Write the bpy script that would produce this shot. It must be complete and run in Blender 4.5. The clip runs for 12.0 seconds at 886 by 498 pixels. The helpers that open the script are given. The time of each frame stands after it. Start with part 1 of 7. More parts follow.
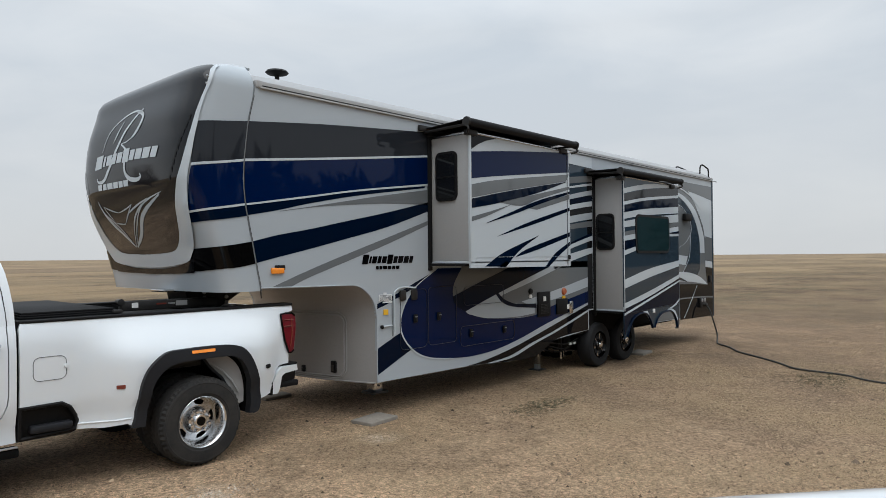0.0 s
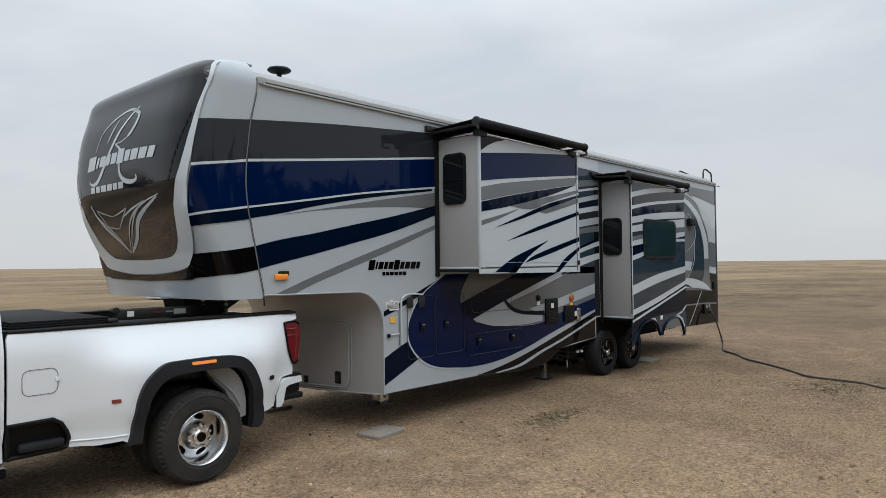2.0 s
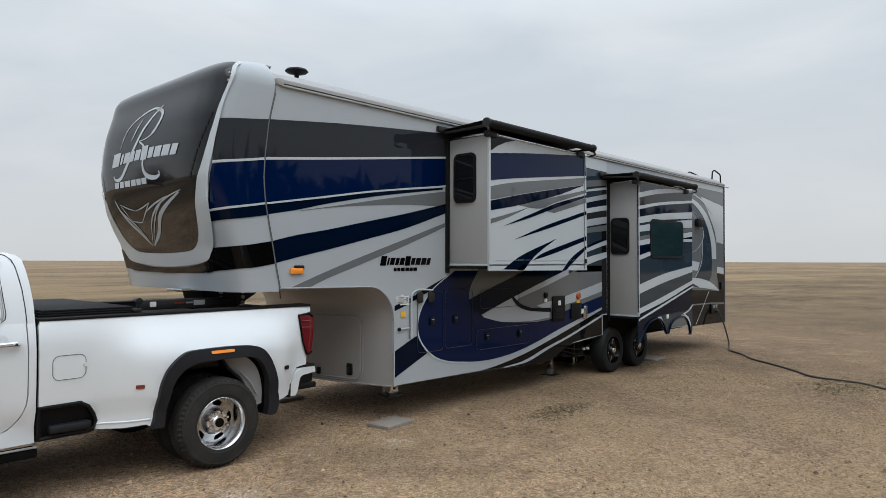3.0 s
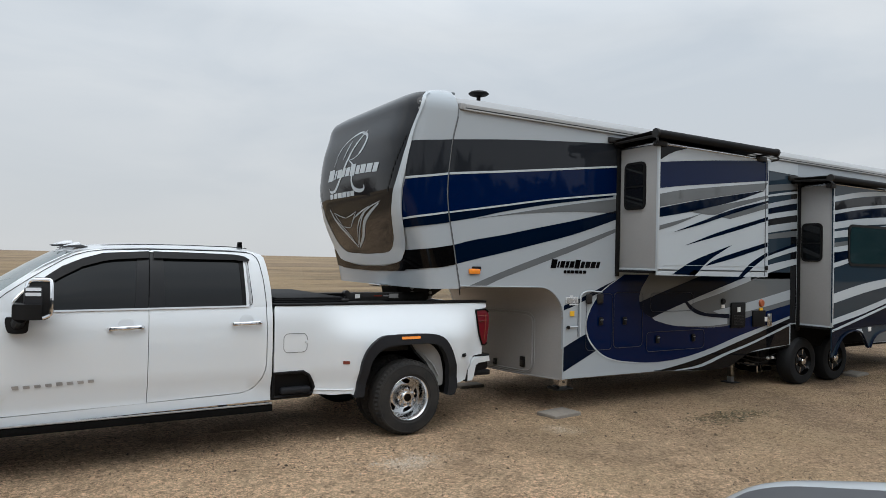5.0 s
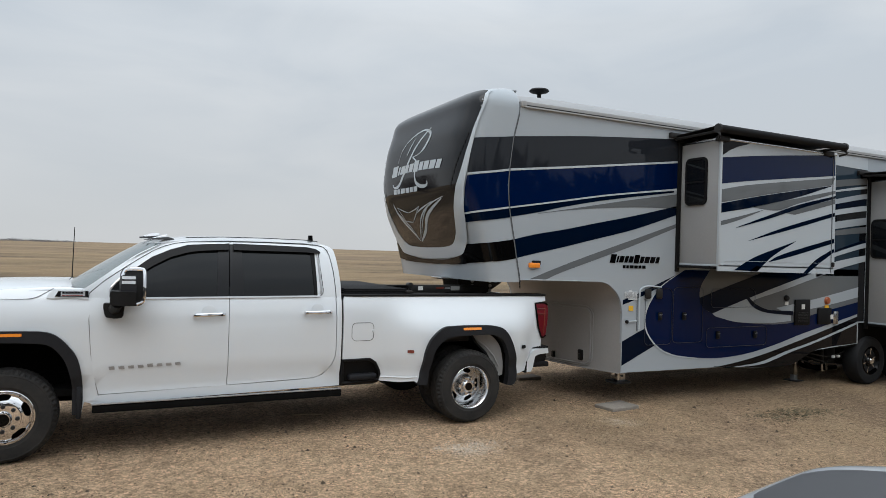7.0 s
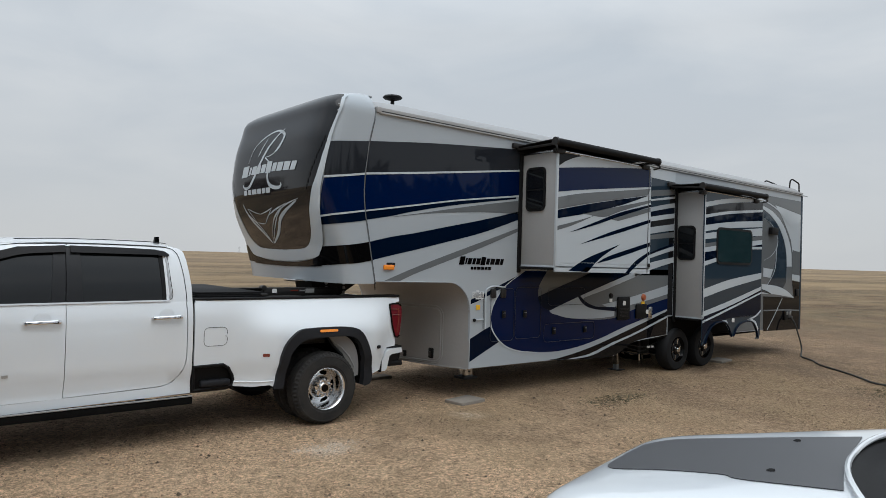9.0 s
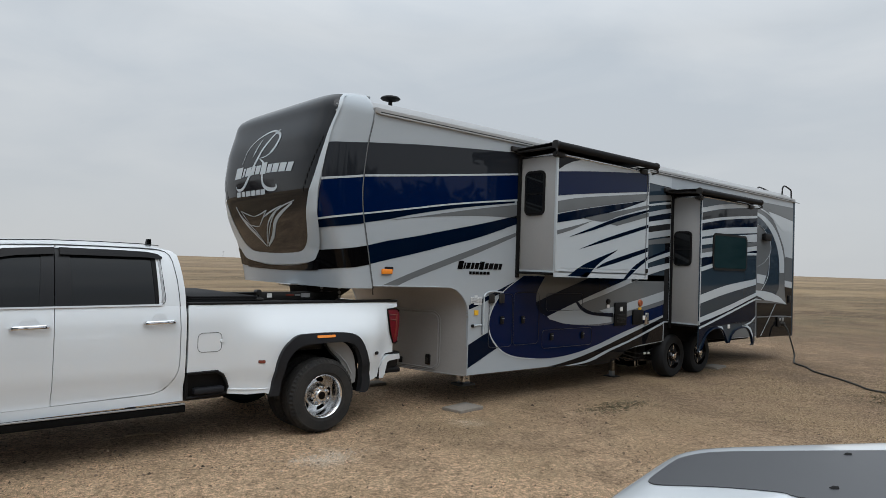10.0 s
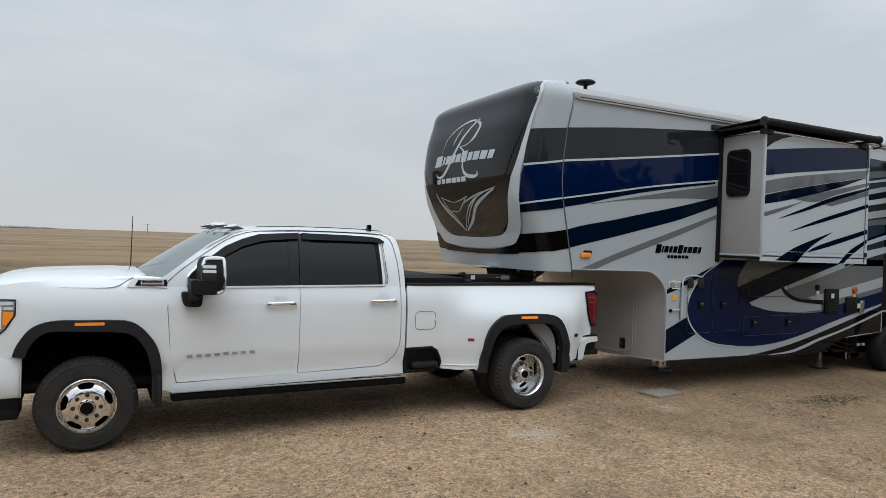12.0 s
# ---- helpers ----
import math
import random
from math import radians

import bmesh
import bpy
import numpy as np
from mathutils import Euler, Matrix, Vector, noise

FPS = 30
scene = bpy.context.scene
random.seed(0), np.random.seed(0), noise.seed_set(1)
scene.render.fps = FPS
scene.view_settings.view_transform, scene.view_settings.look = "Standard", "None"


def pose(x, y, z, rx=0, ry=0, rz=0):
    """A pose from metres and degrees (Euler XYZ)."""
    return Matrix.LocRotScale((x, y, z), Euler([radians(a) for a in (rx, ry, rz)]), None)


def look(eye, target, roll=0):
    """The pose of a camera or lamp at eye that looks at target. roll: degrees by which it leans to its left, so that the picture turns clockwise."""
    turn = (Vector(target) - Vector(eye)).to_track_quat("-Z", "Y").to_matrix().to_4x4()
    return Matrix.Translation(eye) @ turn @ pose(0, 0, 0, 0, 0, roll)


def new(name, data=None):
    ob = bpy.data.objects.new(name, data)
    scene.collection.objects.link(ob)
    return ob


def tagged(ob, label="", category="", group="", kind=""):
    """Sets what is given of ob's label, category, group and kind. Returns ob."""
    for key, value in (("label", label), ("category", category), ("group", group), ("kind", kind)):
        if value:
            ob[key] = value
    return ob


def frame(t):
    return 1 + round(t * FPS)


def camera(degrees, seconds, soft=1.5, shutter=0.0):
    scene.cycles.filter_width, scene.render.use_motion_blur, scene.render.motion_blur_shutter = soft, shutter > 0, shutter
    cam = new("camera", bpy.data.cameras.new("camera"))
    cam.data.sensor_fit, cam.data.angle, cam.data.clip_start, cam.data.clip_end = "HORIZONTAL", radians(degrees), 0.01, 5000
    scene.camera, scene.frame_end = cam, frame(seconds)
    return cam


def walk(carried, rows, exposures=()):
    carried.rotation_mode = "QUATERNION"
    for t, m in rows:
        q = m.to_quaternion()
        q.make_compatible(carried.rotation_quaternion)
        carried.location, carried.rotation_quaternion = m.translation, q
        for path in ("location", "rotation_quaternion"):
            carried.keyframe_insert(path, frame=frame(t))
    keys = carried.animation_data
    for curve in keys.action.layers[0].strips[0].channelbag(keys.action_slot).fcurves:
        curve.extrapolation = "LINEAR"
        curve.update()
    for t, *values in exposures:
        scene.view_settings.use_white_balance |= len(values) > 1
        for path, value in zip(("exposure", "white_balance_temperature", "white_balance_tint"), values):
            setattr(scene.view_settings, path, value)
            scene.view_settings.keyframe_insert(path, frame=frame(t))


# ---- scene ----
cam = camera(67.06, 12.0, 0.8)
PATH = [
    (0, (-4.012, -5.945, 1.904), (-2.534, -4.597, 1.927), -0.48),
    (0.5, (-3.952, -5.751, 1.897), (-2.470, -4.408, 1.930), -0.82),
    (1, (-3.931, -5.626, 1.894), (-2.443, -4.291, 1.938), -0.99),
    (1.5, (-3.891, -5.596, 1.892), (-2.398, -4.266, 1.940), -0.90),
    (2, (-3.921, -5.569, 1.882), (-2.424, -4.243, 1.927), -0.63),
    (2.5, (-3.994, -5.619, 1.868), (-2.506, -4.283, 1.906), -0.22),
    (4.5, (-4.347, -6.292, 1.927), (-3.092, -4.735, 1.966), 1.05),
    (5, (-4.383, -6.499, 1.908), (-3.353, -4.785, 1.938), 1.25),
    (5.5, (-4.408, -6.585, 1.892), (-3.646, -4.736, 1.904), 1.14),
    (6, (-4.450, -6.581, 1.883), (-3.829, -4.680, 1.884), 1.07),
    (6.5, (-4.469, -6.592, 1.886), (-3.768, -4.718, 1.891), 1.38),
    (7, (-4.573, -6.665, 1.899), (-3.684, -4.874, 1.908), 1.68),
    (7.5, (-4.702, -6.750, 1.917), (-3.653, -5.047, 1.927), 1.76),
    (9.5, (-4.827, -6.644, 1.895), (-3.516, -5.135, 1.931), 1.79),
    (10, (-4.841, -6.465, 1.884), (-3.521, -4.963, 1.929), 1.91),
    (10.5, (-4.935, -6.317, 1.879), (-3.605, -4.824, 1.929), 1.53),
    (11, (-5.170, -6.268, 1.877), (-3.881, -4.739, 1.921), 1.29),
    (11.5, (-5.300, -6.346, 1.879), (-4.159, -4.703, 1.895), 1.63),
    (12, (-5.351, -6.366, 1.891), (-4.419, -4.597, 1.866), 1.87),
]
walk(cam, [(t, look(eye, target, roll)) for t, eye, target, roll in PATH], [(0, 0.10), (2.5, 0.10), (5.5, 0.04), (6.5, 0.02), (7.5, -0.02), (9.5, -0.08), (10.5, -0.09), (11.5, -0.06), (12, -0.03)])

# ---- light: overcast sky, weak wide sun behind the clouds ----
world = bpy.data.worlds.new("overcast")
scene.world = world
world.use_nodes = True
wn, wl = world.node_tree.nodes, world.node_tree.links
wn.clear()


def wnode(kind, **values):
    n = wn.new(kind)
    for key, value in values.items():
        n.inputs[key].default_value = value
    return n


sky = wn.new("ShaderNodeTexSky")
sky.sky_type, sky.sun_disc = "NISHITA", False
sky.sun_elevation, sky.sun_rotation = radians(76), radians(280)
coord = wn.new("ShaderNodeTexCoord")
mapping = wn.new("ShaderNodeMapping")
mapping.inputs["Scale"].default_value = (1.0, 1.0, 3.2)
wl.new(coord.outputs["Generated"], mapping.inputs["Vector"])
cloud = wnode("ShaderNodeTexNoise", Scale=2.6, Detail=5.0, Roughness=0.52, Distortion=0.4)
wl.new(mapping.outputs[0], cloud.inputs["Vector"])
ramp = wn.new("ShaderNodeValToRGB")
ramp.color_ramp.elements[0].position, ramp.color_ramp.elements[0].color = 0.36, (0.578, 0.639, 0.702, 1)
ramp.color_ramp.elements[1].position, ramp.color_ramp.elements[1].color = 0.66, (0.697, 0.742, 0.784, 1)
wl.new(cloud.outputs["Fac"], ramp.inputs["Fac"])
split = wn.new("ShaderNodeSeparateXYZ")
wl.new(coord.outputs["Generated"], split.inputs[0])
rise = wn.new("ShaderNodeMapRange")
rise.inputs["From Min"].default_value, rise.inputs["From Max"].default_value = 0.32, 1.0
rise.inputs["To Min"].default_value, rise.inputs["To Max"].default_value = 1.0, 3.0
wl.new(split.outputs["Z"], rise.inputs["Value"])
haze = wn.new("ShaderNodeMapRange")
haze.inputs["From Min"].default_value, haze.inputs["From Max"].default_value = 0.0, 0.28
haze.inputs["To Min"].default_value, haze.inputs["To Max"].default_value = 0.75, 0.0
wl.new(split.outputs["Z"], haze.inputs["Value"])
pale = wn.new("ShaderNodeMix")
pale.data_type = "RGBA"
pale.inputs["B"].default_value = (0.598, 0.612, 0.620, 1)
wl.new(haze.outputs["Result"], pale.inputs["Factor"])
wl.new(ramp.outputs["Color"], pale.inputs["A"])
scaled = wn.new("ShaderNodeVectorMath")
scaled.operation = "SCALE"
wl.new(pale.outputs["Result"], scaled.inputs[0])
wl.new(rise.outputs["Result"], scaled.inputs["Scale"])
clouds = wn.new("ShaderNodeBackground")
wl.new(scaled.outputs[0], clouds.inputs["Color"])
clear = wnode("ShaderNodeBackground", Strength=0.06)
wl.new(sky.outputs["Color"], clear.inputs["Color"])
blend = wnode("ShaderNodeMixShader", Fac=0.94)
wl.new(clear.outputs[0], blend.inputs[1])
wl.new(clouds.outputs[0], blend.inputs[2])
out = wn.new("ShaderNodeOutputWorld")
wl.new(blend.outputs[0], out.inputs["Surface"])

sun_data = bpy.data.lights.new("sun", "SUN")
sun_data.energy, sun_data.angle, sun_data.color = 1.05, radians(52), (1.0, 0.995, 0.985)
sun = new("sun", sun_data)
sun.matrix_world = look((-3.5, -5.5, 13), (0, 0, 0))


# ---- materials ----
def material(name, color, rough=0.5, metal=0.0, coat=0.0, grain=0.0, grain_scale=40.0, stain=0.0, stain_scale=1.5, bump=0.0, bump_scale=60.0, spec=0.5, tint=None):
    """A surface with variation at two scales: fine grain and broad stains, and a fine relief."""
    m = bpy.data.materials.new(name)
    m.use_nodes = True
    n, l = m.node_tree.nodes, m.node_tree.links
    bsdf = n["Principled BSDF"]
    bsdf.inputs["Roughness"].default_value = rough
    bsdf.inputs["Metallic"].default_value = metal
    bsdf.inputs["Coat Weight"].default_value = coat
    bsdf.inputs["Coat Roughness"].default_value = 0.03
    bsdf.inputs["Specular IOR Level"].default_value = spec
    tc = n.new("ShaderNodeTexCoord")
    last = None
    base = (*color, 1)
    bsdf.inputs["Base Color"].default_value = base
    for strength, scale, other in ((grain, grain_scale, tint), (stain, stain_scale, tint)):
        if strength <= 0:
            continue
        nz = n.new("ShaderNodeTexNoise")
        nz.inputs["Scale"].default_value, nz.inputs["Detail"].default_value = scale, 4.0
        l.new(tc.outputs["Object"], nz.inputs["Vector"])
        mr = n.new("ShaderNodeMapRange")
        mr.inputs["From Min"].default_value, mr.inputs["From Max"].default_value = 0.35, 0.68
        l.new(nz.outputs["Fac"], mr.inputs["Value"])
        mx = n.new("ShaderNodeMix")
        mx.data_type = "RGBA"
        mul = n.new("ShaderNodeMath")
        mul.operation, mul.inputs[1].default_value = "MULTIPLY", strength
        l.new(mr.outputs["Result"], mul.inputs[0])
        l.new(mul.outputs[0], mx.inputs["Factor"])
        if last:
            l.new(last, mx.inputs["A"])
        else:
            mx.inputs["A"].default_value = base
        mx.inputs["B"].default_value = (*(other or tuple(c * 0.5 for c in color)), 1)
        last = mx.outputs["Result"]
    if last:
        l.new(last, bsdf.inputs["Base Color"])
    if bump > 0:
        nz = n.new("ShaderNodeTexNoise")
        nz.inputs["Scale"].default_value, nz.inputs["Detail"].default_value = bump_scale, 3.0
        l.new(tc.outputs["Object"], nz.inputs["Vector"])
        bp = n.new("ShaderNodeBump")
        bp.inputs["Strength"].default_value, bp.inputs["Distance"].default_value = 1.0, bump
        l.new(nz.outputs["Fac"], bp.inputs["Height"])
        l.new(bp.outputs["Normal"], bsdf.inputs["Normal"])
        if coat:
            l.new(bp.outputs["Normal"], bsdf.inputs["Coat Normal"])
    return m


def gelcoat(name, color, rough=0.25, ior=1.38):
    """Painted fibreglass: thin clear coat, a faint long waviness, a little dust."""
    m = material(name, color, rough, coat=0.95, spec=0.0, stain=0.10, stain_scale=1.1, bump=0.0012, bump_scale=1.3, tint=tuple(0.90 * c + 0.001 for c in color))
    m.node_tree.nodes["Principled BSDF"].inputs["Coat IOR"].default_value = ior
    return m


M = {
    "silver": gelcoat("silver_gelcoat", (0.35, 0.386, 0.415)),
    "light": gelcoat("light_silver_gelcoat", (0.44, 0.482, 0.513)),
    "grey": gelcoat("mid_grey_gelcoat", (0.125, 0.135, 0.142)),
    "charcoal": gelcoat("charcoal_gelcoat", (0.0065, 0.0072, 0.009)),
    "graphite": gelcoat("graphite_gelcoat", (0.016, 0.0185, 0.023), ior=1.34),
    "blue": gelcoat("deep_blue_gelcoat", (0.0001, 0.0068, 0.040), ior=1.27),
    "navy": gelcoat("dark_navy_gelcoat", (0.0006, 0.0048, 0.016), ior=1.20),
    "slate": gelcoat("slate_gelcoat", (0.021, 0.036, 0.052)),
    "black_gloss": gelcoat("black_gelcoat", (0.002, 0.002, 0.0022), ior=1.24),
    "brown": gelcoat("dark_brown_gelcoat", (0.006, 0.006, 0.0068), ior=1.24),
    "end_panel": material("pale_grey_panel", (0.32, 0.322, 0.32), 0.45, grain=0.06, stain=0.14, bump=0.0006, bump_scale=30),
    "bulkhead": material("taupe_front_panel", (0.30, 0.292, 0.285), 0.5, grain=0.08, stain=0.18, bump=0.0006, bump_scale=30),
    "white": material("white_car_paint", (0.635, 0.675, 0.705), 0.3, coat=1.0, stain=0.12, stain_scale=2.0, bump=0.0006, bump_scale=2.5, tint=(0.60, 0.60, 0.59)),
    "black_plastic": material("black_plastic", (0.004, 0.004, 0.0046), 0.6, grain=0.3, stain=0.3, bump=0.0006, bump_scale=220, tint=(0.010, 0.0098, 0.0095), spec=0.2),
    "flare": material("dark_grey_flare", (0.012, 0.013, 0.016), 0.55, grain=0.25, stain=0.35, bump=0.0004, bump_scale=260, tint=(0.020, 0.020, 0.021), spec=0.2),
    "rubber": material("tyre_rubber", (0.018, 0.018, 0.0185), 0.8, grain=0.3, stain=0.6, stain_scale=6, bump=0.001, bump_scale=120, tint=(0.038, 0.035, 0.031), spec=0.2),
    # darker version of the rubber, for the trailer's tyres
    "dark_rubber": material("trailer_tyre_rubber", (0.010, 0.011, 0.0125), 0.7, grain=0.3, stain=0.4, stain_scale=6, bump=0.001, bump_scale=120, tint=(0.018, 0.018, 0.018), spec=0.2),
    "chrome": material("chrome", (0.78, 0.78, 0.79), 0.07, metal=1.0, stain=0.1, stain_scale=9),
    "aluminium": material("polished_aluminium", (0.66, 0.665, 0.67), 0.2, metal=1.0, grain=0.12, stain=0.2, stain_scale=8, bump=0.0002, bump_scale=200),
    "steel": material("galvanised_steel", (0.42, 0.43, 0.44), 0.42, metal=0.7, grain=0.3, stain=0.35, stain_scale=7),
    "dark_steel": material("black_steel", (0.014, 0.014, 0.015), 0.45, grain=0.3, stain=0.4, stain_scale=8, tint=(0.03, 0.027, 0.023), spec=0.25),
    "glass": material("dark_tinted_glass", (0.006, 0.007, 0.008), 0.04, spec=0.36, stain=0.1),
    "paper": material("white_paper", (0.62, 0.64, 0.65), 0.6, grain=0.1, stain=0.2),
    "seam_grey": material("dark_blue_grey_seam", (0.010, 0.014, 0.024), 0.4, grain=0.2),
    "pillar": material("satin_black_pillar", (0.010, 0.0105, 0.012), 0.30, spec=0.3, grain=0.1, stain=0.2),
    "visor": material("smoked_acrylic", (0.003, 0.003, 0.004), 0.25, spec=0.16, stain=0.2),
    "teal_glass": material("tinted_rv_glass", (0.008, 0.026, 0.030), 0.05, spec=0.35, stain=0.15),
    "windshield": material("windshield_glass", (0.10, 0.13, 0.13), 0.04, spec=0.9, stain=0.1),
    "amber": material("amber_lens", (0.85, 0.26, 0.02), 0.2, coat=0.6, grain=0.1),
    "red": material("red_lens", (0.125, 0.004, 0.010), 0.3, grain=0.15, grain_scale=90, spec=0.2),
    "dark_red": material("dark_red_marker", (0.16, 0.03, 0.02), 0.25, coat=0.4, grain=0.1),
    "lamp_clear": material("clear_lamp_lens", (0.55, 0.57, 0.6), 0.1, coat=1.0, grain=0.25, grain_scale=60),
    "concrete": material("grey_concrete", (0.25, 0.222, 0.188), 0.9, grain=0.35, stain=0.3, stain_scale=9, bump=0.002, bump_scale=90),
    "white_plastic": material("white_plastic", (0.72, 0.72, 0.70), 0.4, grain=0.08, stain=0.15),
    "yellow": material("yellow_sticker", (0.75, 0.42, 0.02), 0.5, grain=0.1),
    "orange": material("orange_cap", (0.36, 0.09, 0.03), 0.4, grain=0.15),
    "black_cord": material("black_cord_rubber", (0.012, 0.012, 0.012), 0.6, grain=0.3, stain=0.3, tint=(0.05, 0.045, 0.035)),
    "fabric": material("black_awning_vinyl", (0.007, 0.007, 0.008), 0.7, grain=0.3, stain=0.3, bump=0.001, bump_scale=90, spec=0.2),
    "hood_wrap": material("dark_grey_vinyl_wrap", (0.049, 0.051, 0.056), 0.42, grain=0.12, grain_scale=200, stain=0.15),
    "roof": material("white_roof_membrane", (0.30, 0.305, 0.31), 0.6, grain=0.1, stain=0.2),
    "wood": material("weathered_board", (0.22, 0.18, 0.14), 0.85, grain=0.4, grain_scale=30, stain=0.3),
    "bark": material("grey_bark", (0.135, 0.10, 0.085), 0.9, grain=0.4, grain_scale=12, stain=0.3, bump=0.004, bump_scale=40),
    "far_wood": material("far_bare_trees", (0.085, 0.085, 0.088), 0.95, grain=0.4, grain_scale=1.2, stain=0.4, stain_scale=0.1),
    # tree colour lifted to grey: distance haze painted into the far clumps
    "haze_tinted_wood": material("haze_tinted_far_trees", (0.17, 0.165, 0.17), 0.95, grain=0.3, grain_scale=1.2, stain=0.4, stain_scale=0.1),
    "far_wall": material("far_shed_wall", (0.36, 0.35, 0.34), 0.8, grain=0.2, grain_scale=2, stain=0.3, stain_scale=0.2),
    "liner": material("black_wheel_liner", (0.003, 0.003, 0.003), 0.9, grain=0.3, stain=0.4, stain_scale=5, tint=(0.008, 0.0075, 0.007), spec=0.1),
}


# ---- mesh helpers ----
SHIFT = {}


def part(name, bm, mat, parent=None, label="", smooth=0.6):
    """Links a bmesh as one mesh object under a thing or a part; edges sharper than smooth radians stay sharp."""
    bmesh.ops.recalc_face_normals(bm, faces=bm.faces)
    for e in bm.edges:
        e.smooth = not (len(e.link_faces) == 2 and e.calc_face_angle(0) > smooth)
    for fc in bm.faces:
        fc.smooth = True
    me = bpy.data.meshes.new(name)
    bm.to_mesh(me)
    bm.free()
    me.materials.append(M[mat])
    ob = new(name, me)
    if parent is not None:
        ob.parent = parent
        if parent in SHIFT:
            ob.matrix_parent_inverse = Matrix.Translation(-SHIFT[parent])
    if label:
        ob["label"] = label
    return ob


def thing(name, label, category, base=None, group="", matrix=None):
    """An Empty at the base of a thing. With base, its parts are given in world places."""
    ob = new(name)
    ob.empty_display_size = 0.2
    if base is not None:
        ob.location = base
        SHIFT[ob] = Vector(base)
    if matrix is not None:
        ob.matrix_world = matrix
    return tagged(ob, label, category, group)


def box(x0, x1, y0, y1, z0, z1, bevel=0.0, bm=None, segments=2):
    bm = bm or bmesh.new()
    made = bmesh.ops.create_cube(bm, size=1.0, matrix=Matrix.Translation(((x0 + x1) / 2, (y0 + y1) / 2, (z0 + z1) / 2)) @ Matrix.Diagonal((abs(x1 - x0), abs(y1 - y0), abs(z1 - z0), 1)))
    if bevel:
        edges = list({e for v in made["verts"] for e in v.link_edges})
        bmesh.ops.bevel(bm, geom=edges, offset=bevel, segments=segments, profile=0.5, affect="EDGES")
    return bm


def glide(pts, n=8, closed=False):
    """A smooth line through a few points (Catmull-Rom)."""
    pts = [tuple(map(float, p)) for p in pts]
    if len(pts) < 3:
        return pts
    out, count = [], len(pts)
    for i in range(count if closed else count - 1):
        p1, p2 = pts[i], pts[(i + 1) % count]
        p0 = pts[i - 1] if i or closed else tuple(2 * a - b for a, b in zip(p1, p2))
        p3 = pts[(i + 2) % count] if i + 2 < count or closed else tuple(2 * b - a for a, b in zip(p1, p2))
        for k in range(n):
            t = k / n
            out.append(tuple(0.5 * (2 * b + (c - a) * t + (2 * a - 5 * b + 4 * c - d) * t * t + (3 * b - a - 3 * c + d) * t**3) for a, b, c, d in zip(p0, p1, p2, p3)))
    if not closed:
        out.append(pts[-1])
    return out


def panel(outline, place, step=0.0, back=(0, 0.003, 0), bm=None, step2=0.0):
    """A sheet with the given flat outline (u, v), cut by a grid so that it can bend, set in space by place(u, v), with a rim of depth back."""
    bm = bm or bmesh.new()
    own = bmesh.new()
    face = own.faces.new([own.verts.new((u, v, 0)) for u, v in outline])
    if step or step2:
        for axis, size in ((0, step or 99), (1, step2 or step)):
            lo, hi = min(p[axis] for p in outline), max(p[axis] for p in outline)
            k = math.floor(lo / size) + 1
            while k * size < hi - 1e-6:
                co, no = [0, 0, 0], [0, 0, 0]
                co[axis], no[axis] = k * size, 1
                bmesh.ops.bisect_plane(own, geom=own.verts[:] + own.edges[:] + own.faces[:], plane_co=co, plane_no=no, dist=1e-5)
                k += 1
    for v in own.verts:
        v.co = Vector(place(v.co.x, v.co.y))
    rim = [e for e in own.edges if len(e.link_faces) == 1]
    grown = bmesh.ops.extrude_edge_only(own, edges=rim)
    bmesh.ops.translate(own, verts=[g for g in grown["geom"] if isinstance(g, bmesh.types.BMVert)], vec=Vector(back))
    me = bpy.data.meshes.new("tmp")
    own.to_mesh(me)
    own.free()
    bm.from_mesh(me)
    bpy.data.meshes.remove(me)
    return bm


def tube(points, radius, sides=8, bm=None, caps=True):
    """A round rod along a line; radius may be a function of 0..1."""
    bm = bm or bmesh.new()
    pts = [Vector(p) for p in points]
    rings = []
    for i, p in enumerate(pts):
        way = (pts[min(i + 1, len(pts) - 1)] - pts[max(i - 1, 0)]).normalized()
        side = way.orthogonal().normalized() if i == 0 else (side - way * side.dot(way)).normalized()
        other = way.cross(side)
        r = radius(i / (len(pts) - 1)) if callable(radius) else radius
        rings.append([bm.verts.new(p + r * (math.cos(a) * side + math.sin(a) * other)) for a in (2 * math.pi * k / sides for k in range(sides))])
    for a, b in zip(rings, rings[1:]):
        for k in range(sides):
            bm.faces.new((a[k], a[(k + 1) % sides], b[(k + 1) % sides], b[k]))
    if caps:
        bm.faces.new(rings[0][::-1])
        bm.faces.new(rings[-1])
    return bm


def lathe(profile, centre, axis="y", sides=40, bm=None, sign=1, caps=True):
    """A turned body: profile rows of (radius, offset along the axis)."""
    bm = bm or bmesh.new()
    c = Vector(centre)
    rings = []
    for r, o in profile:
        ring = []
        for k in range(sides):
            a = 2 * math.pi * k / sides
            p = (r * math.cos(a), sign * o, r * math.sin(a)) if axis == "y" else (r * math.cos(a), r * math.sin(a), o) if axis == "z" else (sign * o, r * math.cos(a), r * math.sin(a))
            ring.append(bm.verts.new(c + Vector(p)))
        rings.append(ring)
    for a, b in zip(rings, rings[1:]):
        for k in range(sides):
            bm.faces.new((a[k], a[(k + 1) % sides], b[(k + 1) % sides], b[k]))
    for ring, row in ((rings[0], profile[0]), (rings[-1], profile[-1])):
        if caps and row[0] > 1e-4:
            bm.faces.new(ring)
    bmesh.ops.remove_doubles(bm, verts=bm.verts, dist=1e-5)
    return bm


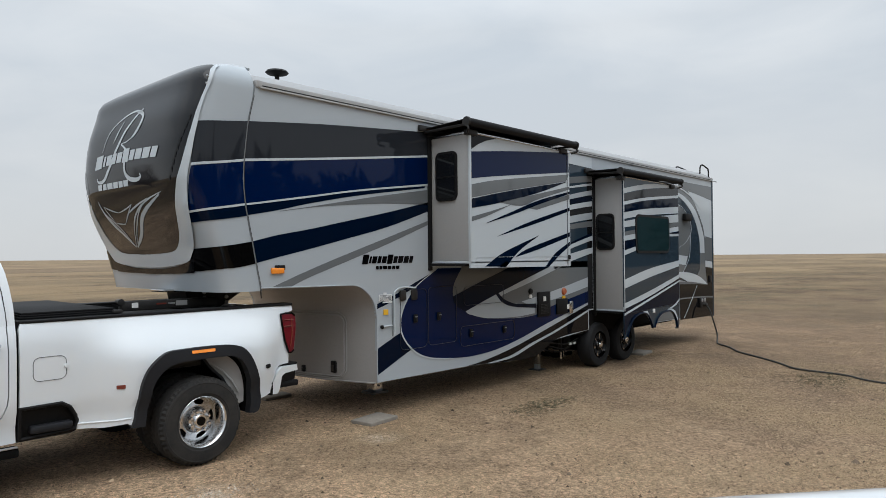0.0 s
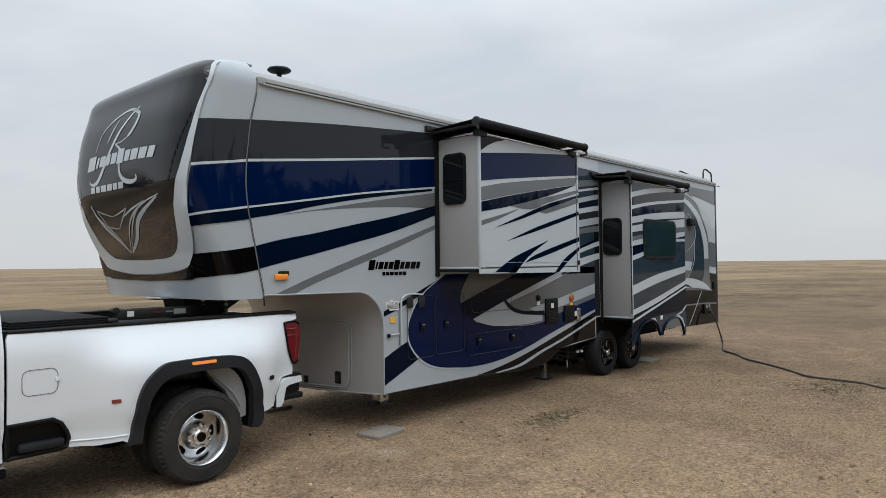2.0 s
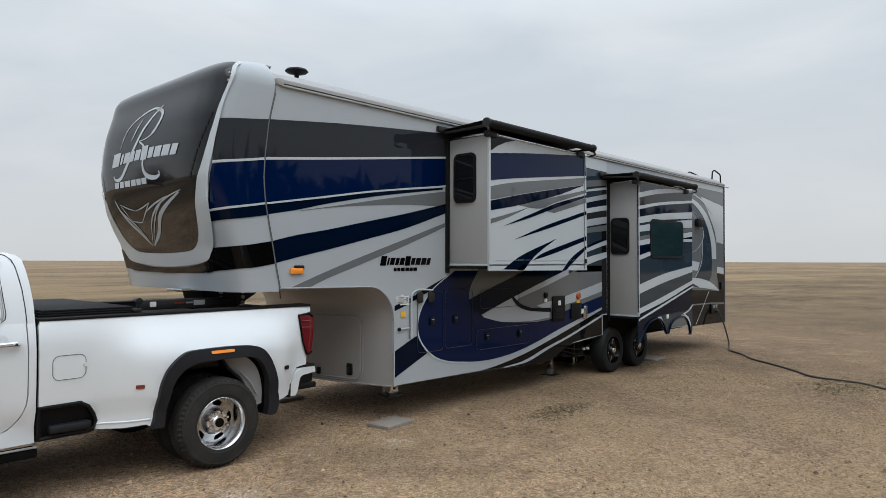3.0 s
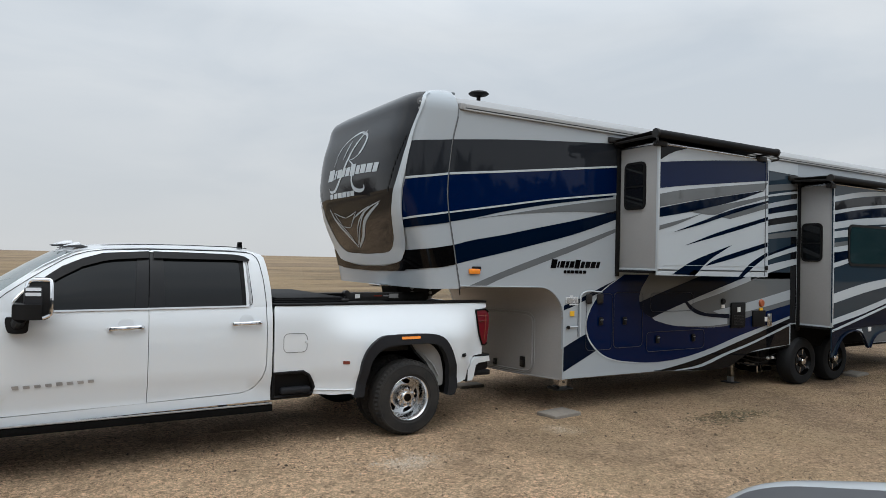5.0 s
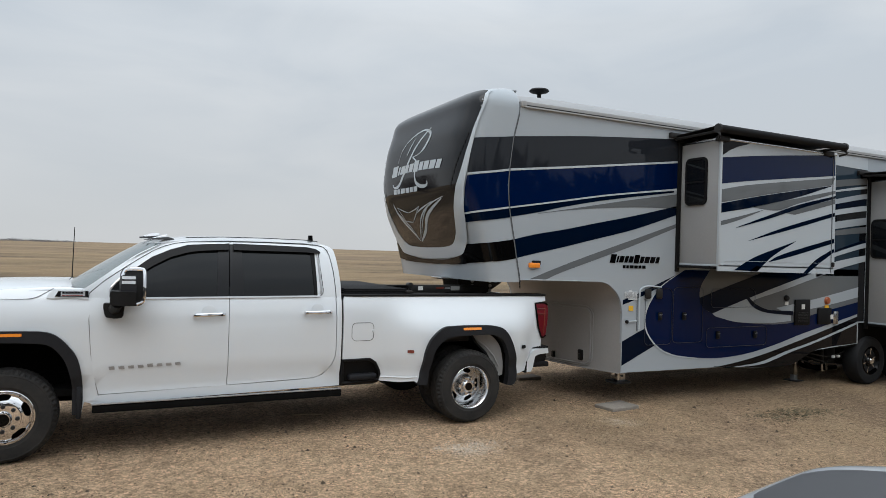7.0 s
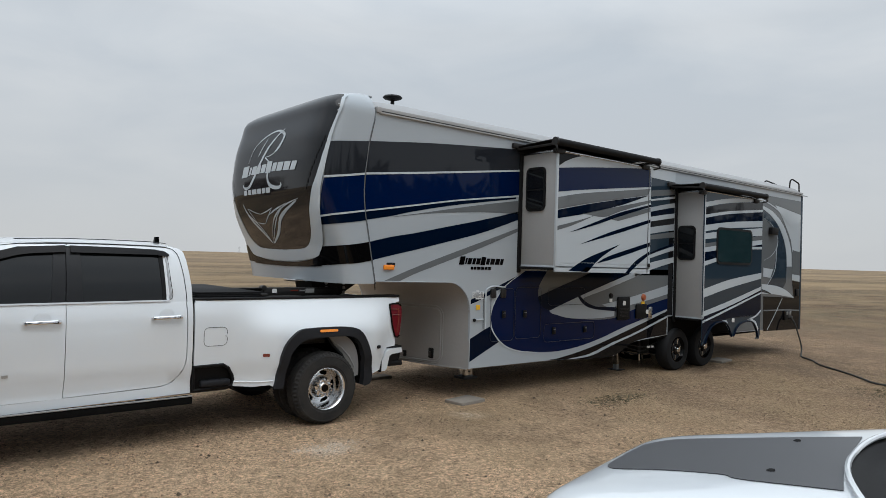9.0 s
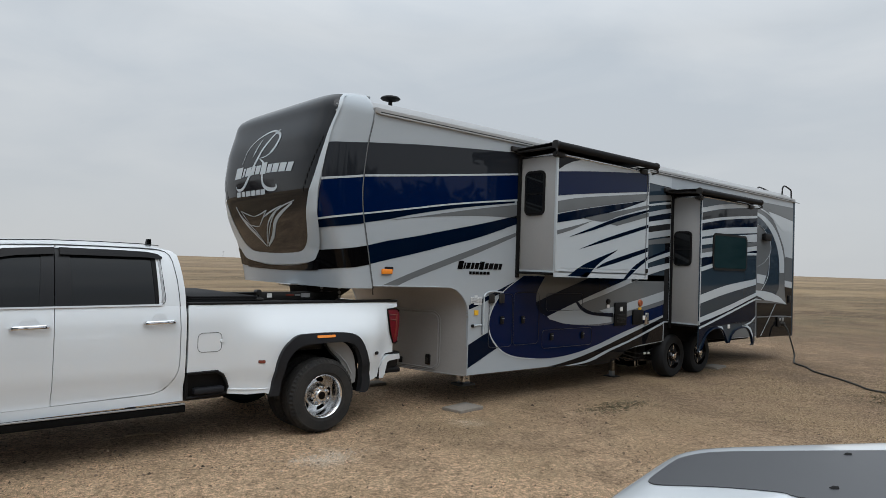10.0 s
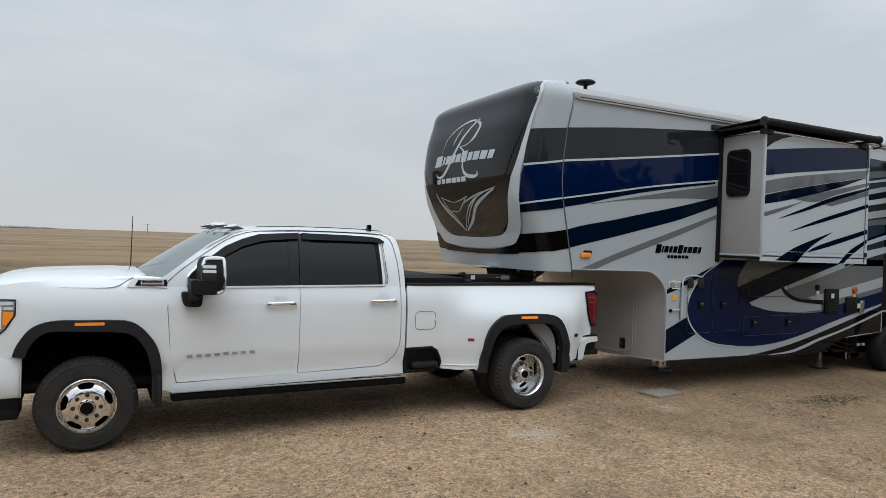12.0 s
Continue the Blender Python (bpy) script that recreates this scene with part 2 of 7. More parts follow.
def rounded(x0, x1, z0, z1, r, n=5):
    """A rectangle's outline with round corners."""
    out = []
    for cx, cz, a0 in ((x1 - r, z1 - r, 0), (x0 + r, z1 - r, 90), (x0 + r, z0 + r, 180), (x1 - r, z0 + r, 270)):
        out += [(cx + r * math.cos(radians(a0 + 90 * k / n)), cz + r * math.sin(radians(a0 + 90 * k / n))) for k in range(n + 1)]
    return out


def ease(a, b, x):
    t = min(1.0, max(0.0, (x - a) / (b - a)))
    return t * t * (3 - 2 * t)


def table(rows, x):
    """Linear look-up in rows of (x, value)."""
    return float(np.interp(x, [r[0] for r in rows], [r[1] for r in rows]))


# ---- ground: one sheet from the yard to the horizon ----
def lie(x, y):
    """Height of the ground: level yard, falling a little under the trailer, faint swells far off."""
    d = math.hypot(x - 1, y)
    fall = 0.04 * ease(-0.6, 1.4, x) * ease(-1.5, 0.2, y) + 0.02 * ease(1.5, 7.0, x) * ease(-4.0, 0.0, y)
    return -0.022 * ease(-3.2, -4.4, x) * ease(-2.5, -0.5, y) - fall * ease(40, 14, d) + 0.25 * ease(40, 160, d) * math.sin(x * 0.021 + 0.5) * math.sin(y * 0.017 + 1.0)


def ground_material():
    m = bpy.data.materials.new("dry_dirt_and_grass")
    m.use_nodes = True
    n, l = m.node_tree.nodes, m.node_tree.links
    bsdf = n["Principled BSDF"]
    bsdf.inputs["Roughness"].default_value, bsdf.inputs["Specular IOR Level"].default_value = 0.95, 0.15
    pos = n.new("ShaderNodeNewGeometry")

    def noise_at(scale, detail=5.0, rough=0.6, stretch=(1, 1, 1), lo=0.35, hi=0.65, distortion=0.0):
        mp = n.new("ShaderNodeMapping")
        mp.inputs["Scale"].default_value = stretch
        l.new(pos.outputs["Position"], mp.inputs["Vector"])
        nz = n.new("ShaderNodeTexNoise")
        nz.inputs["Scale"].default_value, nz.inputs["Detail"].default_value, nz.inputs["Roughness"].default_value = scale, detail, rough
        nz.inputs["Distortion"].default_value = distortion
        l.new(mp.outputs[0], nz.inputs["Vector"])
        mr = n.new("ShaderNodeMapRange")
        mr.inputs["From Min"].default_value, mr.inputs["From Max"].default_value = lo, hi
        l.new(nz.outputs["Fac"], mr.inputs["Value"])
        return mr.outputs["Result"], nz.outputs["Fac"]

    def mixed(a, b, fac, gain=1.0):
        mx = n.new("ShaderNodeMix")
        mx.data_type = "RGBA"
        mul = n.new("ShaderNodeMath")
        mul.operation, mul.inputs[1].default_value, mul.use_clamp = "MULTIPLY", gain, True
        l.new(fac, mul.inputs[0])
        l.new(mul.outputs[0], mx.inputs["Factor"])
        for key, v in (("A", a), ("B", b)):
            if isinstance(v, tuple):
                mx.inputs[key].default_value = (*v, 1)
            else:
                l.new(v, mx.inputs[key])
        return mx.outputs["Result"]

    broad, _ = noise_at(0.45, 4, lo=0.38, hi=0.62)
    patch, _ = noise_at(1.7, 6, 0.65, lo=0.42, hi=0.66)
    litter, litter_raw = noise_at(38, 7, 0.8, lo=0.49, hi=0.56, distortion=1.8)
    specks, specks_raw = noise_at(62, 5, 0.75, lo=0.545, hi=0.60, distortion=1.2)
    # yard: packed brown dirt under a thin straw litter
    yard = mixed((0.66, 0.455, 0.292), (0.50, 0.342, 0.216), broad)
    yard = mixed(yard, (0.68, 0.495, 0.325), patch, 0.7)
    clods, clods_raw = noise_at(8.0, 6, 0.75, lo=0.47, hi=0.60, distortion=1.0)
    yard = mixed(yard, (0.232, 0.152, 0.098), clods, 0.62)
    # darker brown mixed in along x, towards the trailer's rear
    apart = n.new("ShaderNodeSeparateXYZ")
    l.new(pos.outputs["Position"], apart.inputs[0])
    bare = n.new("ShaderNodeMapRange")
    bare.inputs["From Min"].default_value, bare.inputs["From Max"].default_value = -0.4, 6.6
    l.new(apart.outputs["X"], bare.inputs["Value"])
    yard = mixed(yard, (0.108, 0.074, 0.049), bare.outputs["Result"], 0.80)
    mats, _ = noise_at(0.9, 7, 0.75, lo=0.51, hi=0.60, distortion=0.6)
    yard = mixed(yard, (0.41, 0.28, 0.174), mats, 0.45)
    damp, _ = noise_at(0.33, 5, 0.7, lo=0.52, hi=0.62)
    yard = mixed(yard, (0.12, 0.083, 0.055), damp, 0.5)
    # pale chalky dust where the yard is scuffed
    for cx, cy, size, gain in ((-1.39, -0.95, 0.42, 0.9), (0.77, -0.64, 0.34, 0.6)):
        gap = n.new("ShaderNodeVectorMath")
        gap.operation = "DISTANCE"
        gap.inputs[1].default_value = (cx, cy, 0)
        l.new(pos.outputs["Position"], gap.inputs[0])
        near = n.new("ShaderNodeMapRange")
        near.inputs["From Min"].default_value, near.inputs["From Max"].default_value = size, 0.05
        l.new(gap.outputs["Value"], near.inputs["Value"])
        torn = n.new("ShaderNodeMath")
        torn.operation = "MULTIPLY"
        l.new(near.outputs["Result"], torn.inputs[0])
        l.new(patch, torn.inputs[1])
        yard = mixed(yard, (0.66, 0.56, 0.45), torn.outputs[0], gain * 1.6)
    # crumbs, straw bits and dark grit on top
    yard = mixed(yard, (0.54, 0.385, 0.245), litter, 0.42)
    yard = mixed(yard, (0.045, 0.031, 0.021), specks, 0.66)
    pits, _ = noise_at(21, 5, 0.72, lo=0.55, hi=0.60, distortion=0.8)
    yard = mixed(yard, (0.12, 0.082, 0.054), pits, 0.42)
    crumbs, crumbs_raw = noise_at(27, 6, 0.75, (1, 1, 1), 0.40, 0.60, 0.9)
    shade = n.new("ShaderNodeMapRange")
    shade.inputs["To Min"].default_value, shade.inputs["To Max"].default_value = 0.70, 1.62
    l.new(crumbs, shade.inputs["Value"])
    crumbled = n.new("ShaderNodeVectorMath")
    crumbled.operation = "SCALE"
    l.new(yard, crumbled.inputs[0])
    l.new(shade.outputs["Result"], crumbled.inputs["Scale"])
    yard = crumbled.outputs[0]
    # field: dry buffalo grass, golden with paler and darker streaks
    long, _ = noise_at(0.10, 7, 0.72, lo=0.44, hi=0.56)
    sage, _ = noise_at(0.35, 7, 0.75, lo=0.50, hi=0.58)
    plough, _ = noise_at(0.006, 4, 0.6, (0.6, 1.0, 1), 0.44, 0.52)
    clumps, _ = noise_at(0.9, 6, 0.7, lo=0.4, hi=0.66)
    field = mixed((0.225, 0.16, 0.094), (0.092, 0.062, 0.042), long)
    field = mixed(field, (0.10, 0.09, 0.055), sage, 0.6)
    field = mixed(field, (0.16, 0.113, 0.085), plough, 0.6)
    streak, _ = noise_at(0.055, 7, 0.68, (0.35, 1.0, 1), 0.47, 0.56)
    field = mixed(field, (0.098, 0.078, 0.050), streak, 0.62)
    golden, _ = noise_at(0.03, 5, 0.62, (0.45, 1.0, 1), 0.48, 0.54, 0.6)
    field = mixed(field, (0.31, 0.225, 0.13), golden, 0.6)
    turned, _ = noise_at(0.045, 5, 0.66, (0.4, 1.0, 1), 0.55, 0.60, 0.4)
    field = mixed(field, (0.115, 0.082, 0.056), turned, 0.7)
    straw, _ = noise_at(0.09, 6, 0.7, (0.3, 1.0, 1), 0.54, 0.62)
    field = mixed(field, (0.33, 0.245, 0.145), straw, 0.55)
    field = mixed(field, (0.265, 0.19, 0.117), clumps, 0.5)
    field = mixed(field, (0.17, 0.125, 0.08), litter, 0.35)
    # how far from the yard's middle, with an uneven border
    off = n.new("ShaderNodeVectorMath")
    off.operation = "SUBTRACT"
    off.inputs[1].default_value = (1.0, -3.0, 0)
    l.new(pos.outputs["Position"], off.inputs[0])
    far = n.new("ShaderNodeVectorMath")
    far.operation = "LENGTH"
    l.new(off.outputs[0], far.inputs[0])
    wander = n.new("ShaderNodeMath")
    wander.operation, wander.inputs[1].default_value = "MULTIPLY_ADD", 9.0
    _, edge_raw = noise_at(0.22, 6, 0.65)
    l.new(edge_raw, wander.inputs[0])
    l.new(far.outputs["Value"], wander.inputs[2])
    border = n.new("ShaderNodeMapRange")
    border.inputs["From Min"].default_value, border.inputs["From Max"].default_value = 18.0, 25.0
    l.new(wander.outputs[0], border.inputs["Value"])
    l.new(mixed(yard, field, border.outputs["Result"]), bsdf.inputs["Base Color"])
    high = n.new("ShaderNodeMath")
    high.operation = "ADD"
    l.new(litter_raw, high.inputs[0])
    l.new(specks_raw, high.inputs[1])
    bp = n.new("ShaderNodeBump")
    bp.inputs["Strength"].default_value, bp.inputs["Distance"].default_value = 1.0, 0.034
    l.new(high.outputs[0], bp.inputs["Height"])
    l.new(bp.outputs["Normal"], bsdf.inputs["Normal"])
    return m


M["ground"] = ground_material()


def ground_sheet():
    """Rings that widen from the yard to the horizon."""
    bm = bmesh.new()
    radii = [0.0] + [0.5 * k for k in range(1, 60)] + [30 * 1.13**k for k in range(1, 40)]
    sides, rings = 120, []
    for r in radii:
        ring = []
        for k in range(sides if r else 1):
            a = 2 * math.pi * k / sides
            x, y = 1 + r * math.cos(a), r * math.sin(a)
            ripple = 0.012 * noise.noise((x * 0.9, y * 0.9, 3)) if r < 30 else 0
            ring.append(bm.verts.new((x, y, lie(x, y) + ripple * ease(30, 20, r))))
        rings.append(ring)
    for k in range(sides):
        bm.faces.new((rings[0][0], rings[1][k], rings[1][(k + 1) % sides]))
    for a, b in zip(rings[1:], rings[2:]):
        for k in range(sides):
            bm.faces.new((a[k], b[k], b[(k + 1) % sides], a[(k + 1) % sides]))
    return tagged(part("ground", bm, "ground"), "dry brown dirt yard running into golden grass plain", "ground", kind="structure")


ground = ground_sheet()

# ---- fifth-wheel trailer ----
# x runs from its nose to its rear, its near side wall stands in y = 0, its far one in y = 2.56
# its drawing is laid out at 24/25 of full size, as SIZE, AHEAD and SUNK set it in the yard
RV_BASE, SIZE, AHEAD, SUNK = (5.6, 1.28, 0.0), 1.0415, -0.063, -0.0655
rv = thing("fifth_wheel_trailer", "long silver and navy fifth-wheel camper with slide-outs open", "camper trailer", RV_BASE)
rv.location = (RV_BASE[0] * SIZE + AHEAD, RV_BASE[1] * SIZE, SUNK)
rv.scale = (SIZE, SIZE, SIZE)


def under(x, y):
    """Height of the yard below a place of the trailer's drawing."""
    return (lie(x * SIZE + AHEAD, y * SIZE) - SUNK) / SIZE


MID, HALF, SEAM, TOP, FLOOR, REAR = 1.28, 1.28, -0.30, 3.56, 1.57, 11.58
BLUNT = 7.0
DEPTH = [(1.5, 0.431), (1.8, 0.433), (2, 0.450), (2.34, 0.519), (2.65, 0.562), (3, 0.594), (3.3, 0.591), (3.56, 0.574), (3.64, 0.554), (3.7, 0.494), (3.75, 0.384), (3.78, 0.224)]


JOINT = [(1.57, -0.180), (1.605, -0.186), (1.79, -0.226), (2.0, -0.265), (2.21, -0.31), (2.41, -0.349), (2.62, -0.369), (2.833, -0.361), (3.214, -0.315), (3.5, -0.246), (3.743, -0.219), (3.8, -0.21)]


def seam_x(z):
    """The joint of the moulded nose and the side wall bows forward a little."""
    return table(JOINT, z)


def cap(angle, z, proud=0.0):
    """A point of the moulded nose: angle 0 at the near joint, 90 at the nose's middle, 180 at the far joint."""
    s, c = math.sin(radians(angle)), math.cos(radians(angle))
    reach = 1 / (abs(s) ** BLUNT + abs(c) ** BLUNT) ** (1 / BLUNT)
    w = HALF - 0.17 * max(0.0, (z - 3.54) / 0.24) ** 2 + proud
    return seam_x(min(z, 3.56)) - (table(DEPTH, z) + proud) * reach * s, MID - w * reach * c, z


def cap_skin():
    bm = bmesh.new()
    angles = [180 * k / 72 for k in range(73)]
    zs = [1.57 + 0.07 * k for k in range(28)] + [3.52, 3.58, 3.64, 3.69, 3.73, 3.76, 3.78]
    zs = sorted(set(round(z, 3) for z in zs))
    rows = [[bm.verts.new(cap(a, z)) for a in angles] for z in zs]
    for a, b in zip(rows, rows[1:]):
        for k in range(72):
            bm.faces.new((a[k], a[k + 1], b[k + 1], b[k]))
    # roof of the nose and its underside
    for row, rise in ((rows[-1], -0.035), (rows[0], 0.0)):
        hub = [bm.verts.new((SEAM + 0.12, row[k].co.y, row[k].co.z + rise * math.sin(math.pi * k / 72))) for k in range(73)]
        for k in range(72):
            bm.faces.new((row[k], row[k + 1], hub[k + 1], hub[k]))
    bmesh.ops.remove_doubles(bm, verts=bm.verts, dist=1e-4)
    return bm


nose = part("nose_cap", cap_skin(), "silver", rv, "moulded silver fibreglass nose", 0.9)


def cap_sheet(name, left, right, mat, proud, label="", count=6):
    """A film between two lines of (angle, z) rows on the nose."""
    bm = bmesh.new()
    rows = [[bm.verts.new(cap(a + (c - a) * k / count, z + (d - z) * k / count, proud)) for k in range(count + 1)] for (a, z), (c, d) in zip(left, right)]
    for a, c in zip(rows, rows[1:]):
        for k in range(count):
            bm.faces.new((a[k], a[k + 1], c[k + 1], c[k]))
    return part(name, bm, mat, nose, label, 1.2)


def other_side(line):
    return [(180 - a, z) for a, z in line]


OUTER = glide([(34, 3.73), (38, 3.42), (39, 3.16), (41, 2.86), (42.8, 2.72), (44.8, 2.53), (46.6, 2.35), (48, 2.21), (50.2, 2.05), (53.5, 1.93), (58, 1.855), (73.5, 1.812), (90, 1.80)], 5)
INNER = glide([(37.5, 3.72), (39.7, 3.42), (41.8, 3.12), (44.5, 2.88), (46.6, 2.75), (49.5, 2.60), (52.4, 2.42), (54.5, 2.26), (57, 2.11), (61.5, 2.0), (68, 1.955), (85, 1.94), (90, 1.94)], 5)
cap_sheet("dark_front_panel", INNER, other_side(INNER), "charcoal", 0.014, "glossy charcoal front panel", 150)
cap_sheet("trim_ribbon", OUTER, INNER, "light", 0.019, "bright silver trim curving round the front")
cap_sheet("trim_ribbon", other_side(OUTER), other_side(INNER), "light", 0.019)


def cap_band(name, top, bottom, mat, proud=0.006, far=True):
    """A stripe that runs from the trim round the nose's side to the joint: (angle, z) rows."""
    count = 40
    hi, lo = [np.array(glide(rows, 12)) for rows in (top, bottom)]
    pick = lambda line, t: (float(np.interp(t, np.linspace(0, 1, len(line)), line[:, 0])), float(np.interp(t, np.linspace(0, 1, len(line)), line[:, 1])))
    left = [pick(hi, k / count) for k in range(count + 1)]
    right = [pick(lo, k / count) for k in range(count + 1)]
    cap_sheet(name, left, right, mat, proud, "", 5)
    if far:
        cap_sheet(name, other_side(left), other_side(right), mat, proud, "", 5)


cap_band("stripe", [(0, 3.21), (28.5, 3.17), (40, 3.15)], [(0, 2.83), (20, 2.78), (41.6, 2.745)], "graphite")
cap_band("stripe", [(0, 2.82), (20, 2.785), (41.8, 2.735)], [(0, 2.40), (30.5, 2.35), (47.4, 2.318)], "blue")
cap_band("pinstripe", [(0, 2.842), (20, 2.805), (41.7, 2.765)], [(0, 2.818), (20, 2.782), (41.9, 2.742)], "light", 0.009)
cap_band("pinstripe", [(0, 2.418), (30.5, 2.368), (47.4, 2.332)], [(0, 2.398), (30.5, 2.348), (47.6, 2.312)], "light", 0.009)
cap_band("stripe", [(0, 2.398), (30.5, 2.348), (47.6, 2.312)], [(0, 2.298), (33, 2.25), (48.2, 2.225)], "navy")
cap_band("stripe", [(0, 2.052), (24, 2.02), (40, 2.0), (52, 1.985)], [(0, 1.838), (27.5, 1.802), (38, 1.795), (56.5, 1.765)], "black_gloss")
cap_band("stripe", [(52, 1.985), (58, 1.86), (73, 1.80), (90, 1.79)], [(55, 1.755), (65, 1.745), (78, 1.74), (90, 1.735)], "brown", 0.008)


def cap_line(points, width, mat="light", proud=0.0185, name="emblem_line"):
    """A painted line on the nose, wide in metres, thin at its ends."""
    line = glide(points, 6)
    count = len(line)
    left, right = [], []
    for i, (a, z) in enumerate(line):
        a0, z0 = line[max(i - 1, 0)]
        a1, z1 = line[min(i + 1, count - 1)]
        dx, dz = (a1 - a0) * 0.024, z1 - z0
        size = math.hypot(dx, dz) or 1
        w = width * (0.25 + 0.75 * math.sin(math.pi * (i + 0.5) / count))
        left.append((a - dz / size * w / 2 / 0.024, z + dx / size * w / 2))
        right.append((a + dz / size * w / 2 / 0.024, z - dx / size * w / 2))
    bm = bmesh.new()
    rows = [[bm.verts.new(cap(a, z, proud)) for a, z in side] for side in (left, right)]
    for i in range(count - 1):
        bm.faces.new((rows[0][i], rows[0][i + 1], rows[1][i + 1], rows[1][i]))
    return part(name, bm, mat, nose)


# the maker's mark as plain shapes: a script flourish, two bars of blocks, and an arrow emblem below
cap_line([(113, 3.04), (109.5, 3.20), (103, 3.31), (93, 3.38), (83.5, 3.395), (77.5, 3.35), (75, 3.29), (76, 3.22), (80, 3.14), (87.5, 3.09), (94, 3.08)], 0.022, name="logo_flourish")
cap_line([(83.5, 3.39), (77, 3.345), (75.2, 3.29), (77.5, 3.20), (83, 3.12)], 0.045, name="logo_flourish")
cap_line([(77, 3.40), (83, 3.33), (91, 3.20), (96, 3.09), (103.5, 2.89), (109.5, 2.76), (113.5, 2.72), (117, 2.73), (118, 2.77)], 0.045, name="logo_flourish")
cap_line([(94, 3.08), (87.5, 2.99), (89, 2.86), (88, 2.76), (83.5, 2.70), (77, 2.68), (73.5, 2.70), (74, 2.74)], 0.048, name="logo_flourish")
cap_line([(94.5, 3.32), (99, 3.20), (102.5, 3.11)], 0.022, name="logo_flourish")


def letter_blocks(a0, a1, z0, z1, place, slanted):
    """A logo's bar cut into plain upright blocks of uneven width, with a taller one at the start of each half; slanted ones lean ahead."""
    widths = (1.2, 0.5, 1.0, 0.8, 1.0, 1.15, 0.9, 1.1, 1.1, 0.85) if slanted else (0.8, 0.8, 1.1, 1.0, 0.9, 1.0)
    bm, run, total = bmesh.new(), 0.0, sum(widths)
    for k, w in enumerate(widths):
        lo, hi = a0 + (a1 - a0) * (run + 0.06) / total, a0 + (a1 - a0) * (run + w - 0.10) / total
        lean = (a1 - a0) * 0.032 * slanted
        top = z1 + (z1 - z0) * (0.24 if slanted and k in (0, 5) else 0.0)
        low = z0 - (z1 - z0) * (0.10 if slanted and k in (0, 5) else 0.0)
        steps = 3
        rows = [[bm.verts.new(place(lo + (hi - lo) * j / steps + d, v)) for j in range(steps + 1)] for v, d in ((low, 0.0), ((low + top) / 2, lean / 2), (top, lean))]
        for a, b in zip(rows, rows[1:]):
            for j in range(steps):
                bm.faces.new((a[j], a[j + 1], b[j + 1], b[j]))
        run += w
    return bm


def block_row(a0, a1, z0, z1, count, slant, place, width):
    """A bar of plain slanted blocks, as a row of unreadable lettering."""
    bm = bmesh.new()
    for k in range(count):
        lo, hi = a0 + (a1 - a0) * k / count, a0 + (a1 - a0) * (k + width) / count
        tall = z1 if k % 4 else z1 + (z1 - z0) * 0.18
        bm.faces.new([bm.verts.new(place(u, v)) for u, v in ((lo, z0), (hi, z0), (hi + slant, tall), (lo + slant, tall))])
    return bm


part("logo_bar", letter_blocks(120, 60, 2.852, 2.955, lambda a, z: cap(a, z + 0.035 * (1 - ((a - 93) / 37) ** 2), 0.020), 1), "light", nose, "silver logo bar")
part("logo_bar", letter_blocks(117.5, 85, 2.632, 2.695, lambda a, z: cap(a, z, 0.020), 0), "light", nose)
for pts, w in (
    ([(120, 2.52), (116.5, 2.39), (106, 2.21), (98.5, 2.02)], 0.020), ([(120, 2.50), (114, 2.31), (105.5, 2.15), (98.5, 2.02)], 0.040),
    ([(59.5, 2.53), (71.5, 2.47), (82.5, 2.38), (91, 2.25), (98.5, 2.02)], 0.022), ([(61, 2.51), (79, 2.33), (87.5, 2.15), (97, 2.02)], 0.055),
    ([(70.5, 2.49), (84, 2.42), (93, 2.36)], 0.020), ([(72, 2.48), (82, 2.36), (89.5, 2.22), (96.5, 2.05)], 0.018),
    ([(116, 2.46), (109, 2.41), (102.5, 2.38)], 0.014), ([(102.5, 2.38), (94, 2.41), (87, 2.45)], 0.014),
    ([(87, 2.45), (93, 2.36), (100, 2.26)], 0.016), ([(100, 2.26), (104, 2.265), (109, 2.28)], 0.014), ([(109, 2.28), (112.5, 2.37), (116, 2.46)], 0.014)):
    cap_line(pts, w, "silver")
for side in (39.6, 140.4):
    for z in (3.51, 3.58):
        x, y, zz = cap(side, z, 0.012)
        part("marker_lamp", lathe([(0.0, -0.010), (0.010, -0.008), (0.012, 0.0), (0.010, 0.010), (0, 0.012)], (x, y, zz), "x", 12), "steel", nose)
for side in (1, -1):
    bm = bmesh.new()
    for k in range(9):
        t = k / 9
        a, z = 90 - side * (47.0 - 10.3 * t), 3.21 - 0.60 * t
        rows = [cap(aa, zz, 0.020) for aa, zz in ((a - 0.25, z), (a + 0.25, z), (a + 0.85, z - 0.055), (a + 0.35, z - 0.055))]
        bm.faces.new([bm.verts.new(p) for p in rows])
    part("led_strip", bm, "black_plastic", nose, "dark dashed lamp strip")
part("hatch_latch", box(-0.72, -0.55, 0.90, 1.20, 1.555, 1.585, 0.006), "aluminium", nose)

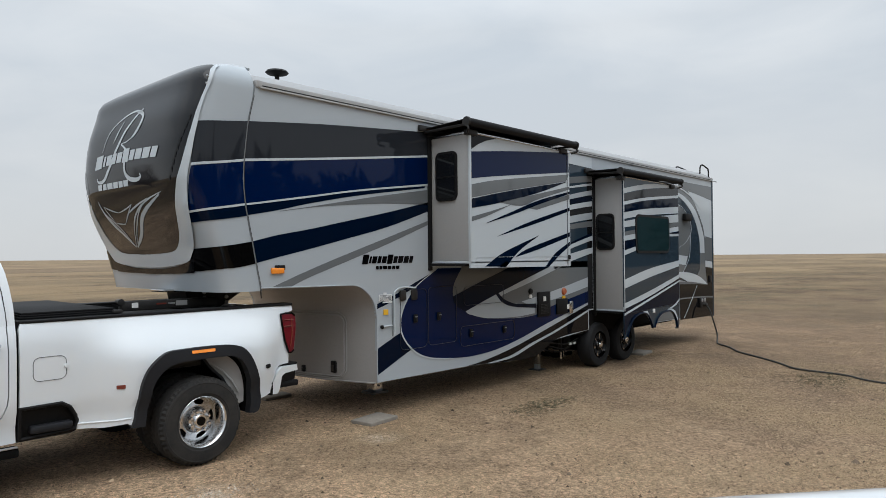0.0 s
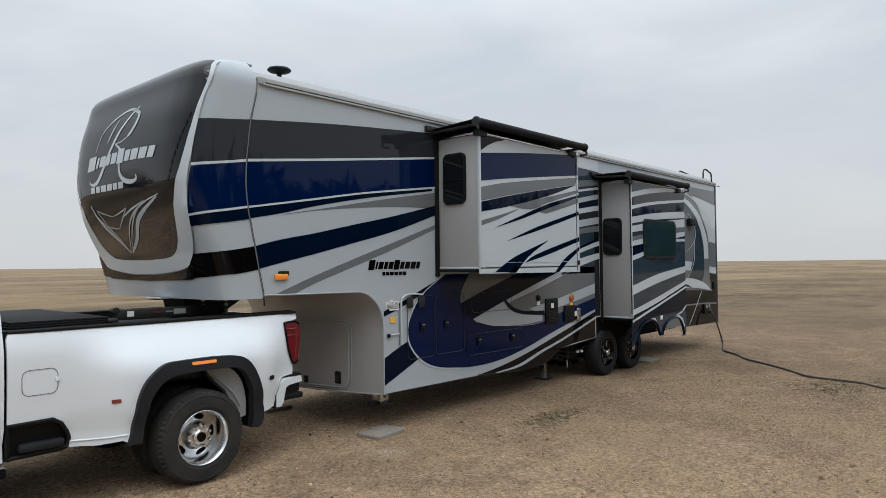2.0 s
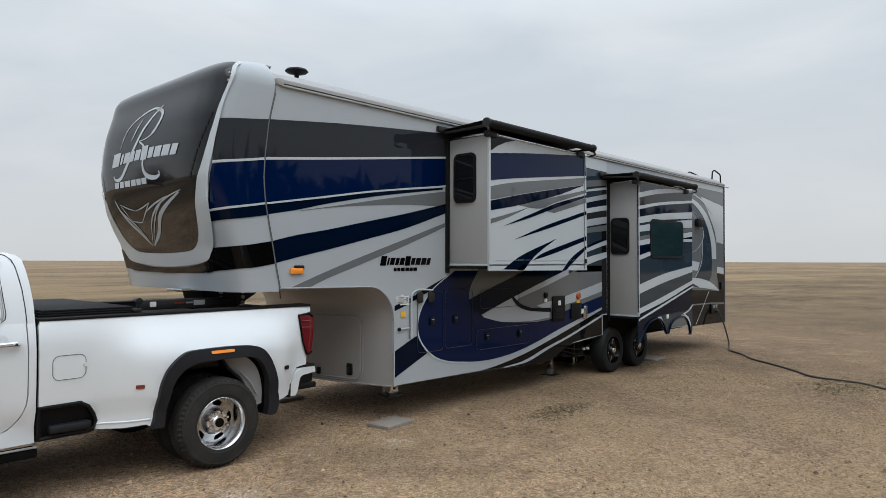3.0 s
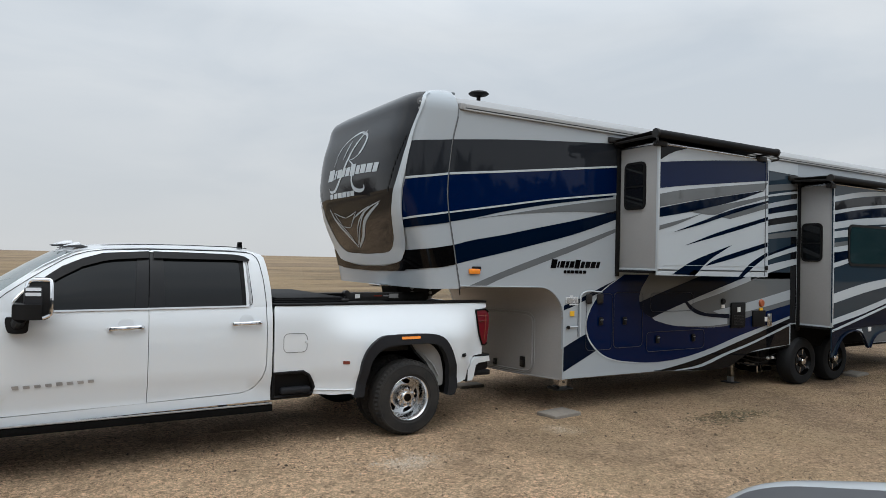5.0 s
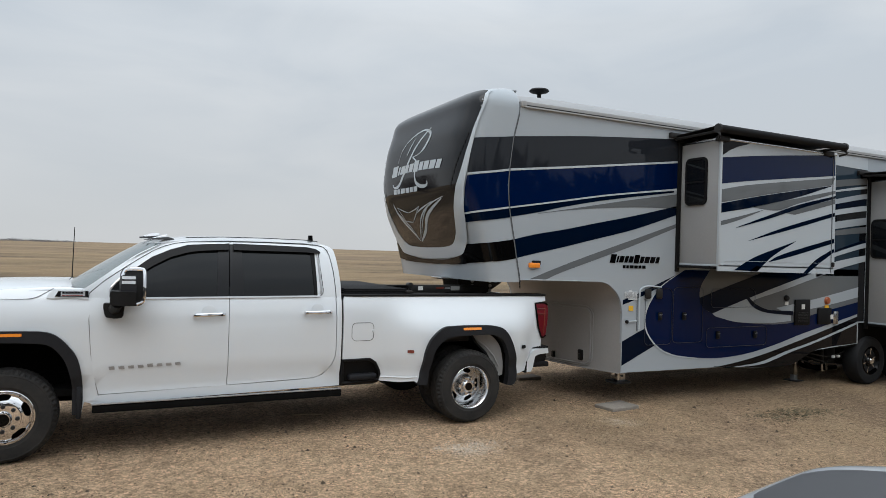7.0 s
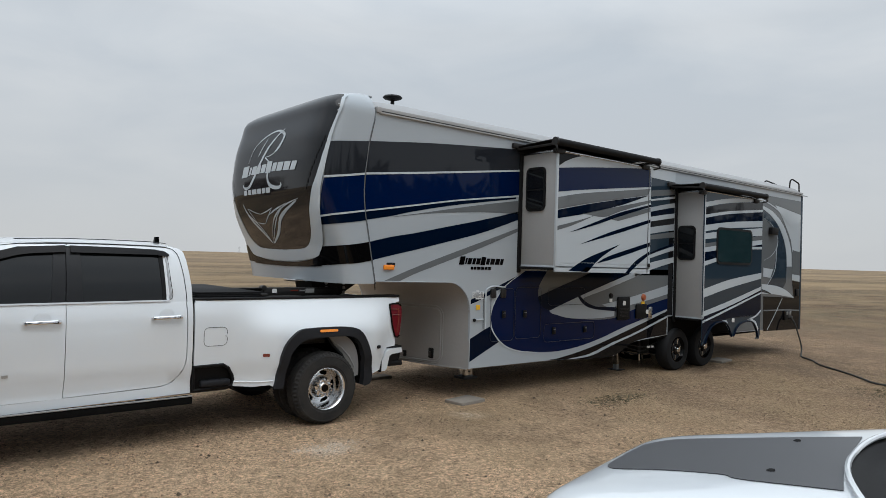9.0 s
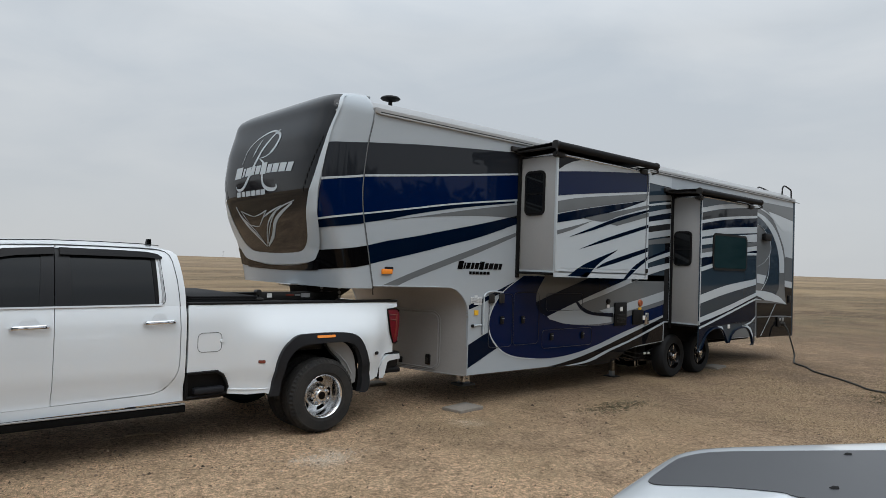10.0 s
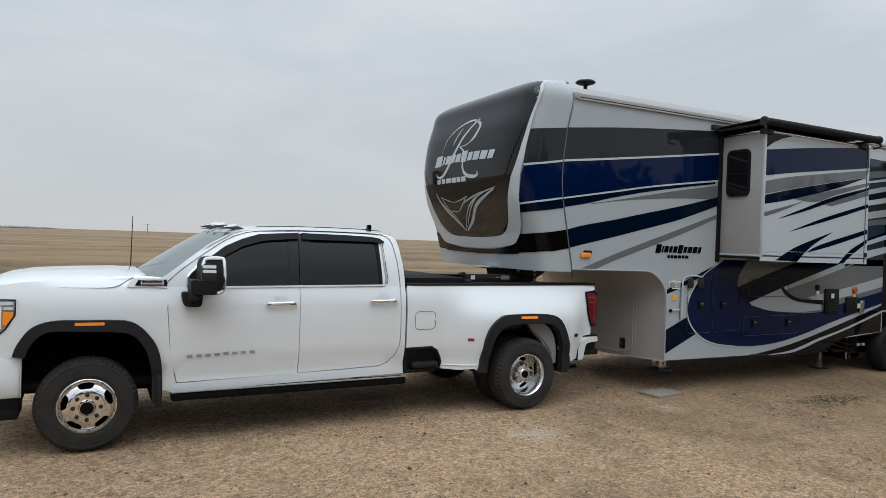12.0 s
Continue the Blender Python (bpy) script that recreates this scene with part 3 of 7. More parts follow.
# side wall, one piece with the wheel cut-out and the kick-up over the truck bed
WALL = [(x, z) for z, x in JOINT[-3:0:-1]] + [(-0.182, 1.60), (0.40, 1.592), (0.95, 1.586)] + glide([(1.0, 1.584), (1.09, 1.56), (1.18, 1.505), (1.26, 1.425), (1.315, 1.317), (1.336, 1.19)], 4) + [(1.338, 0.46), (3.0, 0.447)] + glide([(3.3, 0.435), (3.85, 0.402), (4.5, 0.405)], 4) + [(4.56, 0.50), (5.1, 0.60), (6.05, 0.66), (6.05, 0.98), (8.42, 0.98), (8.42, 0.58), (11.5, 0.55), (11.5, TOP), (-0.236, TOP)]
side_wall = part("side_wall", panel(WALL, lambda x, z: (x, 0.0, z), 0, (0, 0.05, 0)), "silver", rv, "silver gloss side wall with sweeping painted stripes", 0.5)
far_wall = part("far_side_wall", panel(WALL, lambda x, z: (x, 2 * MID, z), 0, (0, -0.05, 0)), "silver", rv, "", 0.5)
part("rear_wall", box(REAR - 0.05, REAR, 0.05, 2 * MID - 0.05, 0.55, TOP + 0.1, 0.01), "charcoal", rv)
part("rear_corner", box(11.5, REAR + 0.01, -0.012, 0.06, 0.50, TOP + 0.06, 0.012), "slate", rv, "dark rear corner moulding")
part("underbelly", box(1.46, 11.5, 0.06, 2 * MID - 0.06, 0.60, 0.70), "black_plastic", rv)
part("nose_floor", box(-0.25, 1.40, 0.05, 2 * MID - 0.05, 1.58, 1.64), "bulkhead", rv)

# bulkhead behind the truck's bed, with the generator hatch
def bow(y):
    """How far the bulkhead bulges ahead of the wall's front edge."""
    return 0.27 * (1 - (abs(y - MID) / (MID - 0.03)) ** 1.7) if abs(y - MID) < MID - 0.03 else 0.0


ACROSS = [0.0, 0.03] + [0.03 + (2 * MID - 0.06) * k / 24 for k in range(1, 24)] + [2 * MID - 0.03, 2 * MID]
ARCH = glide([(1.0, 1.584), (1.09, 1.56), (1.18, 1.505), (1.26, 1.425), (1.315, 1.317), (1.336, 1.19)], 5)
bm = bmesh.new()
rows = [[bm.verts.new((x - bow(y) * ease(0.3, 1.1, x), y, z)) for y in ACROSS] for x, z in [(-0.2, 1.60), (0.3, 1.595), (0.7, 1.59)] + ARCH + [(1.337, 1.0), (1.337, 0.7), (1.337, 0.455), (1.40, 0.45)]]
for a, b in zip(rows, rows[1:]):
    for k in range(len(ACROSS) - 1):
        bm.faces.new((a[k], a[k + 1], b[k + 1], b[k]))
bulk = part("bulkhead", bm, "bulkhead", rv, "pale grey bowed front bulkhead below the nose", 0.9)


def on_bulk(y, z, proud):
    return (1.337 - bow(y) - proud, y, z)


hatch = part("front_hatch", panel(rounded(0.42, 2.14, 0.50, 1.215, 0.10), lambda y, z: on_bulk(y, z, 0.010), 0.12, (0.01, 0, 0)), "bulkhead", bulk, "", 0.5)
for grow, r in ((0.0, 0.010), (0.035, 0.006)):
    frame_line = rounded(0.42 - grow, 2.14 + grow, 0.50 - grow * 0.6, 1.215 + grow, 0.10 + grow)
    ring = [p for a, b in zip(frame_line, frame_line[1:] + frame_line[:1]) for p in [(a[0] + (b[0] - a[0]) * k / 6, a[1] + (b[1] - a[1]) * k / 6) for k in range(6)]]
    part("hatch_frame", tube([on_bulk(y, z, 0.012) for y, z in ring + ring[:1]], r, 6), "end_panel", bulk)
for y, z, w, h in ((0.56, 0.607, 0.045, 0.07), (1.03, 0.553, 0.032, 0.042)):
    x = on_bulk(y, z, 0.0)[0]
    part("hatch_latch", box(x - 0.032, x, y - w, y + w, z - h, z + h, 0.014), "black_plastic", bulk)
    part("latch_paddle", box(x - 0.040, x - 0.030, y - w * 0.5, y + w * 0.5, z - h * 0.6, z + h * 0.3, 0.006), "dark_steel", bulk)
part("lower_edge_trim", tube([on_bulk(y, 0.452, 0.004) for y in ACROSS[1:-1]], 0.010, 6), "bulkhead", bulk)
part("wall_edge_trim", tube([(x, -0.004, z) for x, z in [(-0.18, 1.60), (0.40, 1.592), (0.95, 1.586)] + ARCH + [(1.338, 0.8), (1.338, 0.455)]], 0.007, 6), "silver", rv)

# roof with gutter rails
bm = bmesh.new()
rows = []
for x, crown in ((-0.40, 0.06), (-0.24, 0.12), (-0.12, 0.18), (0.3, 0.21), (2.0, 0.21), (5.0, 0.21), (8.0, 0.21), (REAR, 0.21)):
    ring = []
    for k in range(21):
        v = 0.5 - 0.5 * math.cos(math.pi * k / 20)
        ring.append(bm.verts.new((x, 0.03 + (2 * MID - 0.06) * v, TOP + (0.055 if x > -0.2 else 0.02) + crown * (1 - abs(1 - 2 * v) ** 6))))
    rows.append(ring)
for a, b in zip(rows, rows[1:]):
    for k in range(20):
        bm.faces.new((a[k], a[k + 1], b[k + 1], b[k]))
part("roof", bm, "roof", rv, "white crowned roof")
bm = box(-0.18, 11.56, -0.018, 0.04, TOP - 0.005, TOP + 0.065, 0.012)
box(-0.18, 11.56, -0.03, 0.0, TOP - 0.012, TOP + 0.006, 0.004, bm)
part("gutter_rail", bm, "end_panel", rv, "silver roof-edge rail")
part("rail_end_cap", box(-0.225, -0.15, -0.024, 0.045, 3.555, 3.628, 0.012), "end_panel", rv)
part("gutter_groove", box(-0.17, 11.55, -0.0225, -0.015, TOP + 0.012, TOP + 0.02), "black_plastic", rv)
part("gutter_spout", tube([(11.5, -0.02, TOP), (11.62, -0.05, TOP - 0.01), (11.68, -0.06, TOP - 0.015)], 0.012, 6), "light", rv)
part("far_gutter_rail", box(-0.18, 11.56, 2 * MID - 0.04, 2 * MID + 0.018, TOP - 0.005, TOP + 0.065, 0.012), "light", rv)
joint_line = [(seam_x(1.57 + 0.1 * k) + 0.008, -0.005, 1.57 + 0.1 * k) for k in range(20)] + [(-0.232, 0.0, 3.56), (-0.225, 0.10, 3.68), (-0.215, 0.30, 3.76)]
part("cap_joint_trim", tube(joint_line, 0.006, 8), "grey", rv)
part("joint_gap", tube([(x + 0.009, y + 0.001, z) for x, y, z in joint_line[:20]], 0.003, 6), "black_plastic", rv)
part("joint_tail", tube([(-0.18, -0.01, 1.58), (-0.175, -0.012, 1.50)], 0.006, 6), "black_plastic", rv)

antenna = part("roof_antenna", lathe([(0.07, 0), (0.06, 0.03), (0.025, 0.06), (0.025, 0.16), (0.11, 0.185), (0.128, 0.20), (0.11, 0.22), (0.0, 0.225)], (0.44, 0.62, 3.745), "z", 28), "black_plastic", rv, "round black rooftop dish on a short stalk")
for x, w, h in ((4.6, 0.7, 0.10), (9.0, 0.6, 0.08)):
    bm = box(x, x + w, 0.95, 1.60, 3.76, 3.80 + h, 0.03)
    part("roof_vent", bm, "roof", rv)
for x0, x1, y, top in ((10.62, 11.32, 0.45, 3.845), (11.12, 11.63, 0.10, 3.90)):
    part("ladder_hoop", tube(glide([(x0, y, top - 0.20), (x0 + 0.02, y, top - 0.06), (x0 + 0.09, y, top), (x0 + 0.2, y, top + 0.004), (x1 - 0.14, y, top - 0.03), (x1 - 0.02, y, top - 0.07), (x1, y, top - 0.26)], 5), 0.016, 8), "black_plastic", rv, "black ladder rail over the roof edge")



# painted stripes of the side wall, each a thin film on the one below
def film(name, outline, mat, parent, y, layer, label=""):
    up = 0.018 if parent.name == "slide_out" else 0.0
    return part(name, panel(outline, lambda x, z: (x, y - 0.0025 * layer, z + up), 0, (0, 0.002, 0)), mat, parent, label, 0.5)


def band(top, bottom, mat, parent=side_wall, y=0.0, layer=1, name="stripe", n=8):
    return film(name, glide(top, n) + glide(bottom, n)[::-1], mat, parent, y, layer)


band([(-0.32, 3.212), (0.72, 3.319), (2.20, 3.432)], [(-0.36, 2.84), (0.63, 2.955), (2.20, 3.145)], "graphite")
band([(-0.36, 2.82), (0.63, 2.94), (2.20, 3.125)], [(-0.366, 2.40), (0.35, 2.518), (1.1, 2.64), (2.20, 2.783)], "blue")
band([(-0.36, 2.845), (0.63, 2.958), (2.20, 3.148)], [(-0.36, 2.82), (0.63, 2.934), (2.20, 3.124)], "light", layer=2, name="pinstripe")
band([(-0.366, 2.412), (0.35, 2.528), (1.1, 2.650), (2.20, 2.794)], [(-0.366, 2.394), (0.35, 2.508), (1.1, 2.630), (2.20, 2.772)], "light", layer=2, name="pinstripe")
band([(-0.366, 2.395), (0.35, 2.510), (1.1, 2.632), (2.14, 2.760)], [(-0.366, 2.297), (0.017, 2.367), (0.42, 2.458), (1.10, 2.584), (2.14, 2.738)], "navy")
band([(0.05, 2.363), (0.42, 2.424), (1.02, 2.53), (1.52, 2.615), (2.20, 2.720)], [(0.05, 2.358), (0.42, 2.413), (0.86, 2.462), (1.52, 2.513), (2.20, 2.533)], "grey")
band([(-0.28, 2.05), (0.014, 2.119), (0.415, 2.19), (0.857, 2.28), (1.52, 2.413), (2.20, 2.567)], [(-0.25, 1.837), (0.011, 1.897), (0.412, 1.983), (0.853, 2.085), (1.514, 2.242), (2.20, 2.452)], "navy")
band([(-0.062, 1.597), (0.339, 1.742), (0.698, 1.862), (1.169, 2.012), (1.511, 2.119), (2.20, 2.338)], [(0.158, 1.592), (0.407, 1.689), (0.697, 1.782), (1.168, 1.932), (1.51, 2.043), (2.20, 2.288)], "grey")
band([(1.343, 1.358), (1.567, 1.430), (2.05, 1.615), (2.36, 1.73)], [(1.343, 1.300), (1.566, 1.372), (2.155, 1.605), (2.40, 1.70)], "navy")
# blue sweep low on the wall, grey field above it
film("stripe", glide([(2.82, 1.745), (2.65, 1.50), (2.70, 1.27), (2.97, 1.15), (3.5, 1.03), (4.4, 1.0)], 6) + [(6.02, 1.20), (6.02, 1.80), (2.82, 1.80)], "grey", side_wall, 0, 1)
film("stripe", [(4.5, 1.70), (6.02, 1.70), (6.02, 3.36), (4.5, 3.38)], "slate", side_wall, 0, 1)
film("stripe", glide([(2.36, 1.745), (1.95, 1.51), (1.735, 1.22), (1.745, 0.97), (1.95, 0.755), (2.23, 0.645), (2.65, 0.588), (3.1, 0.572), (3.593, 0.61), (4.131, 0.706), (4.72, 0.846), (5.37, 0.981), (6.02, 1.115)], 6) + glide([(6.02, 1.30), (5.0, 1.13), (4.4, 1.005), (3.5, 1.035), (2.97, 1.15), (2.70, 1.27), (2.65, 1.50), (2.82, 1.745)], 6), "blue", side_wall, 0, 2)
rim = glide([(2.36, 1.745), (1.95, 1.51), (1.735, 1.22), (1.745, 0.97), (1.95, 0.755), (2.23, 0.645), (2.65, 0.588)], 8)
film("pinstripe", rim + [(x - 0.012 * (3.2 - x) - 0.004, z - 0.012 * ease(1.0, 0.7, z)) for x, z in reversed(rim)], "light", side_wall, 0, 3)
film("stripe", glide([(2.887, 1.171), (3.241, 1.278), (3.618, 1.385), (4.16, 1.533), (4.90, 1.73)], 6) + glide([(5.25, 1.73), (4.30, 1.487), (3.66, 1.330), (3.86, 1.235), (4.47, 1.15)], 6) + glide([(4.47, 1.04), (4.0, 1.02), (3.36, 1.047), (2.95, 1.13)], 5), "silver", side_wall, 0, 3)
film("stripe", glide([(2.637, 1.379), (3.129, 1.527), (3.627, 1.667), (3.90, 1.748)], 6) + glide([(4.96, 1.745), (4.16, 1.533), (3.618, 1.385), (3.241, 1.278), (2.887, 1.171)], 6) + [(2.74, 1.23), (2.66, 1.30)], "navy", side_wall, 0, 4)
band([(3.59, 1.375), (3.745, 1.278), (4.01, 1.207), (4.508, 1.183)], [(3.528, 1.37), (3.678, 1.245), (3.941, 1.168), (4.506, 1.118)], "navy", layer=5)
band([(4.15, 1.23), (4.895, 1.336), (5.4, 1.42), (6.02, 1.53)], [(4.40, 1.150), (5.05, 1.226), (5.5, 1.29), (6.02, 1.375)], "silver", layer=2)
band([(2.95, 0.46), (3.1, 0.463), (3.59, 0.526), (4.13, 0.627), (5.03, 0.835), (6.02, 1.075)], [(2.95, 0.452), (3.3, 0.437), (3.85, 0.405), (4.5, 0.41), (5.1, 0.605), (6.02, 0.665)], "brown", layer=1)
band([(3.34, 0.437), (3.85, 0.479), (4.413, 0.613), (5.03, 0.742), (6.02, 0.995)], [(3.40, 0.426), (3.916, 0.450), (4.486, 0.589), (5.11, 0.726), (6.02, 0.960)], "silver", layer=2)
film("stripe", [(1.345, 0.845), (1.60, 0.955), (1.745, 1.01), (1.755, 0.94), (1.80, 0.86), (1.88, 0.778), (1.345, 0.545)], "navy", side_wall, 0, 1)
# between the slide-outs: fanned stripes
film("stripe", [(6.02, 1.0), (6.185, 1.0), (6.185, 3.36), (6.02, 3.36)], "charcoal", side_wall, 0, 1)
band([(4.5, 3.535), (5.48, 3.535), (5.97, 3.535), (6.18, 3.535)], [(4.5, 3.4), (5.48, 3.367), (5.97, 3.354), (6.18, 3.349)], "light", side_wall, 0.0, 3)
band([(5.03, 2.921), (5.47, 2.999), (5.97, 3.075), (6.18, 3.102)], [(5.03, 2.903), (5.47, 2.969), (5.97, 3.035), (6.18, 3.059)], "light", side_wall, 0.0, 3)
band([(5.03, 2.773), (5.47, 2.864), (5.96, 2.951), (6.18, 2.984)], [(5.03, 2.701), (5.47, 2.789), (5.96, 2.874), (6.18, 2.906)], "silver", side_wall, 0.0, 3)
band([(5.03, 2.624), (5.46, 2.699), (5.96, 2.772), (6.18, 2.799)], [(5.03, 2.542), (5.46, 2.619), (5.96, 2.691), (6.18, 2.718)], "light", side_wall, 0.0, 3)
band([(5.03, 2.45), (5.46, 2.52), (5.96, 2.586), (6.18, 2.611)], [(5.02, 2.34), (5.46, 2.41), (5.95, 2.475), (6.18, 2.501)], "silver", side_wall, 0.0, 3)
band([(5.02, 1.916), (5.45, 2.052), (5.95, 2.173), (6.18, 2.22)], [(5.01, 1.869), (5.45, 1.992), (5.95, 2.102), (6.18, 2.145)], "light", side_wall, 0.0, 3)
band([(5.01, 1.825), (5.45, 1.914), (5.95, 1.994), (6.18, 2.025)], [(5.01, 1.676), (5.45, 1.789), (5.94, 1.889), (6.18, 1.931)], "light", side_wall, 0.0, 3)
band([(5.04, 3.094), (5.47, 3.148), (5.97, 3.205), (6.18, 3.225)], [(5.03, 2.982), (5.47, 3.044), (5.97, 3.106), (6.18, 3.128)], "grey", side_wall, 0.0, 2)
band([(5.03, 2.701), (5.47, 2.789), (5.96, 2.874), (6.18, 2.906)], [(5.03, 2.624), (5.46, 2.699), (5.96, 2.772), (6.18, 2.799)], "navy", side_wall, 0.0, 2)
band([(5.02, 2.32), (5.46, 2.386), (5.95, 2.447), (6.18, 2.471)], [(5.02, 2.265), (5.46, 2.311), (5.95, 2.355), (6.18, 2.373)], "grey", side_wall, 0.0, 2)
band([(5.02, 1.944), (5.45, 2.087), (5.95, 2.216), (6.18, 2.266)], [(5.02, 1.916), (5.45, 2.052), (5.95, 2.173), (6.18, 2.22)], "navy", side_wall, 0.0, 2)
band([(5.03, 2.542), (5.46, 2.619), (5.96, 2.691), (6.18, 2.718)], [(5.03, 2.45), (5.46, 2.52), (5.96, 2.586), (6.18, 2.611)], "charcoal", side_wall, 0.0, 2)
# behind the rear slide-out: grey with curved light ribbons
film("stripe", [(8.42, 0.59), (11.5, 0.56), (11.5, TOP - 0.14), (8.42, TOP - 0.14)], "grey", side_wall, 0, 1)
film("stripe", [(9.53, 3.42), (11.5, 3.376), (11.5, 3.116), (10.57, 3.22), (10.14, 3.298), (9.57, 3.32)], "grey", side_wall, 0.0, 2)
film("stripe", [(10.19, 3.238), (10.56, 3.207), (11.5, 3.108), (11.5, 2.265), (11.1, 2.257), (11.0, 2.514), (10.83, 2.707), (10.56, 2.98)], "light", side_wall, 0.0, 2)
band([(9.36, 3.209), (9.63, 3.182), (10.06, 3.092), (10.51, 2.886), (10.82, 2.603), (11.02, 2.269), (11.06, 1.928)], [(9.36, 3.138), (9.63, 3.11), (9.98, 3.001), (10.33, 2.815), (10.61, 2.544), (10.77, 2.237), (10.81, 1.925)], "light", side_wall, 0.0, 3)
band([(9.36, 3.338), (9.63, 3.313), (10.35, 3.148), (10.93, 2.86)], [(9.36, 3.314), (9.63, 3.289), (10.32, 3.122), (10.9, 2.846)], "light", side_wall, 0.0, 4)
film("stripe", [(9.63, 3.11), (9.98, 3.001), (10.33, 2.815), (10.61, 2.544), (10.77, 2.237), (10.81, 1.925), (10.79, 1.574), (10.59, 1.401), (10.11, 1.491), (9.88, 1.516), (10.16, 1.819), (10.29, 2.187), (10.31, 2.556), (10.07, 2.788), (9.64, 2.944)], "slate", side_wall, 0.0, 2)
film("stripe", [(11.11, 2.297), (11.5, 2.259), (11.5, 1.741), (11.1, 1.764)], "grey", side_wall, 0.0, 3)
film("stripe", [(11.1, 1.757), (11.5, 1.728), (11.5, 1.586), (11.1, 1.624)], "light", side_wall, 0.0, 3)
film("stripe", [(9.7, 1.28), (10.59, 1.253), (11.21, 1.217), (11.1, 1.612), (11.5, 1.573), (11.5, 0.512), (9.72, 0.543)], "brown", side_wall, 0.0, 3)
band([(9.61, 1.541), (10.26, 1.502), (10.8, 1.399), (11.21, 1.23)], [(9.61, 1.34), (10.18, 1.32), (10.71, 1.276), (11.21, 1.223)], "light", side_wall, 0.0, 4)
band([(9.61, 1.435), (9.83, 1.397), (10.06, 1.334)], [(9.61, 1.376), (9.84, 1.349), (10.06, 1.322)], "slate", side_wall, 0.0, 5)
band([(9.71, 0.994), (10.72, 0.983), (11.5, 0.952)], [(9.71, 0.965), (10.72, 0.952), (11.5, 0.92)], "grey", side_wall, 0.0, 5)
film("stripe", [(9.68, 1.886), (10.13, 1.855), (10.02, 1.673), (9.68, 1.696)], "light", side_wall, 0.0, 3)
for line in ([(9.64, 2.932), (9.98, 2.82), (10.25, 2.614), (10.29, 2.371), (10.03, 2.156), (9.67, 2.04)], [(10.26, 2.309), (10.19, 1.843), (9.86, 1.528)], [(10.59, 1.228), (10.25, 0.893), (9.89, 0.57)]):
    line = glide(line, 8)
    film("pinstripe", line + [(x + 0.022, z) for x, z in reversed(line)], "light", side_wall, 0, 6)

# maker's name on the wall as rows of plain blocks
part("logo_bar", letter_blocks(1.109, 1.915, 1.822, 1.902, lambda x, z: (x, -0.006, z), 1), "black_gloss", side_wall, "black logo bar")
part("logo_bar", letter_blocks(1.32, 1.70, 1.752, 1.79, lambda x, z: (x, -0.006, z), 0), "black_gloss", side_wall)


# baggage doors, latches, hookups
def outline_line(name, pts, parent, mat="black_plastic", r=0.004):
    return part(name, tube(pts, r, 5), mat, parent)


def baggage_door(x0, x1, z0, z1, latches):
    door = part("baggage_door", tube([(x, -0.0135, z) for x, z in rounded(x0, x1, z0, z1, 0.06) + rounded(x0, x1, z0, z1, 0.06)[:1]], 0.0032, 5), "seam_grey", rv, "flush baggage door outline")
    for x, z in latches:
        part("latch", box(x - 0.035, x + 0.035, -0.030, -0.012, z - 0.05, z + 0.05, 0.012), "black_plastic", door)
        part("latch_paddle", panel([(x - 0.022, z + 0.016), (x + 0.022, z + 0.016), (x + 0.012, z - 0.03), (x - 0.002, z - 0.03)], lambda u, v: (u, -0.036, v), 0, (0, 0.006, 0)), "flare", door)
        part("latch_edge", tube([(x - 0.024, -0.037, z + 0.020), (x + 0.024, -0.037, z + 0.020)], 0.0035, 5), "steel", door)
    return door


baggage_door(1.70, 2.15, 0.79, 1.50, [(1.945, 1.15)])
baggage_door(2.175, 2.70, 0.80, 1.515, [(2.363, 1.145)])
baggage_door(2.78, 3.95, 0.72, 0.98, [(2.99, 0.88), (3.715, 0.87)])
baggage_door(2.85, 3.7, 1.25, 1.50, [])
box_ = part("water_heater_door", box(4.53, 4.86, -0.035, -0.008, 0.98, 1.35, 0.012), "black_plastic", rv, "black vented heater door")
for k in range(7):
    part("louvre", box(4.58, 4.81, -0.042, -0.034, 1.02 + 0.022 * k, 1.03 + 0.022 * k), "dark_steel", box_)
part("sticker", box(4.66, 4.73, -0.039, -0.034, 1.21, 1.28), "white_plastic", box_)
cap_ob = part("filler_cap", lathe([(0.0, 0.03), (0.045, 0.028), (0.054, 0.015), (0.06, 0.0)], (5.27, -0.008, 1.33), "y", 24, sign=-1), "orange", rv, "orange fuel filler cap")
part("sticker", box(5.22, 5.30, -0.02, -0.006, 1.20, 1.26), "yellow", cap_ob)
part("hookup_panel", box(5.05, 5.36, -0.03, -0.006, 0.98, 1.22, 0.01), "black_plastic", rv)
part("hookup_handle", box(5.40, 5.51, -0.04, -0.006, 0.97, 1.17, 0.014), "aluminium", rv)
part("hookup_plate", box(5.33, 5.39, -0.032, -0.006, 1.05, 1.12), "white_plastic", rv)
part("water_inlet", lathe([(0.0, 0.03), (0.035, 0.028), (0.045, 0.0)], (4.36, -0.006, 1.37), "y", 16, sign=-1), "black_plastic", rv)
part("water_inlet_label", box(4.33, 4.40, -0.014, -0.006, 1.27, 1.32), "white_plastic", rv)
lamp = part("side_marker_lamp", box(-0.065, 0.085, -0.03, 0.0, 1.735, 1.795, 0.012), "amber", rv, "amber side marker lamp")
part("lamp_base", box(-0.02, 0.10, -0.022, 0.0, 1.77, 1.82, 0.01), "black_plastic", lamp)
doc = part("paper_labels", box(1.365, 1.565, -0.010, -0.004, 1.385, 1.462, 0.002), "paper", rv, "white paper labels stuck to the wall")
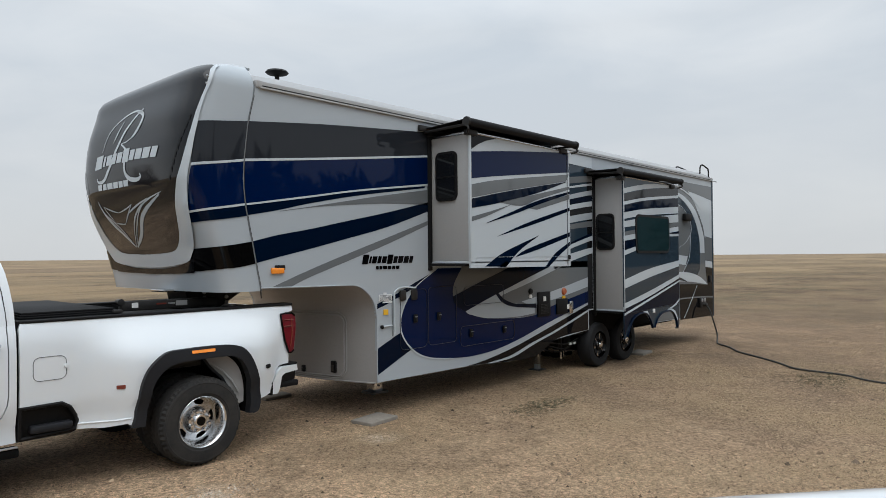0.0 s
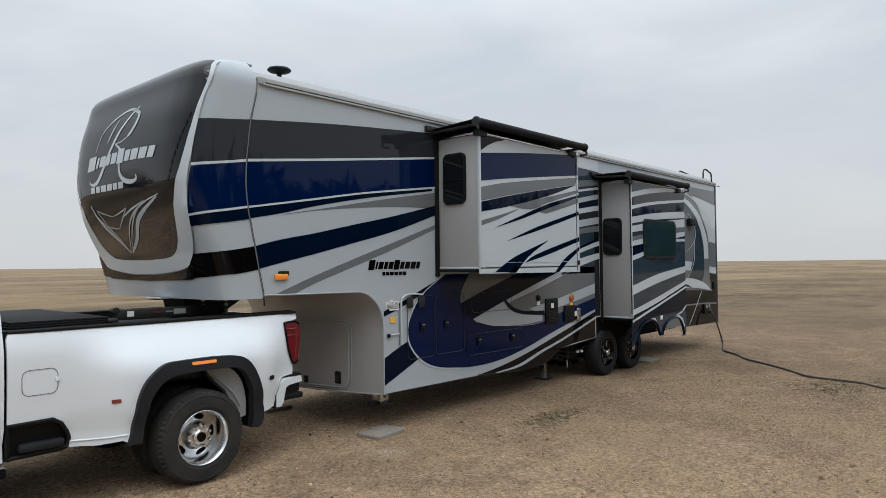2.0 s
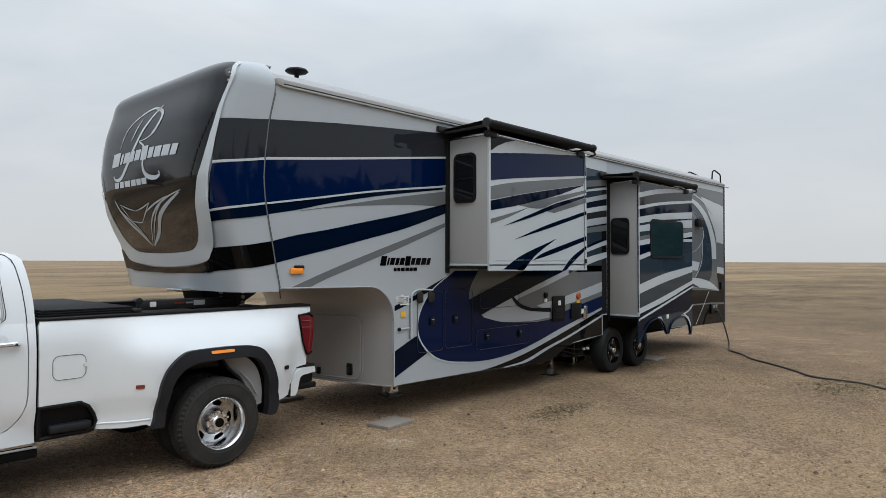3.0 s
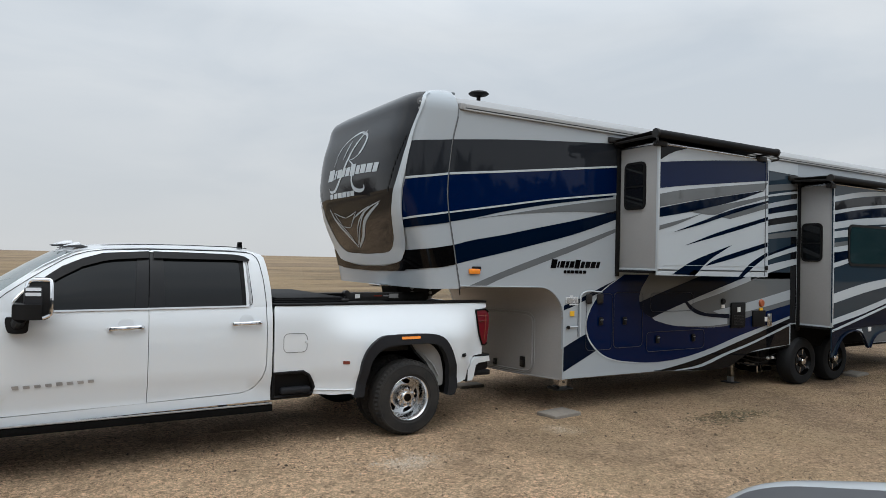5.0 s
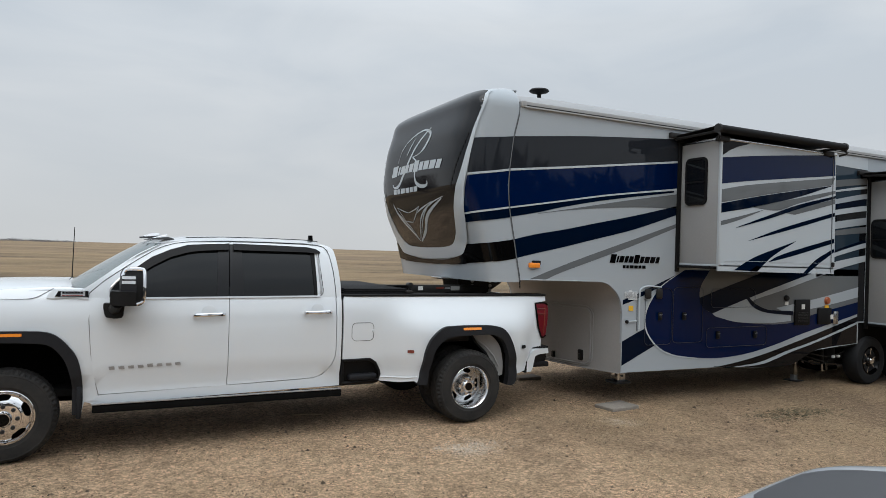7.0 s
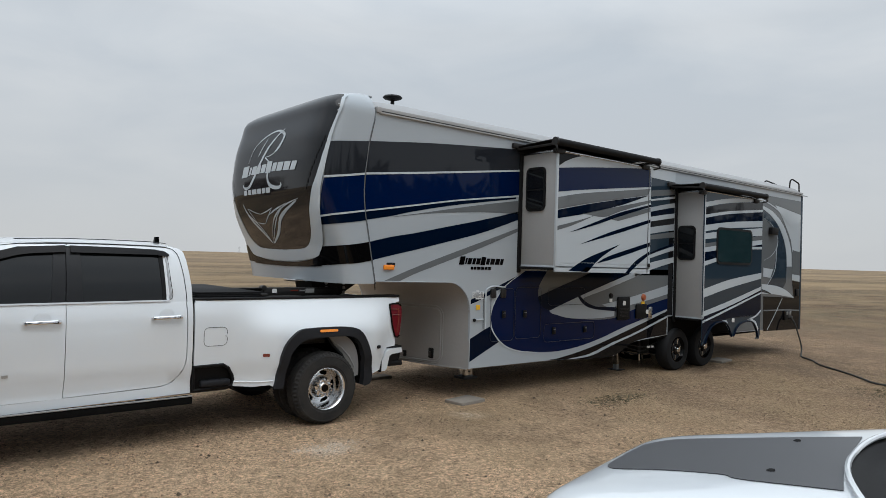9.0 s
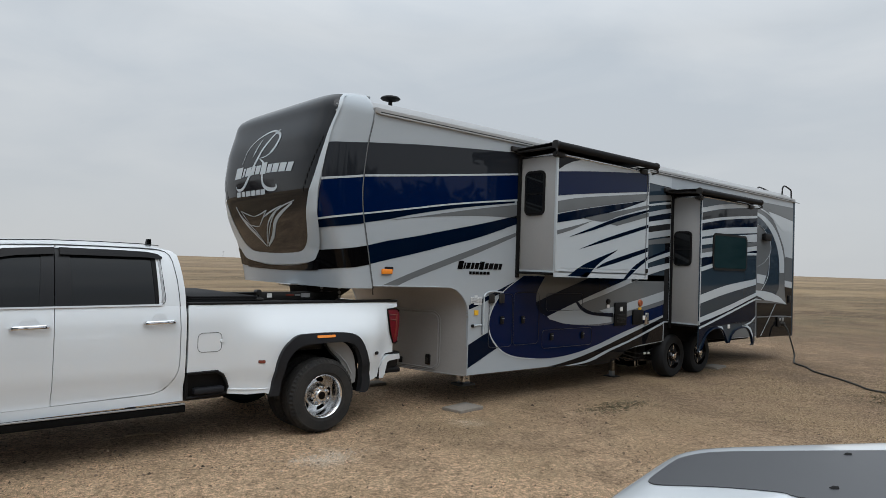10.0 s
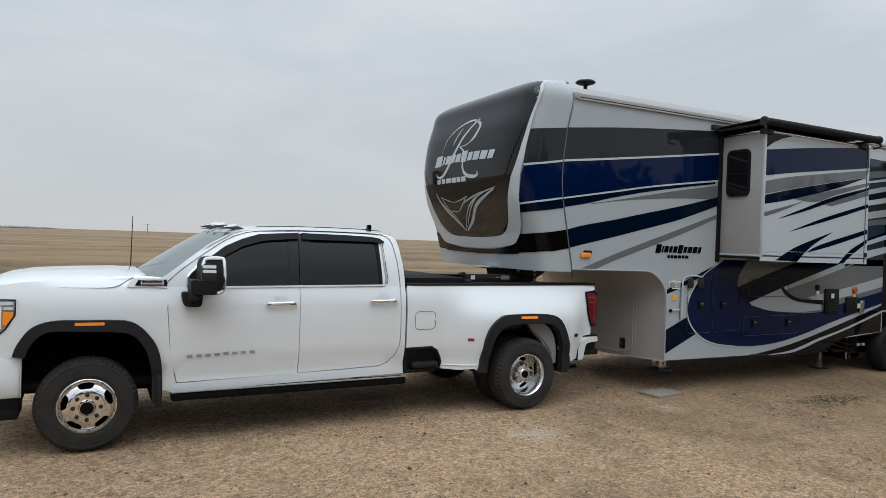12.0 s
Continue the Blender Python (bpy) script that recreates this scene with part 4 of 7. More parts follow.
part("label_sheet", box(1.43, 1.48, -0.011, -0.005, 1.462, 1.482), "paper", doc)
part("label_sheet", box(1.425, 1.566, -0.010, -0.004, 1.362, 1.380), "paper", doc)
part("sticker", box(1.436, 1.505, -0.012, -0.004, 1.226, 1.288), "yellow", doc)
for k, z in enumerate((1.395, 1.408, 1.421, 1.434, 1.447)):
    part("print_line", box(1.378, 1.47 + 0.02 * (k % 3), -0.0125, -0.009, z, z + 0.005), "grey", doc)
    part("print_line", box(1.51, 1.55, -0.0125, -0.009, z, z + 0.005), "grey", doc)
service = part("service_frame", tube([(x, -0.012, z) for x, z in glide([(1.605, 0.97), (1.603, 1.20), (1.602, 1.42), (1.615, 1.485), (1.68, 1.522), (1.78, 1.532), (1.96, 1.518)], 4)], 0.011, 8), "light", rv, "raised silver frame round the front hatch")
part("frame_edge", tube([(x, -0.008, z) for x, z in ((1.572, 0.97), (1.570, 1.42))], 0.005, 6), "grey", service)
part("service_bar", tube([(1.405, -0.016, 1.092), (1.56, -0.016, 1.097)], 0.009, 8), "light", service)
part("bar_knob", lathe([(0.02, -0.01), (0.022, 0.01), (0.0, 0.02)], (1.405, -0.014, 1.090), "y", 12, sign=-1), "black_plastic", service)
for x in (1.676, 1.866):
    part("catch", box(x, x + 0.10, -0.045, -0.012, 1.375, 1.50, 0.018), "dark_steel", rv)
part("rear_bracket", box(9.86, 10.16, -0.10, -0.012, 2.60, 2.75, 0.02), "black_plastic", rv)
outlet = part("power_inlet", box(10.70, 11.02, -0.05, -0.015, 0.74, 0.95, 0.015), "dark_steel", rv)
for x in (10.78, 10.92):
    part("inlet_cover", box(x - 0.04, x + 0.04, -0.06, -0.048, 0.86, 0.93, 0.008), "steel", outlet)
part("tail_lamp", box(11.28, 11.42, -0.03, -0.012, 1.26, 1.42, 0.012), "black_plastic", rv)
for x in (2.9, 4.6, 6.0, 8.6):
    part("frame_rail", box(x, x + 2.9, 0.55, 0.65, 0.48, 0.62), "dark_steel", rv)


# slide-outs
def slide(x0, x1, depth, z0, z1, end_z0, base_mat, face, label):
    y = -depth
    so = part("slide_out", box(x0, x1, y + 0.012, 0.30, end_z0, z1 - 0.01, 0.008), "end_panel", rv, label)
    part("slide_face", panel(face, lambda x, z: (x, y, z), 0, (0, 0.02, 0)), base_mat, so, "glossy painted slide-out face")
    part("corner_trim", box(x0 - 0.012, x0 + 0.015, y - 0.006, y + 0.03, end_z0, z1, 0.004), "light", so)
    part("top_flange", box(x0 - 0.01, x1 + 0.01, y - 0.01, 0.02, z1 - 0.035, z1, 0.006), "aluminium", so)
    part("bottom_flange", box(x0 - 0.012, x1, y, 0.02, end_z0 - 0.012, end_z0 + 0.012, 0.004), "light", so)
    part("seal_frame", box(x0 - 0.060, x0 - 0.004, -0.030, 0.02, end_z0 - 0.10, z1 + 0.05, 0.010), "black_plastic", so, "black rubber seal frame")
    part("seal_frame", box(x1 + 0.004, x1 + 0.075, -0.055, 0.02, end_z0 - 0.02, z1 + 0.05, 0.012), "black_plastic", so)
    part("seal_frame", box(x0 - 0.075, x1 + 0.075, -0.05, 0.02, z1, z1 + 0.06, 0.012), "black_plastic", so)
    part("bottom_seal", box(x0 - 0.05, x1 - 0.15, y + 0.06, 0.02, end_z0 - 0.045, end_z0 - 0.012, 0.006), "black_plastic", so)
    return so


def end_window(so, x, y0, y1, z0, z1):
    w = part("window_frame", panel(rounded(y0, y1, z0, z1, 0.075), lambda y, z: (x - 0.022, y, z), 0, (0.02, 0, 0)), "black_plastic", so, "black rounded window frame")
    part("window_glass", panel(rounded(y0 + 0.03, y1 - 0.03, z0 + 0.03, z1 - 0.03, 0.05), lambda y, z: (x - 0.025, y, z), 0, (0.002, 0, 0)), "glass", so, "dark tinted pane")
    part("window_bar", box(x - 0.031, x - 0.024, y0 + 0.03, y1 - 0.03, z0 + 0.28, z0 + 0.30), "black_plastic", so)


def awning(x0, x1, y, z, wall_z):
    """A rolled cover over a slide-out: tube, arms, and the taut cloth back to the wall."""
    aw = part("slide_awning", tube([(x0, y, z), (x1, y, z)], 0.048, 16), "fabric", rv, "black rolled awning over the slide-out")
    bm = bmesh.new()
    top = [bm.verts.new((x, y + 0.01, z + 0.046)) for x in (x0 + 0.03, x1 - 0.03)] + [bm.verts.new((x, -0.01, wall_z)) for x in (x1 - 0.03, x0 + 0.03)]
    low = [bm.verts.new(v.co - Vector((0, 0, 0.006))) for v in top]
    bm.faces.new(top)
    bm.faces.new(low[::-1])
    for k in range(4):
        bm.faces.new((top[k], low[k], low[(k + 1) % 4], top[(k + 1) % 4]))
    part("awning_cloth", bm, "fabric", aw)
    for x, s in ((x0, 1), (x1, -1)):
        part("end_cap", lathe([(0.0, -0.02), (0.055, -0.018), (0.058, 0.012), (0.0, 0.016)], (x, y, z), "x", 16), "dark_steel", aw)
        bm = tube([(x + 0.05 * s, -0.02, wall_z - 0.04), (x + 0.05 * s, y + 0.10, z - 0.02), (x + 0.02 * s, y, z - 0.02)], 0.017, 6)
        part("arm", bm, "dark_steel", aw)
        part("bracket", box(min(x + 0.10 * s, x + 0.28 * s), max(x + 0.10 * s, x + 0.28 * s), y + 0.06, y + 0.14, z - 0.13, z - 0.06, 0.015), "dark_steel", aw)
        part("catch_hook", tube(glide([(x, y, z - 0.03), (x - 0.01 * s, y - 0.03, z - 0.09), (x + 0.05 * s, y + 0.04, z - 0.12)], 4), 0.014, 6), "dark_steel", aw)
    part("wall_mount", box(x0 - 0.06, x1 + 0.06, -0.05, 0.0, wall_z - 0.03, wall_z + 0.04, 0.012), "dark_steel", aw)
    return aw


F1, Y1 = (2.24, 4.43, 1.735, 3.34), -0.645
so1 = slide(2.25, 4.43, 0.645, 1.753, 3.378, 1.82, "light", [(2.24, 1.755), (4.45, 1.742), (4.43, 3.352), (2.23, 3.36)], "grey-ended slide-out room with striped front")
end_window(so1, 2.25, -0.445, -0.10, 2.565, 3.165)
film("stripe", [(2.245, 3.339), (2.245, 3.129), (2.4, 3.217), (2.55, 3.275), (2.75, 3.325), (2.95, 3.345)], "brown", so1, Y1, 1)
band([(2.245, 3.112), (3.08, 3.207), (4.4, 3.33)], [(2.245, 2.793), (2.84, 2.873), (4.42, 3.053)], "blue", so1, Y1, 1)
band([(2.245, 2.722), (2.84, 2.826), (4.42, 3.024)], [(2.245, 2.563), (3.03, 2.707), (4.34, 2.917)], "grey", so1, Y1, 1)
band([(2.245, 2.552), (3.03, 2.7), (4.34, 2.912)], [(2.245, 2.44), (2.83, 2.54), (3.66, 2.717), (4.34, 2.906)], "navy", so1, Y1, 1)
band([(2.78, 2.543), (3.66, 2.704), (4.43, 2.853)], [(2.78, 2.539), (3.27, 2.522), (3.66, 2.629), (4.43, 2.813)], "grey", so1, Y1, 1)
band([(2.53, 2.274), (3.03, 2.427), (3.66, 2.614), (4.43, 2.781)], [(2.53, 2.272), (3.07, 2.398), (3.66, 2.559), (4.43, 2.749)], "navy", so1, Y1, 2)
film("stripe", [(3.42, 2.5), (3.61, 2.485), (4.02, 2.578), (4.43, 2.674), (4.43, 2.738), (3.89, 2.622)], "grey", so1, Y1, 1)
band([(2.245, 2.337), (2.65, 2.429), (3.03, 2.522)], [(2.245, 2.282), (2.57, 2.366), (3.03, 2.519)], "grey", so1, Y1, 1)
band([(2.75, 2.117), (3.44, 2.318), (4.43, 2.556)], [(2.75, 2.115), (3.57, 2.297), (4.43, 2.505)], "navy", so1, Y1, 1)
band([(3.12, 1.862), (3.43, 1.975), (4.43, 2.205)], [(3.12, 1.857), (3.65, 1.961), (4.43, 2.144)], "navy", so1, Y1, 1)
band([(2.51, 1.75), (2.9, 1.926), (3.65, 2.143)], [(2.93, 1.743), (3.22, 1.943), (3.65, 2.14)], "navy", so1, Y1, 1)
band([(3.81, 1.729), (4.06, 1.91), (4.43, 2.069)], [(3.9, 1.728), (4.16, 1.879), (4.43, 2.016)], "navy", so1, Y1, 1)
film("stripe", [(2.79, 1.741), (2.92, 1.814), (3.0, 1.789), (2.93, 1.738)], "navy", so1, Y1, 1)
outline_line("lower_seam", [(2.26, Y1 - 0.003, 1.765), (2.36, Y1 - 0.003, 1.88), (4.43, Y1 - 0.003, 1.885)], so1, "light", 0.002)
part("reflector_sensor", box(4.37, 4.43, Y1 - 0.02, Y1, 1.84, 1.90, 0.008), "black_plastic", so1)
part("face_edge", box(4.366, 4.372, Y1 - 0.010, Y1 - 0.002, 1.76, 3.33), "grey", so1)
awning(2.08, 4.45, -0.74, 3.45, 3.46)

FACE2 = [(6.25, 0.52), (6.32, 0.55)] + glide([(6.40, 0.68), (6.52, 0.82), (6.72, 0.895), (6.95, 0.90), (7.10, 0.84), (7.20, 0.72), (7.27, 0.62)], 4) + [(7.34, 0.62)] + glide([(7.42, 0.74), (7.56, 0.83), (7.80, 0.875), (8.0, 0.87), (8.15, 0.80), (8.25, 0.68), (8.29, 0.56)], 4) + [(8.24, 0.53), (8.36, 0.52), (8.41, 0.60), (8.41, 3.19), (6.24, 3.13)]
so2 = slide(6.26, 8.40, 0.54, 0.62, 3.20, 0.98, "slate", FACE2, "grey-ended kitchen slide-out with dark striped front over the wheels")
end_window(so2, 6.26, -0.375, -0.045, 1.98, 2.585)
Y2 = -0.54
part("window_frame", panel(rounded(6.66, 7.98, 1.925, 2.58, 0.11), lambda x, z: (x, Y2 - 0.018, z), 0, (0, 0.018, 0)), "black_plastic", so2, "black rounded window frame")
part("window_glass", panel(rounded(6.70, 7.94, 1.965, 2.54, 0.08), lambda x, z: (x, Y2 - 0.021, z), 0, (0, 0.002, 0)), "teal_glass", so2, "dark teal tinted pane")
band([(6.245, 3.17), (7.09, 3.18), (8.41, 3.194)], [(6.245, 2.983), (7.09, 3.118), (8.41, 3.183)], "slate", so2, Y2, 1)
band([(6.245, 2.983), (7.09, 3.111), (8.41, 3.213)], [(6.245, 2.901), (7.08, 3.03), (8.41, 3.152)], "light", so2, Y2, 1)
band([(6.245, 2.888), (7.08, 3.02), (8.41, 3.145)], [(6.245, 2.771), (7.08, 2.884), (8.41, 3.005)], "charcoal", so2, Y2, 1)
band([(6.245, 2.767), (7.08, 2.881), (8.41, 3.001)], [(6.245, 2.712), (7.08, 2.832), (8.41, 2.956)], "light", so2, Y2, 1)
band([(6.245, 2.705), (7.08, 2.825), (8.41, 2.948)], [(6.245, 2.588), (7.08, 2.686), (8.41, 2.785)], "navy", so2, Y2, 1)
band([(6.245, 2.588), (7.08, 2.686), (8.41, 2.785)], [(6.245, 2.483), (7.07, 2.575), (8.41, 2.665)], "light", so2, Y2, 1)
band([(6.245, 2.444), (7.07, 2.536), (8.41, 2.646)], [(6.245, 2.346), (7.07, 2.415), (8.41, 2.498)], "light", so2, Y2, 1)
band([(6.245, 2.271), (7.07, 2.363), (8.41, 2.502)], [(6.245, 2.203), (7.07, 2.293), (8.41, 2.427)], "grey", so2, Y2, 1)
band([(6.245, 2.203), (7.07, 2.293), (8.41, 2.419)], [(6.245, 2.125), (7.06, 2.189), (8.41, 2.238)], "light", so2, Y2, 1)
band([(6.245, 2.121), (7.06, 2.207), (7.88, 2.276)], [(6.245, 1.968), (7.06, 2.103), (7.88, 2.265)], "navy", so2, Y2, 2)
band([(7.88, 2.28), (8.14, 2.304), (8.41, 2.333)], [(7.88, 2.276), (8.14, 2.278), (8.41, 2.287)], "navy", so2, Y2, 2)
band([(6.245, 1.962), (6.64, 2.031), (7.22, 2.104)], [(6.245, 1.887), (6.64, 1.963), (7.22, 2.087)], "light", so2, Y2, 3)
band([(6.245, 1.487), (7.21, 1.657), (8.41, 1.786)], [(6.245, 1.339), (7.2, 1.507), (8.41, 1.676)], "light", so2, Y2, 1)
band([(6.245, 1.329), (7.2, 1.496), (8.41, 1.664)], [(6.245, 1.11), (7.2, 1.284), (8.41, 1.524)], "slate", so2, Y2, 1)
band([(6.245, 1.1), (7.2, 1.273), (8.41, 1.521)], [(6.245, 1.012), (7.19, 1.179), (8.41, 1.452)], "light", so2, Y2, 1)
band([(6.245, 1.012), (7.19, 1.179), (8.41, 1.452)], [(6.245, 0.572), (6.5, 0.795), (7.19, 0.953), (8.41, 0.984)], "navy", so2, Y2, 1)
band([(6.245, 0.94), (7.19, 1.148), (8.41, 1.415)], [(6.245, 0.904), (7.19, 1.109), (8.41, 1.384)], "light", so2, Y2, 2)
band([(7.89, 0.909), (8.2, 0.979), (8.41, 1.075)], [(7.95, 0.895), (8.24, 0.955), (8.41, 1.041)], "light", so2, Y2, 2)
film("stripe", [(6.92, 0.93), (7.0, 0.90), (7.12, 0.80), (7.22, 0.68), (7.17, 0.82), (7.08, 0.93)], "light", so2, Y2, 2)
film("stripe", [(7.86, 0.91), (8.05, 0.92), (8.22, 0.86), (8.33, 0.72), (8.30, 0.66), (8.20, 0.78), (8.05, 0.87)], "light", so2, Y2, 2)
outline_line("skirt_seam", [(6.27, Y2 - 0.004, 0.93), (8.40, Y2 - 0.004, 0.985)], so2, "black_plastic", 0.003)
part("sensor", box(7.28, 7.36, Y2 - 0.016, Y2, 0.88, 0.95, 0.006), "white_plastic", so2)
part("fender_lip", tube(glide([(6.32, Y2 - 0.012, 0.55), (6.40, Y2 - 0.014, 0.68), (6.52, Y2 - 0.016, 0.82), (6.72, Y2 - 0.016, 0.895), (6.95, Y2 - 0.016, 0.90), (7.10, Y2 - 0.016, 0.84), (7.20, Y2 - 0.014, 0.72), (7.27, Y2 - 0.012, 0.62)], 4), 0.016, 6), "navy", so2)
part("fender_lip", tube(glide([(7.34, Y2 - 0.012, 0.62), (7.42, Y2 - 0.014, 0.74), (7.56, Y2 - 0.016, 0.83), (7.80, Y2 - 0.016, 0.875), (8.0, Y2 - 0.016, 0.87), (8.15, Y2 - 0.014, 0.80), (8.25, Y2 - 0.012, 0.68), (8.29, Y2 - 0.010, 0.56)], 4), 0.016, 6), "navy", so2)
awning(5.98, 8.30, -0.64, 3.24, 3.29)


# trailer wheels, axles, legs
def rv_wheel(x, y, r=0.38, side=-1):
    z = under(x, y) + r
    g = r / 0.375
    w = part("wheel", lathe([(0.215, -0.20), (0.30, -0.215), (0.345 * g, -0.20), (0.368 * g, -0.165), (r, -0.11), (r, -0.06), (0.368 * g, 0.0), (0.345 * g, 0.035), (0.30, 0.05), (0.225, 0.04), (0.215, 0.0)], (x, y, z), "y", 44, sign=side), "dark_rubber", rv, "black trailer tyre on a dark wheel")
    part("rim", lathe([(0.222, -0.02), (0.222, 0.035), (0.205, 0.045), (0.195, 0.015), (0.15, -0.02), (0.10, -0.01), (0.085, 0.02), (0.0, 0.02)], (x, y, z), "y", 36, sign=side), "black_gloss", w, "black painted rim")
    part("hub_cap", lathe([(0.06, 0.015), (0.055, 0.05), (0.04, 0.065), (0.0, 0.068)], (x, y, z), "y", 24, sign=side), "chrome", w, "bright hub cap")
    for k in range(6):
        a = 2 * math.pi * (k + 0.3) / 6
        c, s = math.cos(a), math.sin(a)
        p = [(x + r0 * c - t0 * s, z + r0 * s + t0 * c) for r0, t0 in ((0.10, -0.006), (0.19, -0.016), (0.19, 0.012), (0.10, 0.006))]
        part("spoke_accent", panel(p, lambda u, v: (u, y + side * 0.012, v), 0, (0, -side * 0.02, 0)), "aluminium", w)
    return w


for x in (6.34, 7.27):
    rv_wheel(x, 0.0)
    rv_wheel(x, 2.56, side=1)
    part("axle", tube([(x, 0.2, 0.30), (x, 2.36, 0.30)], 0.05, 10), "dark_steel", rv)
part("suspension_beam", box(6.1, 7.9, 0.50, 0.58, 0.34, 0.46, 0.02), "dark_steel", rv)
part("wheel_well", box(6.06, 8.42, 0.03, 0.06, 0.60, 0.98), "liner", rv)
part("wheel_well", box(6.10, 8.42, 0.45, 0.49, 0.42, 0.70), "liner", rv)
for x, y in ((1.565, 0.30), (1.565, 2.26), (5.44, 0.62), (5.44, 1.94), (8.0, 0.62), (8.0, 1.94)):
    front = x < 2
    leg = part("landing_leg", box(x - 0.042, x + 0.042, y - 0.042, y + 0.042, 0.40 if front else under(x, y) + 0.10, 0.75, 0.006), "aluminium", rv, "galvanised landing leg")
    if front:
        part("leg_tube", box(x - 0.065, x + 0.065, y - 0.065, y + 0.065, 0.30, 0.45, 0.006), "aluminium", leg)
        part("foot_pin", tube([(x, y - 0.08, 0.37), (x, y + 0.08, 0.37)], 0.012, 8), "dark_steel", leg)
        part("foot_plate", box(x - 0.12, x + 0.12, y - 0.11, y + 0.11, 0.272, 0.302, 0.008), "dark_steel", leg)
    else:
        part("leg_tube", box(x - 0.038, x + 0.038, y - 0.038, y + 0.038, under(x, y) + 0.012, under(x, y) + 0.2, 0.004), "steel", leg)
        part("foot_plate", box(x - 0.11, x + 0.11, y - 0.11, y + 0.11, under(x, y), under(x, y) + 0.014, 0.004), "dark_steel", leg)
# dark boxes added for black clutter; they also block light under the floor
part("underbody_filler", box(4.75, 6.0, 0.75, 2.0, 0.30, 0.62, 0.03), "liner", rv)
part("underbody_filler", box(8.2, 10.6, 0.55, 2.0, 0.42, 0.62, 0.03), "liner", rv)
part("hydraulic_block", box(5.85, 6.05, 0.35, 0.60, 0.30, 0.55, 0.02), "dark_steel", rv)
# one more added dark box, filling the view between the axles
part("underbody_filler", box(6.0, 7.9, 1.0, 1.6, 0.22, 0.62, 0.03), "liner", rv)
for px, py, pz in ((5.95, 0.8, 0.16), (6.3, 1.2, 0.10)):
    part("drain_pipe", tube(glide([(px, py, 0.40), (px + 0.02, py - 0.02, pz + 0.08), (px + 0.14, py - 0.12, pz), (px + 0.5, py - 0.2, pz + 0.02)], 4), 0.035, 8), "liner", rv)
for x, y, r in ((5.78, 0.40, 0.028), (5.98, 0.46, 0.028)):
    jack = part("jack_cylinder", tube([(x, y, 0.62), (x + 0.02, y, 0.30)], r, 10), "dark_steel", rv, "black hydraulic cylinder")
    part("jack_rod", tube([(x + 0.02, y, 0.31), (x + 0.028, y, 0.17)], r * 0.55, 8), "chrome", jack)
for z0, z1, y in ((0.47, 0.42, 0.22), (0.40, 0.36, 0.30), (0.52, 0.50, 0.16)):
    part("hydraulic_line", tube(glide([(5.15, y, z0), (5.55, y - 0.02, z1 - 0.04), (5.9, y, z1), (6.15, y + 0.04, z1 + 0.05)], 4), 0.010, 6), "dark_steel", rv)
for x in (5.62, 5.74, 5.98):
    part("pipe_clip", box(x, x + 0.05, 0.10, 0.13, 0.44, 0.475, 0.004), "white_plastic", rv)
for x in (6.34, 7.27):
    part("leaf_spring", tube(glide([(x - 0.42, 0.40, 0.46), (x - 0.2, 0.40, 0.36), (x, 0.40, 0.33), (x + 0.2, 0.40, 0.36), (x + 0.42, 0.40, 0.46)], 4), 0.028, 6), "dark_steel", rv)
part("step_bracket", box(5.95, 6.05, 0.02, 0.12, 0.62, 1.02, 0.01), "black_plastic", rv)

# king-pin box
pin = part("pin_box", panel([(-0.42, 1.58), (0.30, 1.58), (0.22, 1.50), (-0.02, 1.36), (-0.36, 1.36)], lambda x, z: (x, 1.06, z), 0, (0, 0.44, 0)), "dark_steel", rv, "black king-pin box under the nose")
for x in (-0.20, 0.06):
    for z in (1.41, 1.47, 1.53):
        part("bolt", lathe([(0.022, 0.0), (0.022, 0.012), (0.0, 0.014)], (x, 1.06, z), "y", 10, sign=-1), "steel", pin)

part("pin_plate", box(-0.16, -0.08, 1.05, 1.06, 1.40, 1.45), "steel", pin)

# ---- pickup truck: local x ahead from the rear axle, y to its left, z up ----
truck = thing("pickup_truck", "clean white crew-cab dually pickup with chrome wheels, hitched to the camper", "pickup truck", matrix=pose(-0.967, 1.034, 0, 0, 0, 179.84))
SIDE_Z = [(0.40, 0.985), (0.54, 0.985), (0.60, 0.975), (0.72, 1.014), (1.0, 1.022), (1.18, 1.018), (1.30, 1.004), (1.37, 0.985), (1.41, 0.968), (1.45, 0.945), (1.50, 0.90)]
CAB_Z = [(1.38, 0.975), (1.50, 0.955), (1.65, 0.915), (1.78, 0.87), (1.86, 0.835), (1.93, 0.79), (1.96, 0.76)]


def flank(x, z):
    """Half width of the lower body."""
    w = table(SIDE_Z, z)
    w -= 0.025 * ease(4.3, 4.9, x) + 0.17 * ease(4.85, 5.5, x)
    hip = ease(1.02, 0.50, x) * ease(-1.04, -0.64, x)
    w += 0.155 * hip * ease(1.40, 1.02, z) - 0.01 * ease(1.5, 1.2, x)
    return w - 0.02 * ease(-0.96, -1.13, x)


def glasshouse(x, z):
    return table(CAB_Z, z) - 0.05 * ease(2.9, 3.5, x) * ease(1.5, 1.9, z)


def skin(name, outline, mat, lat=flank, proud=0.0, step=0.12, depth=0.03, both=True, label="", parent=None):
    """A body panel on the near flank (and its mirror on the far one)."""
    made = None
    for s in ((1, -1) if both else (1,)):
        bm = panel(outline, lambda x, z: (x, s * (lat(x, z) + proud), z), step, (0, -s * depth, 0))
        ob = part(name, bm, mat, parent or truck, label if s == 1 else "", 0.55)
        made = made or ob
    return made


def arch(points, n=5):
    return glide(points, n)


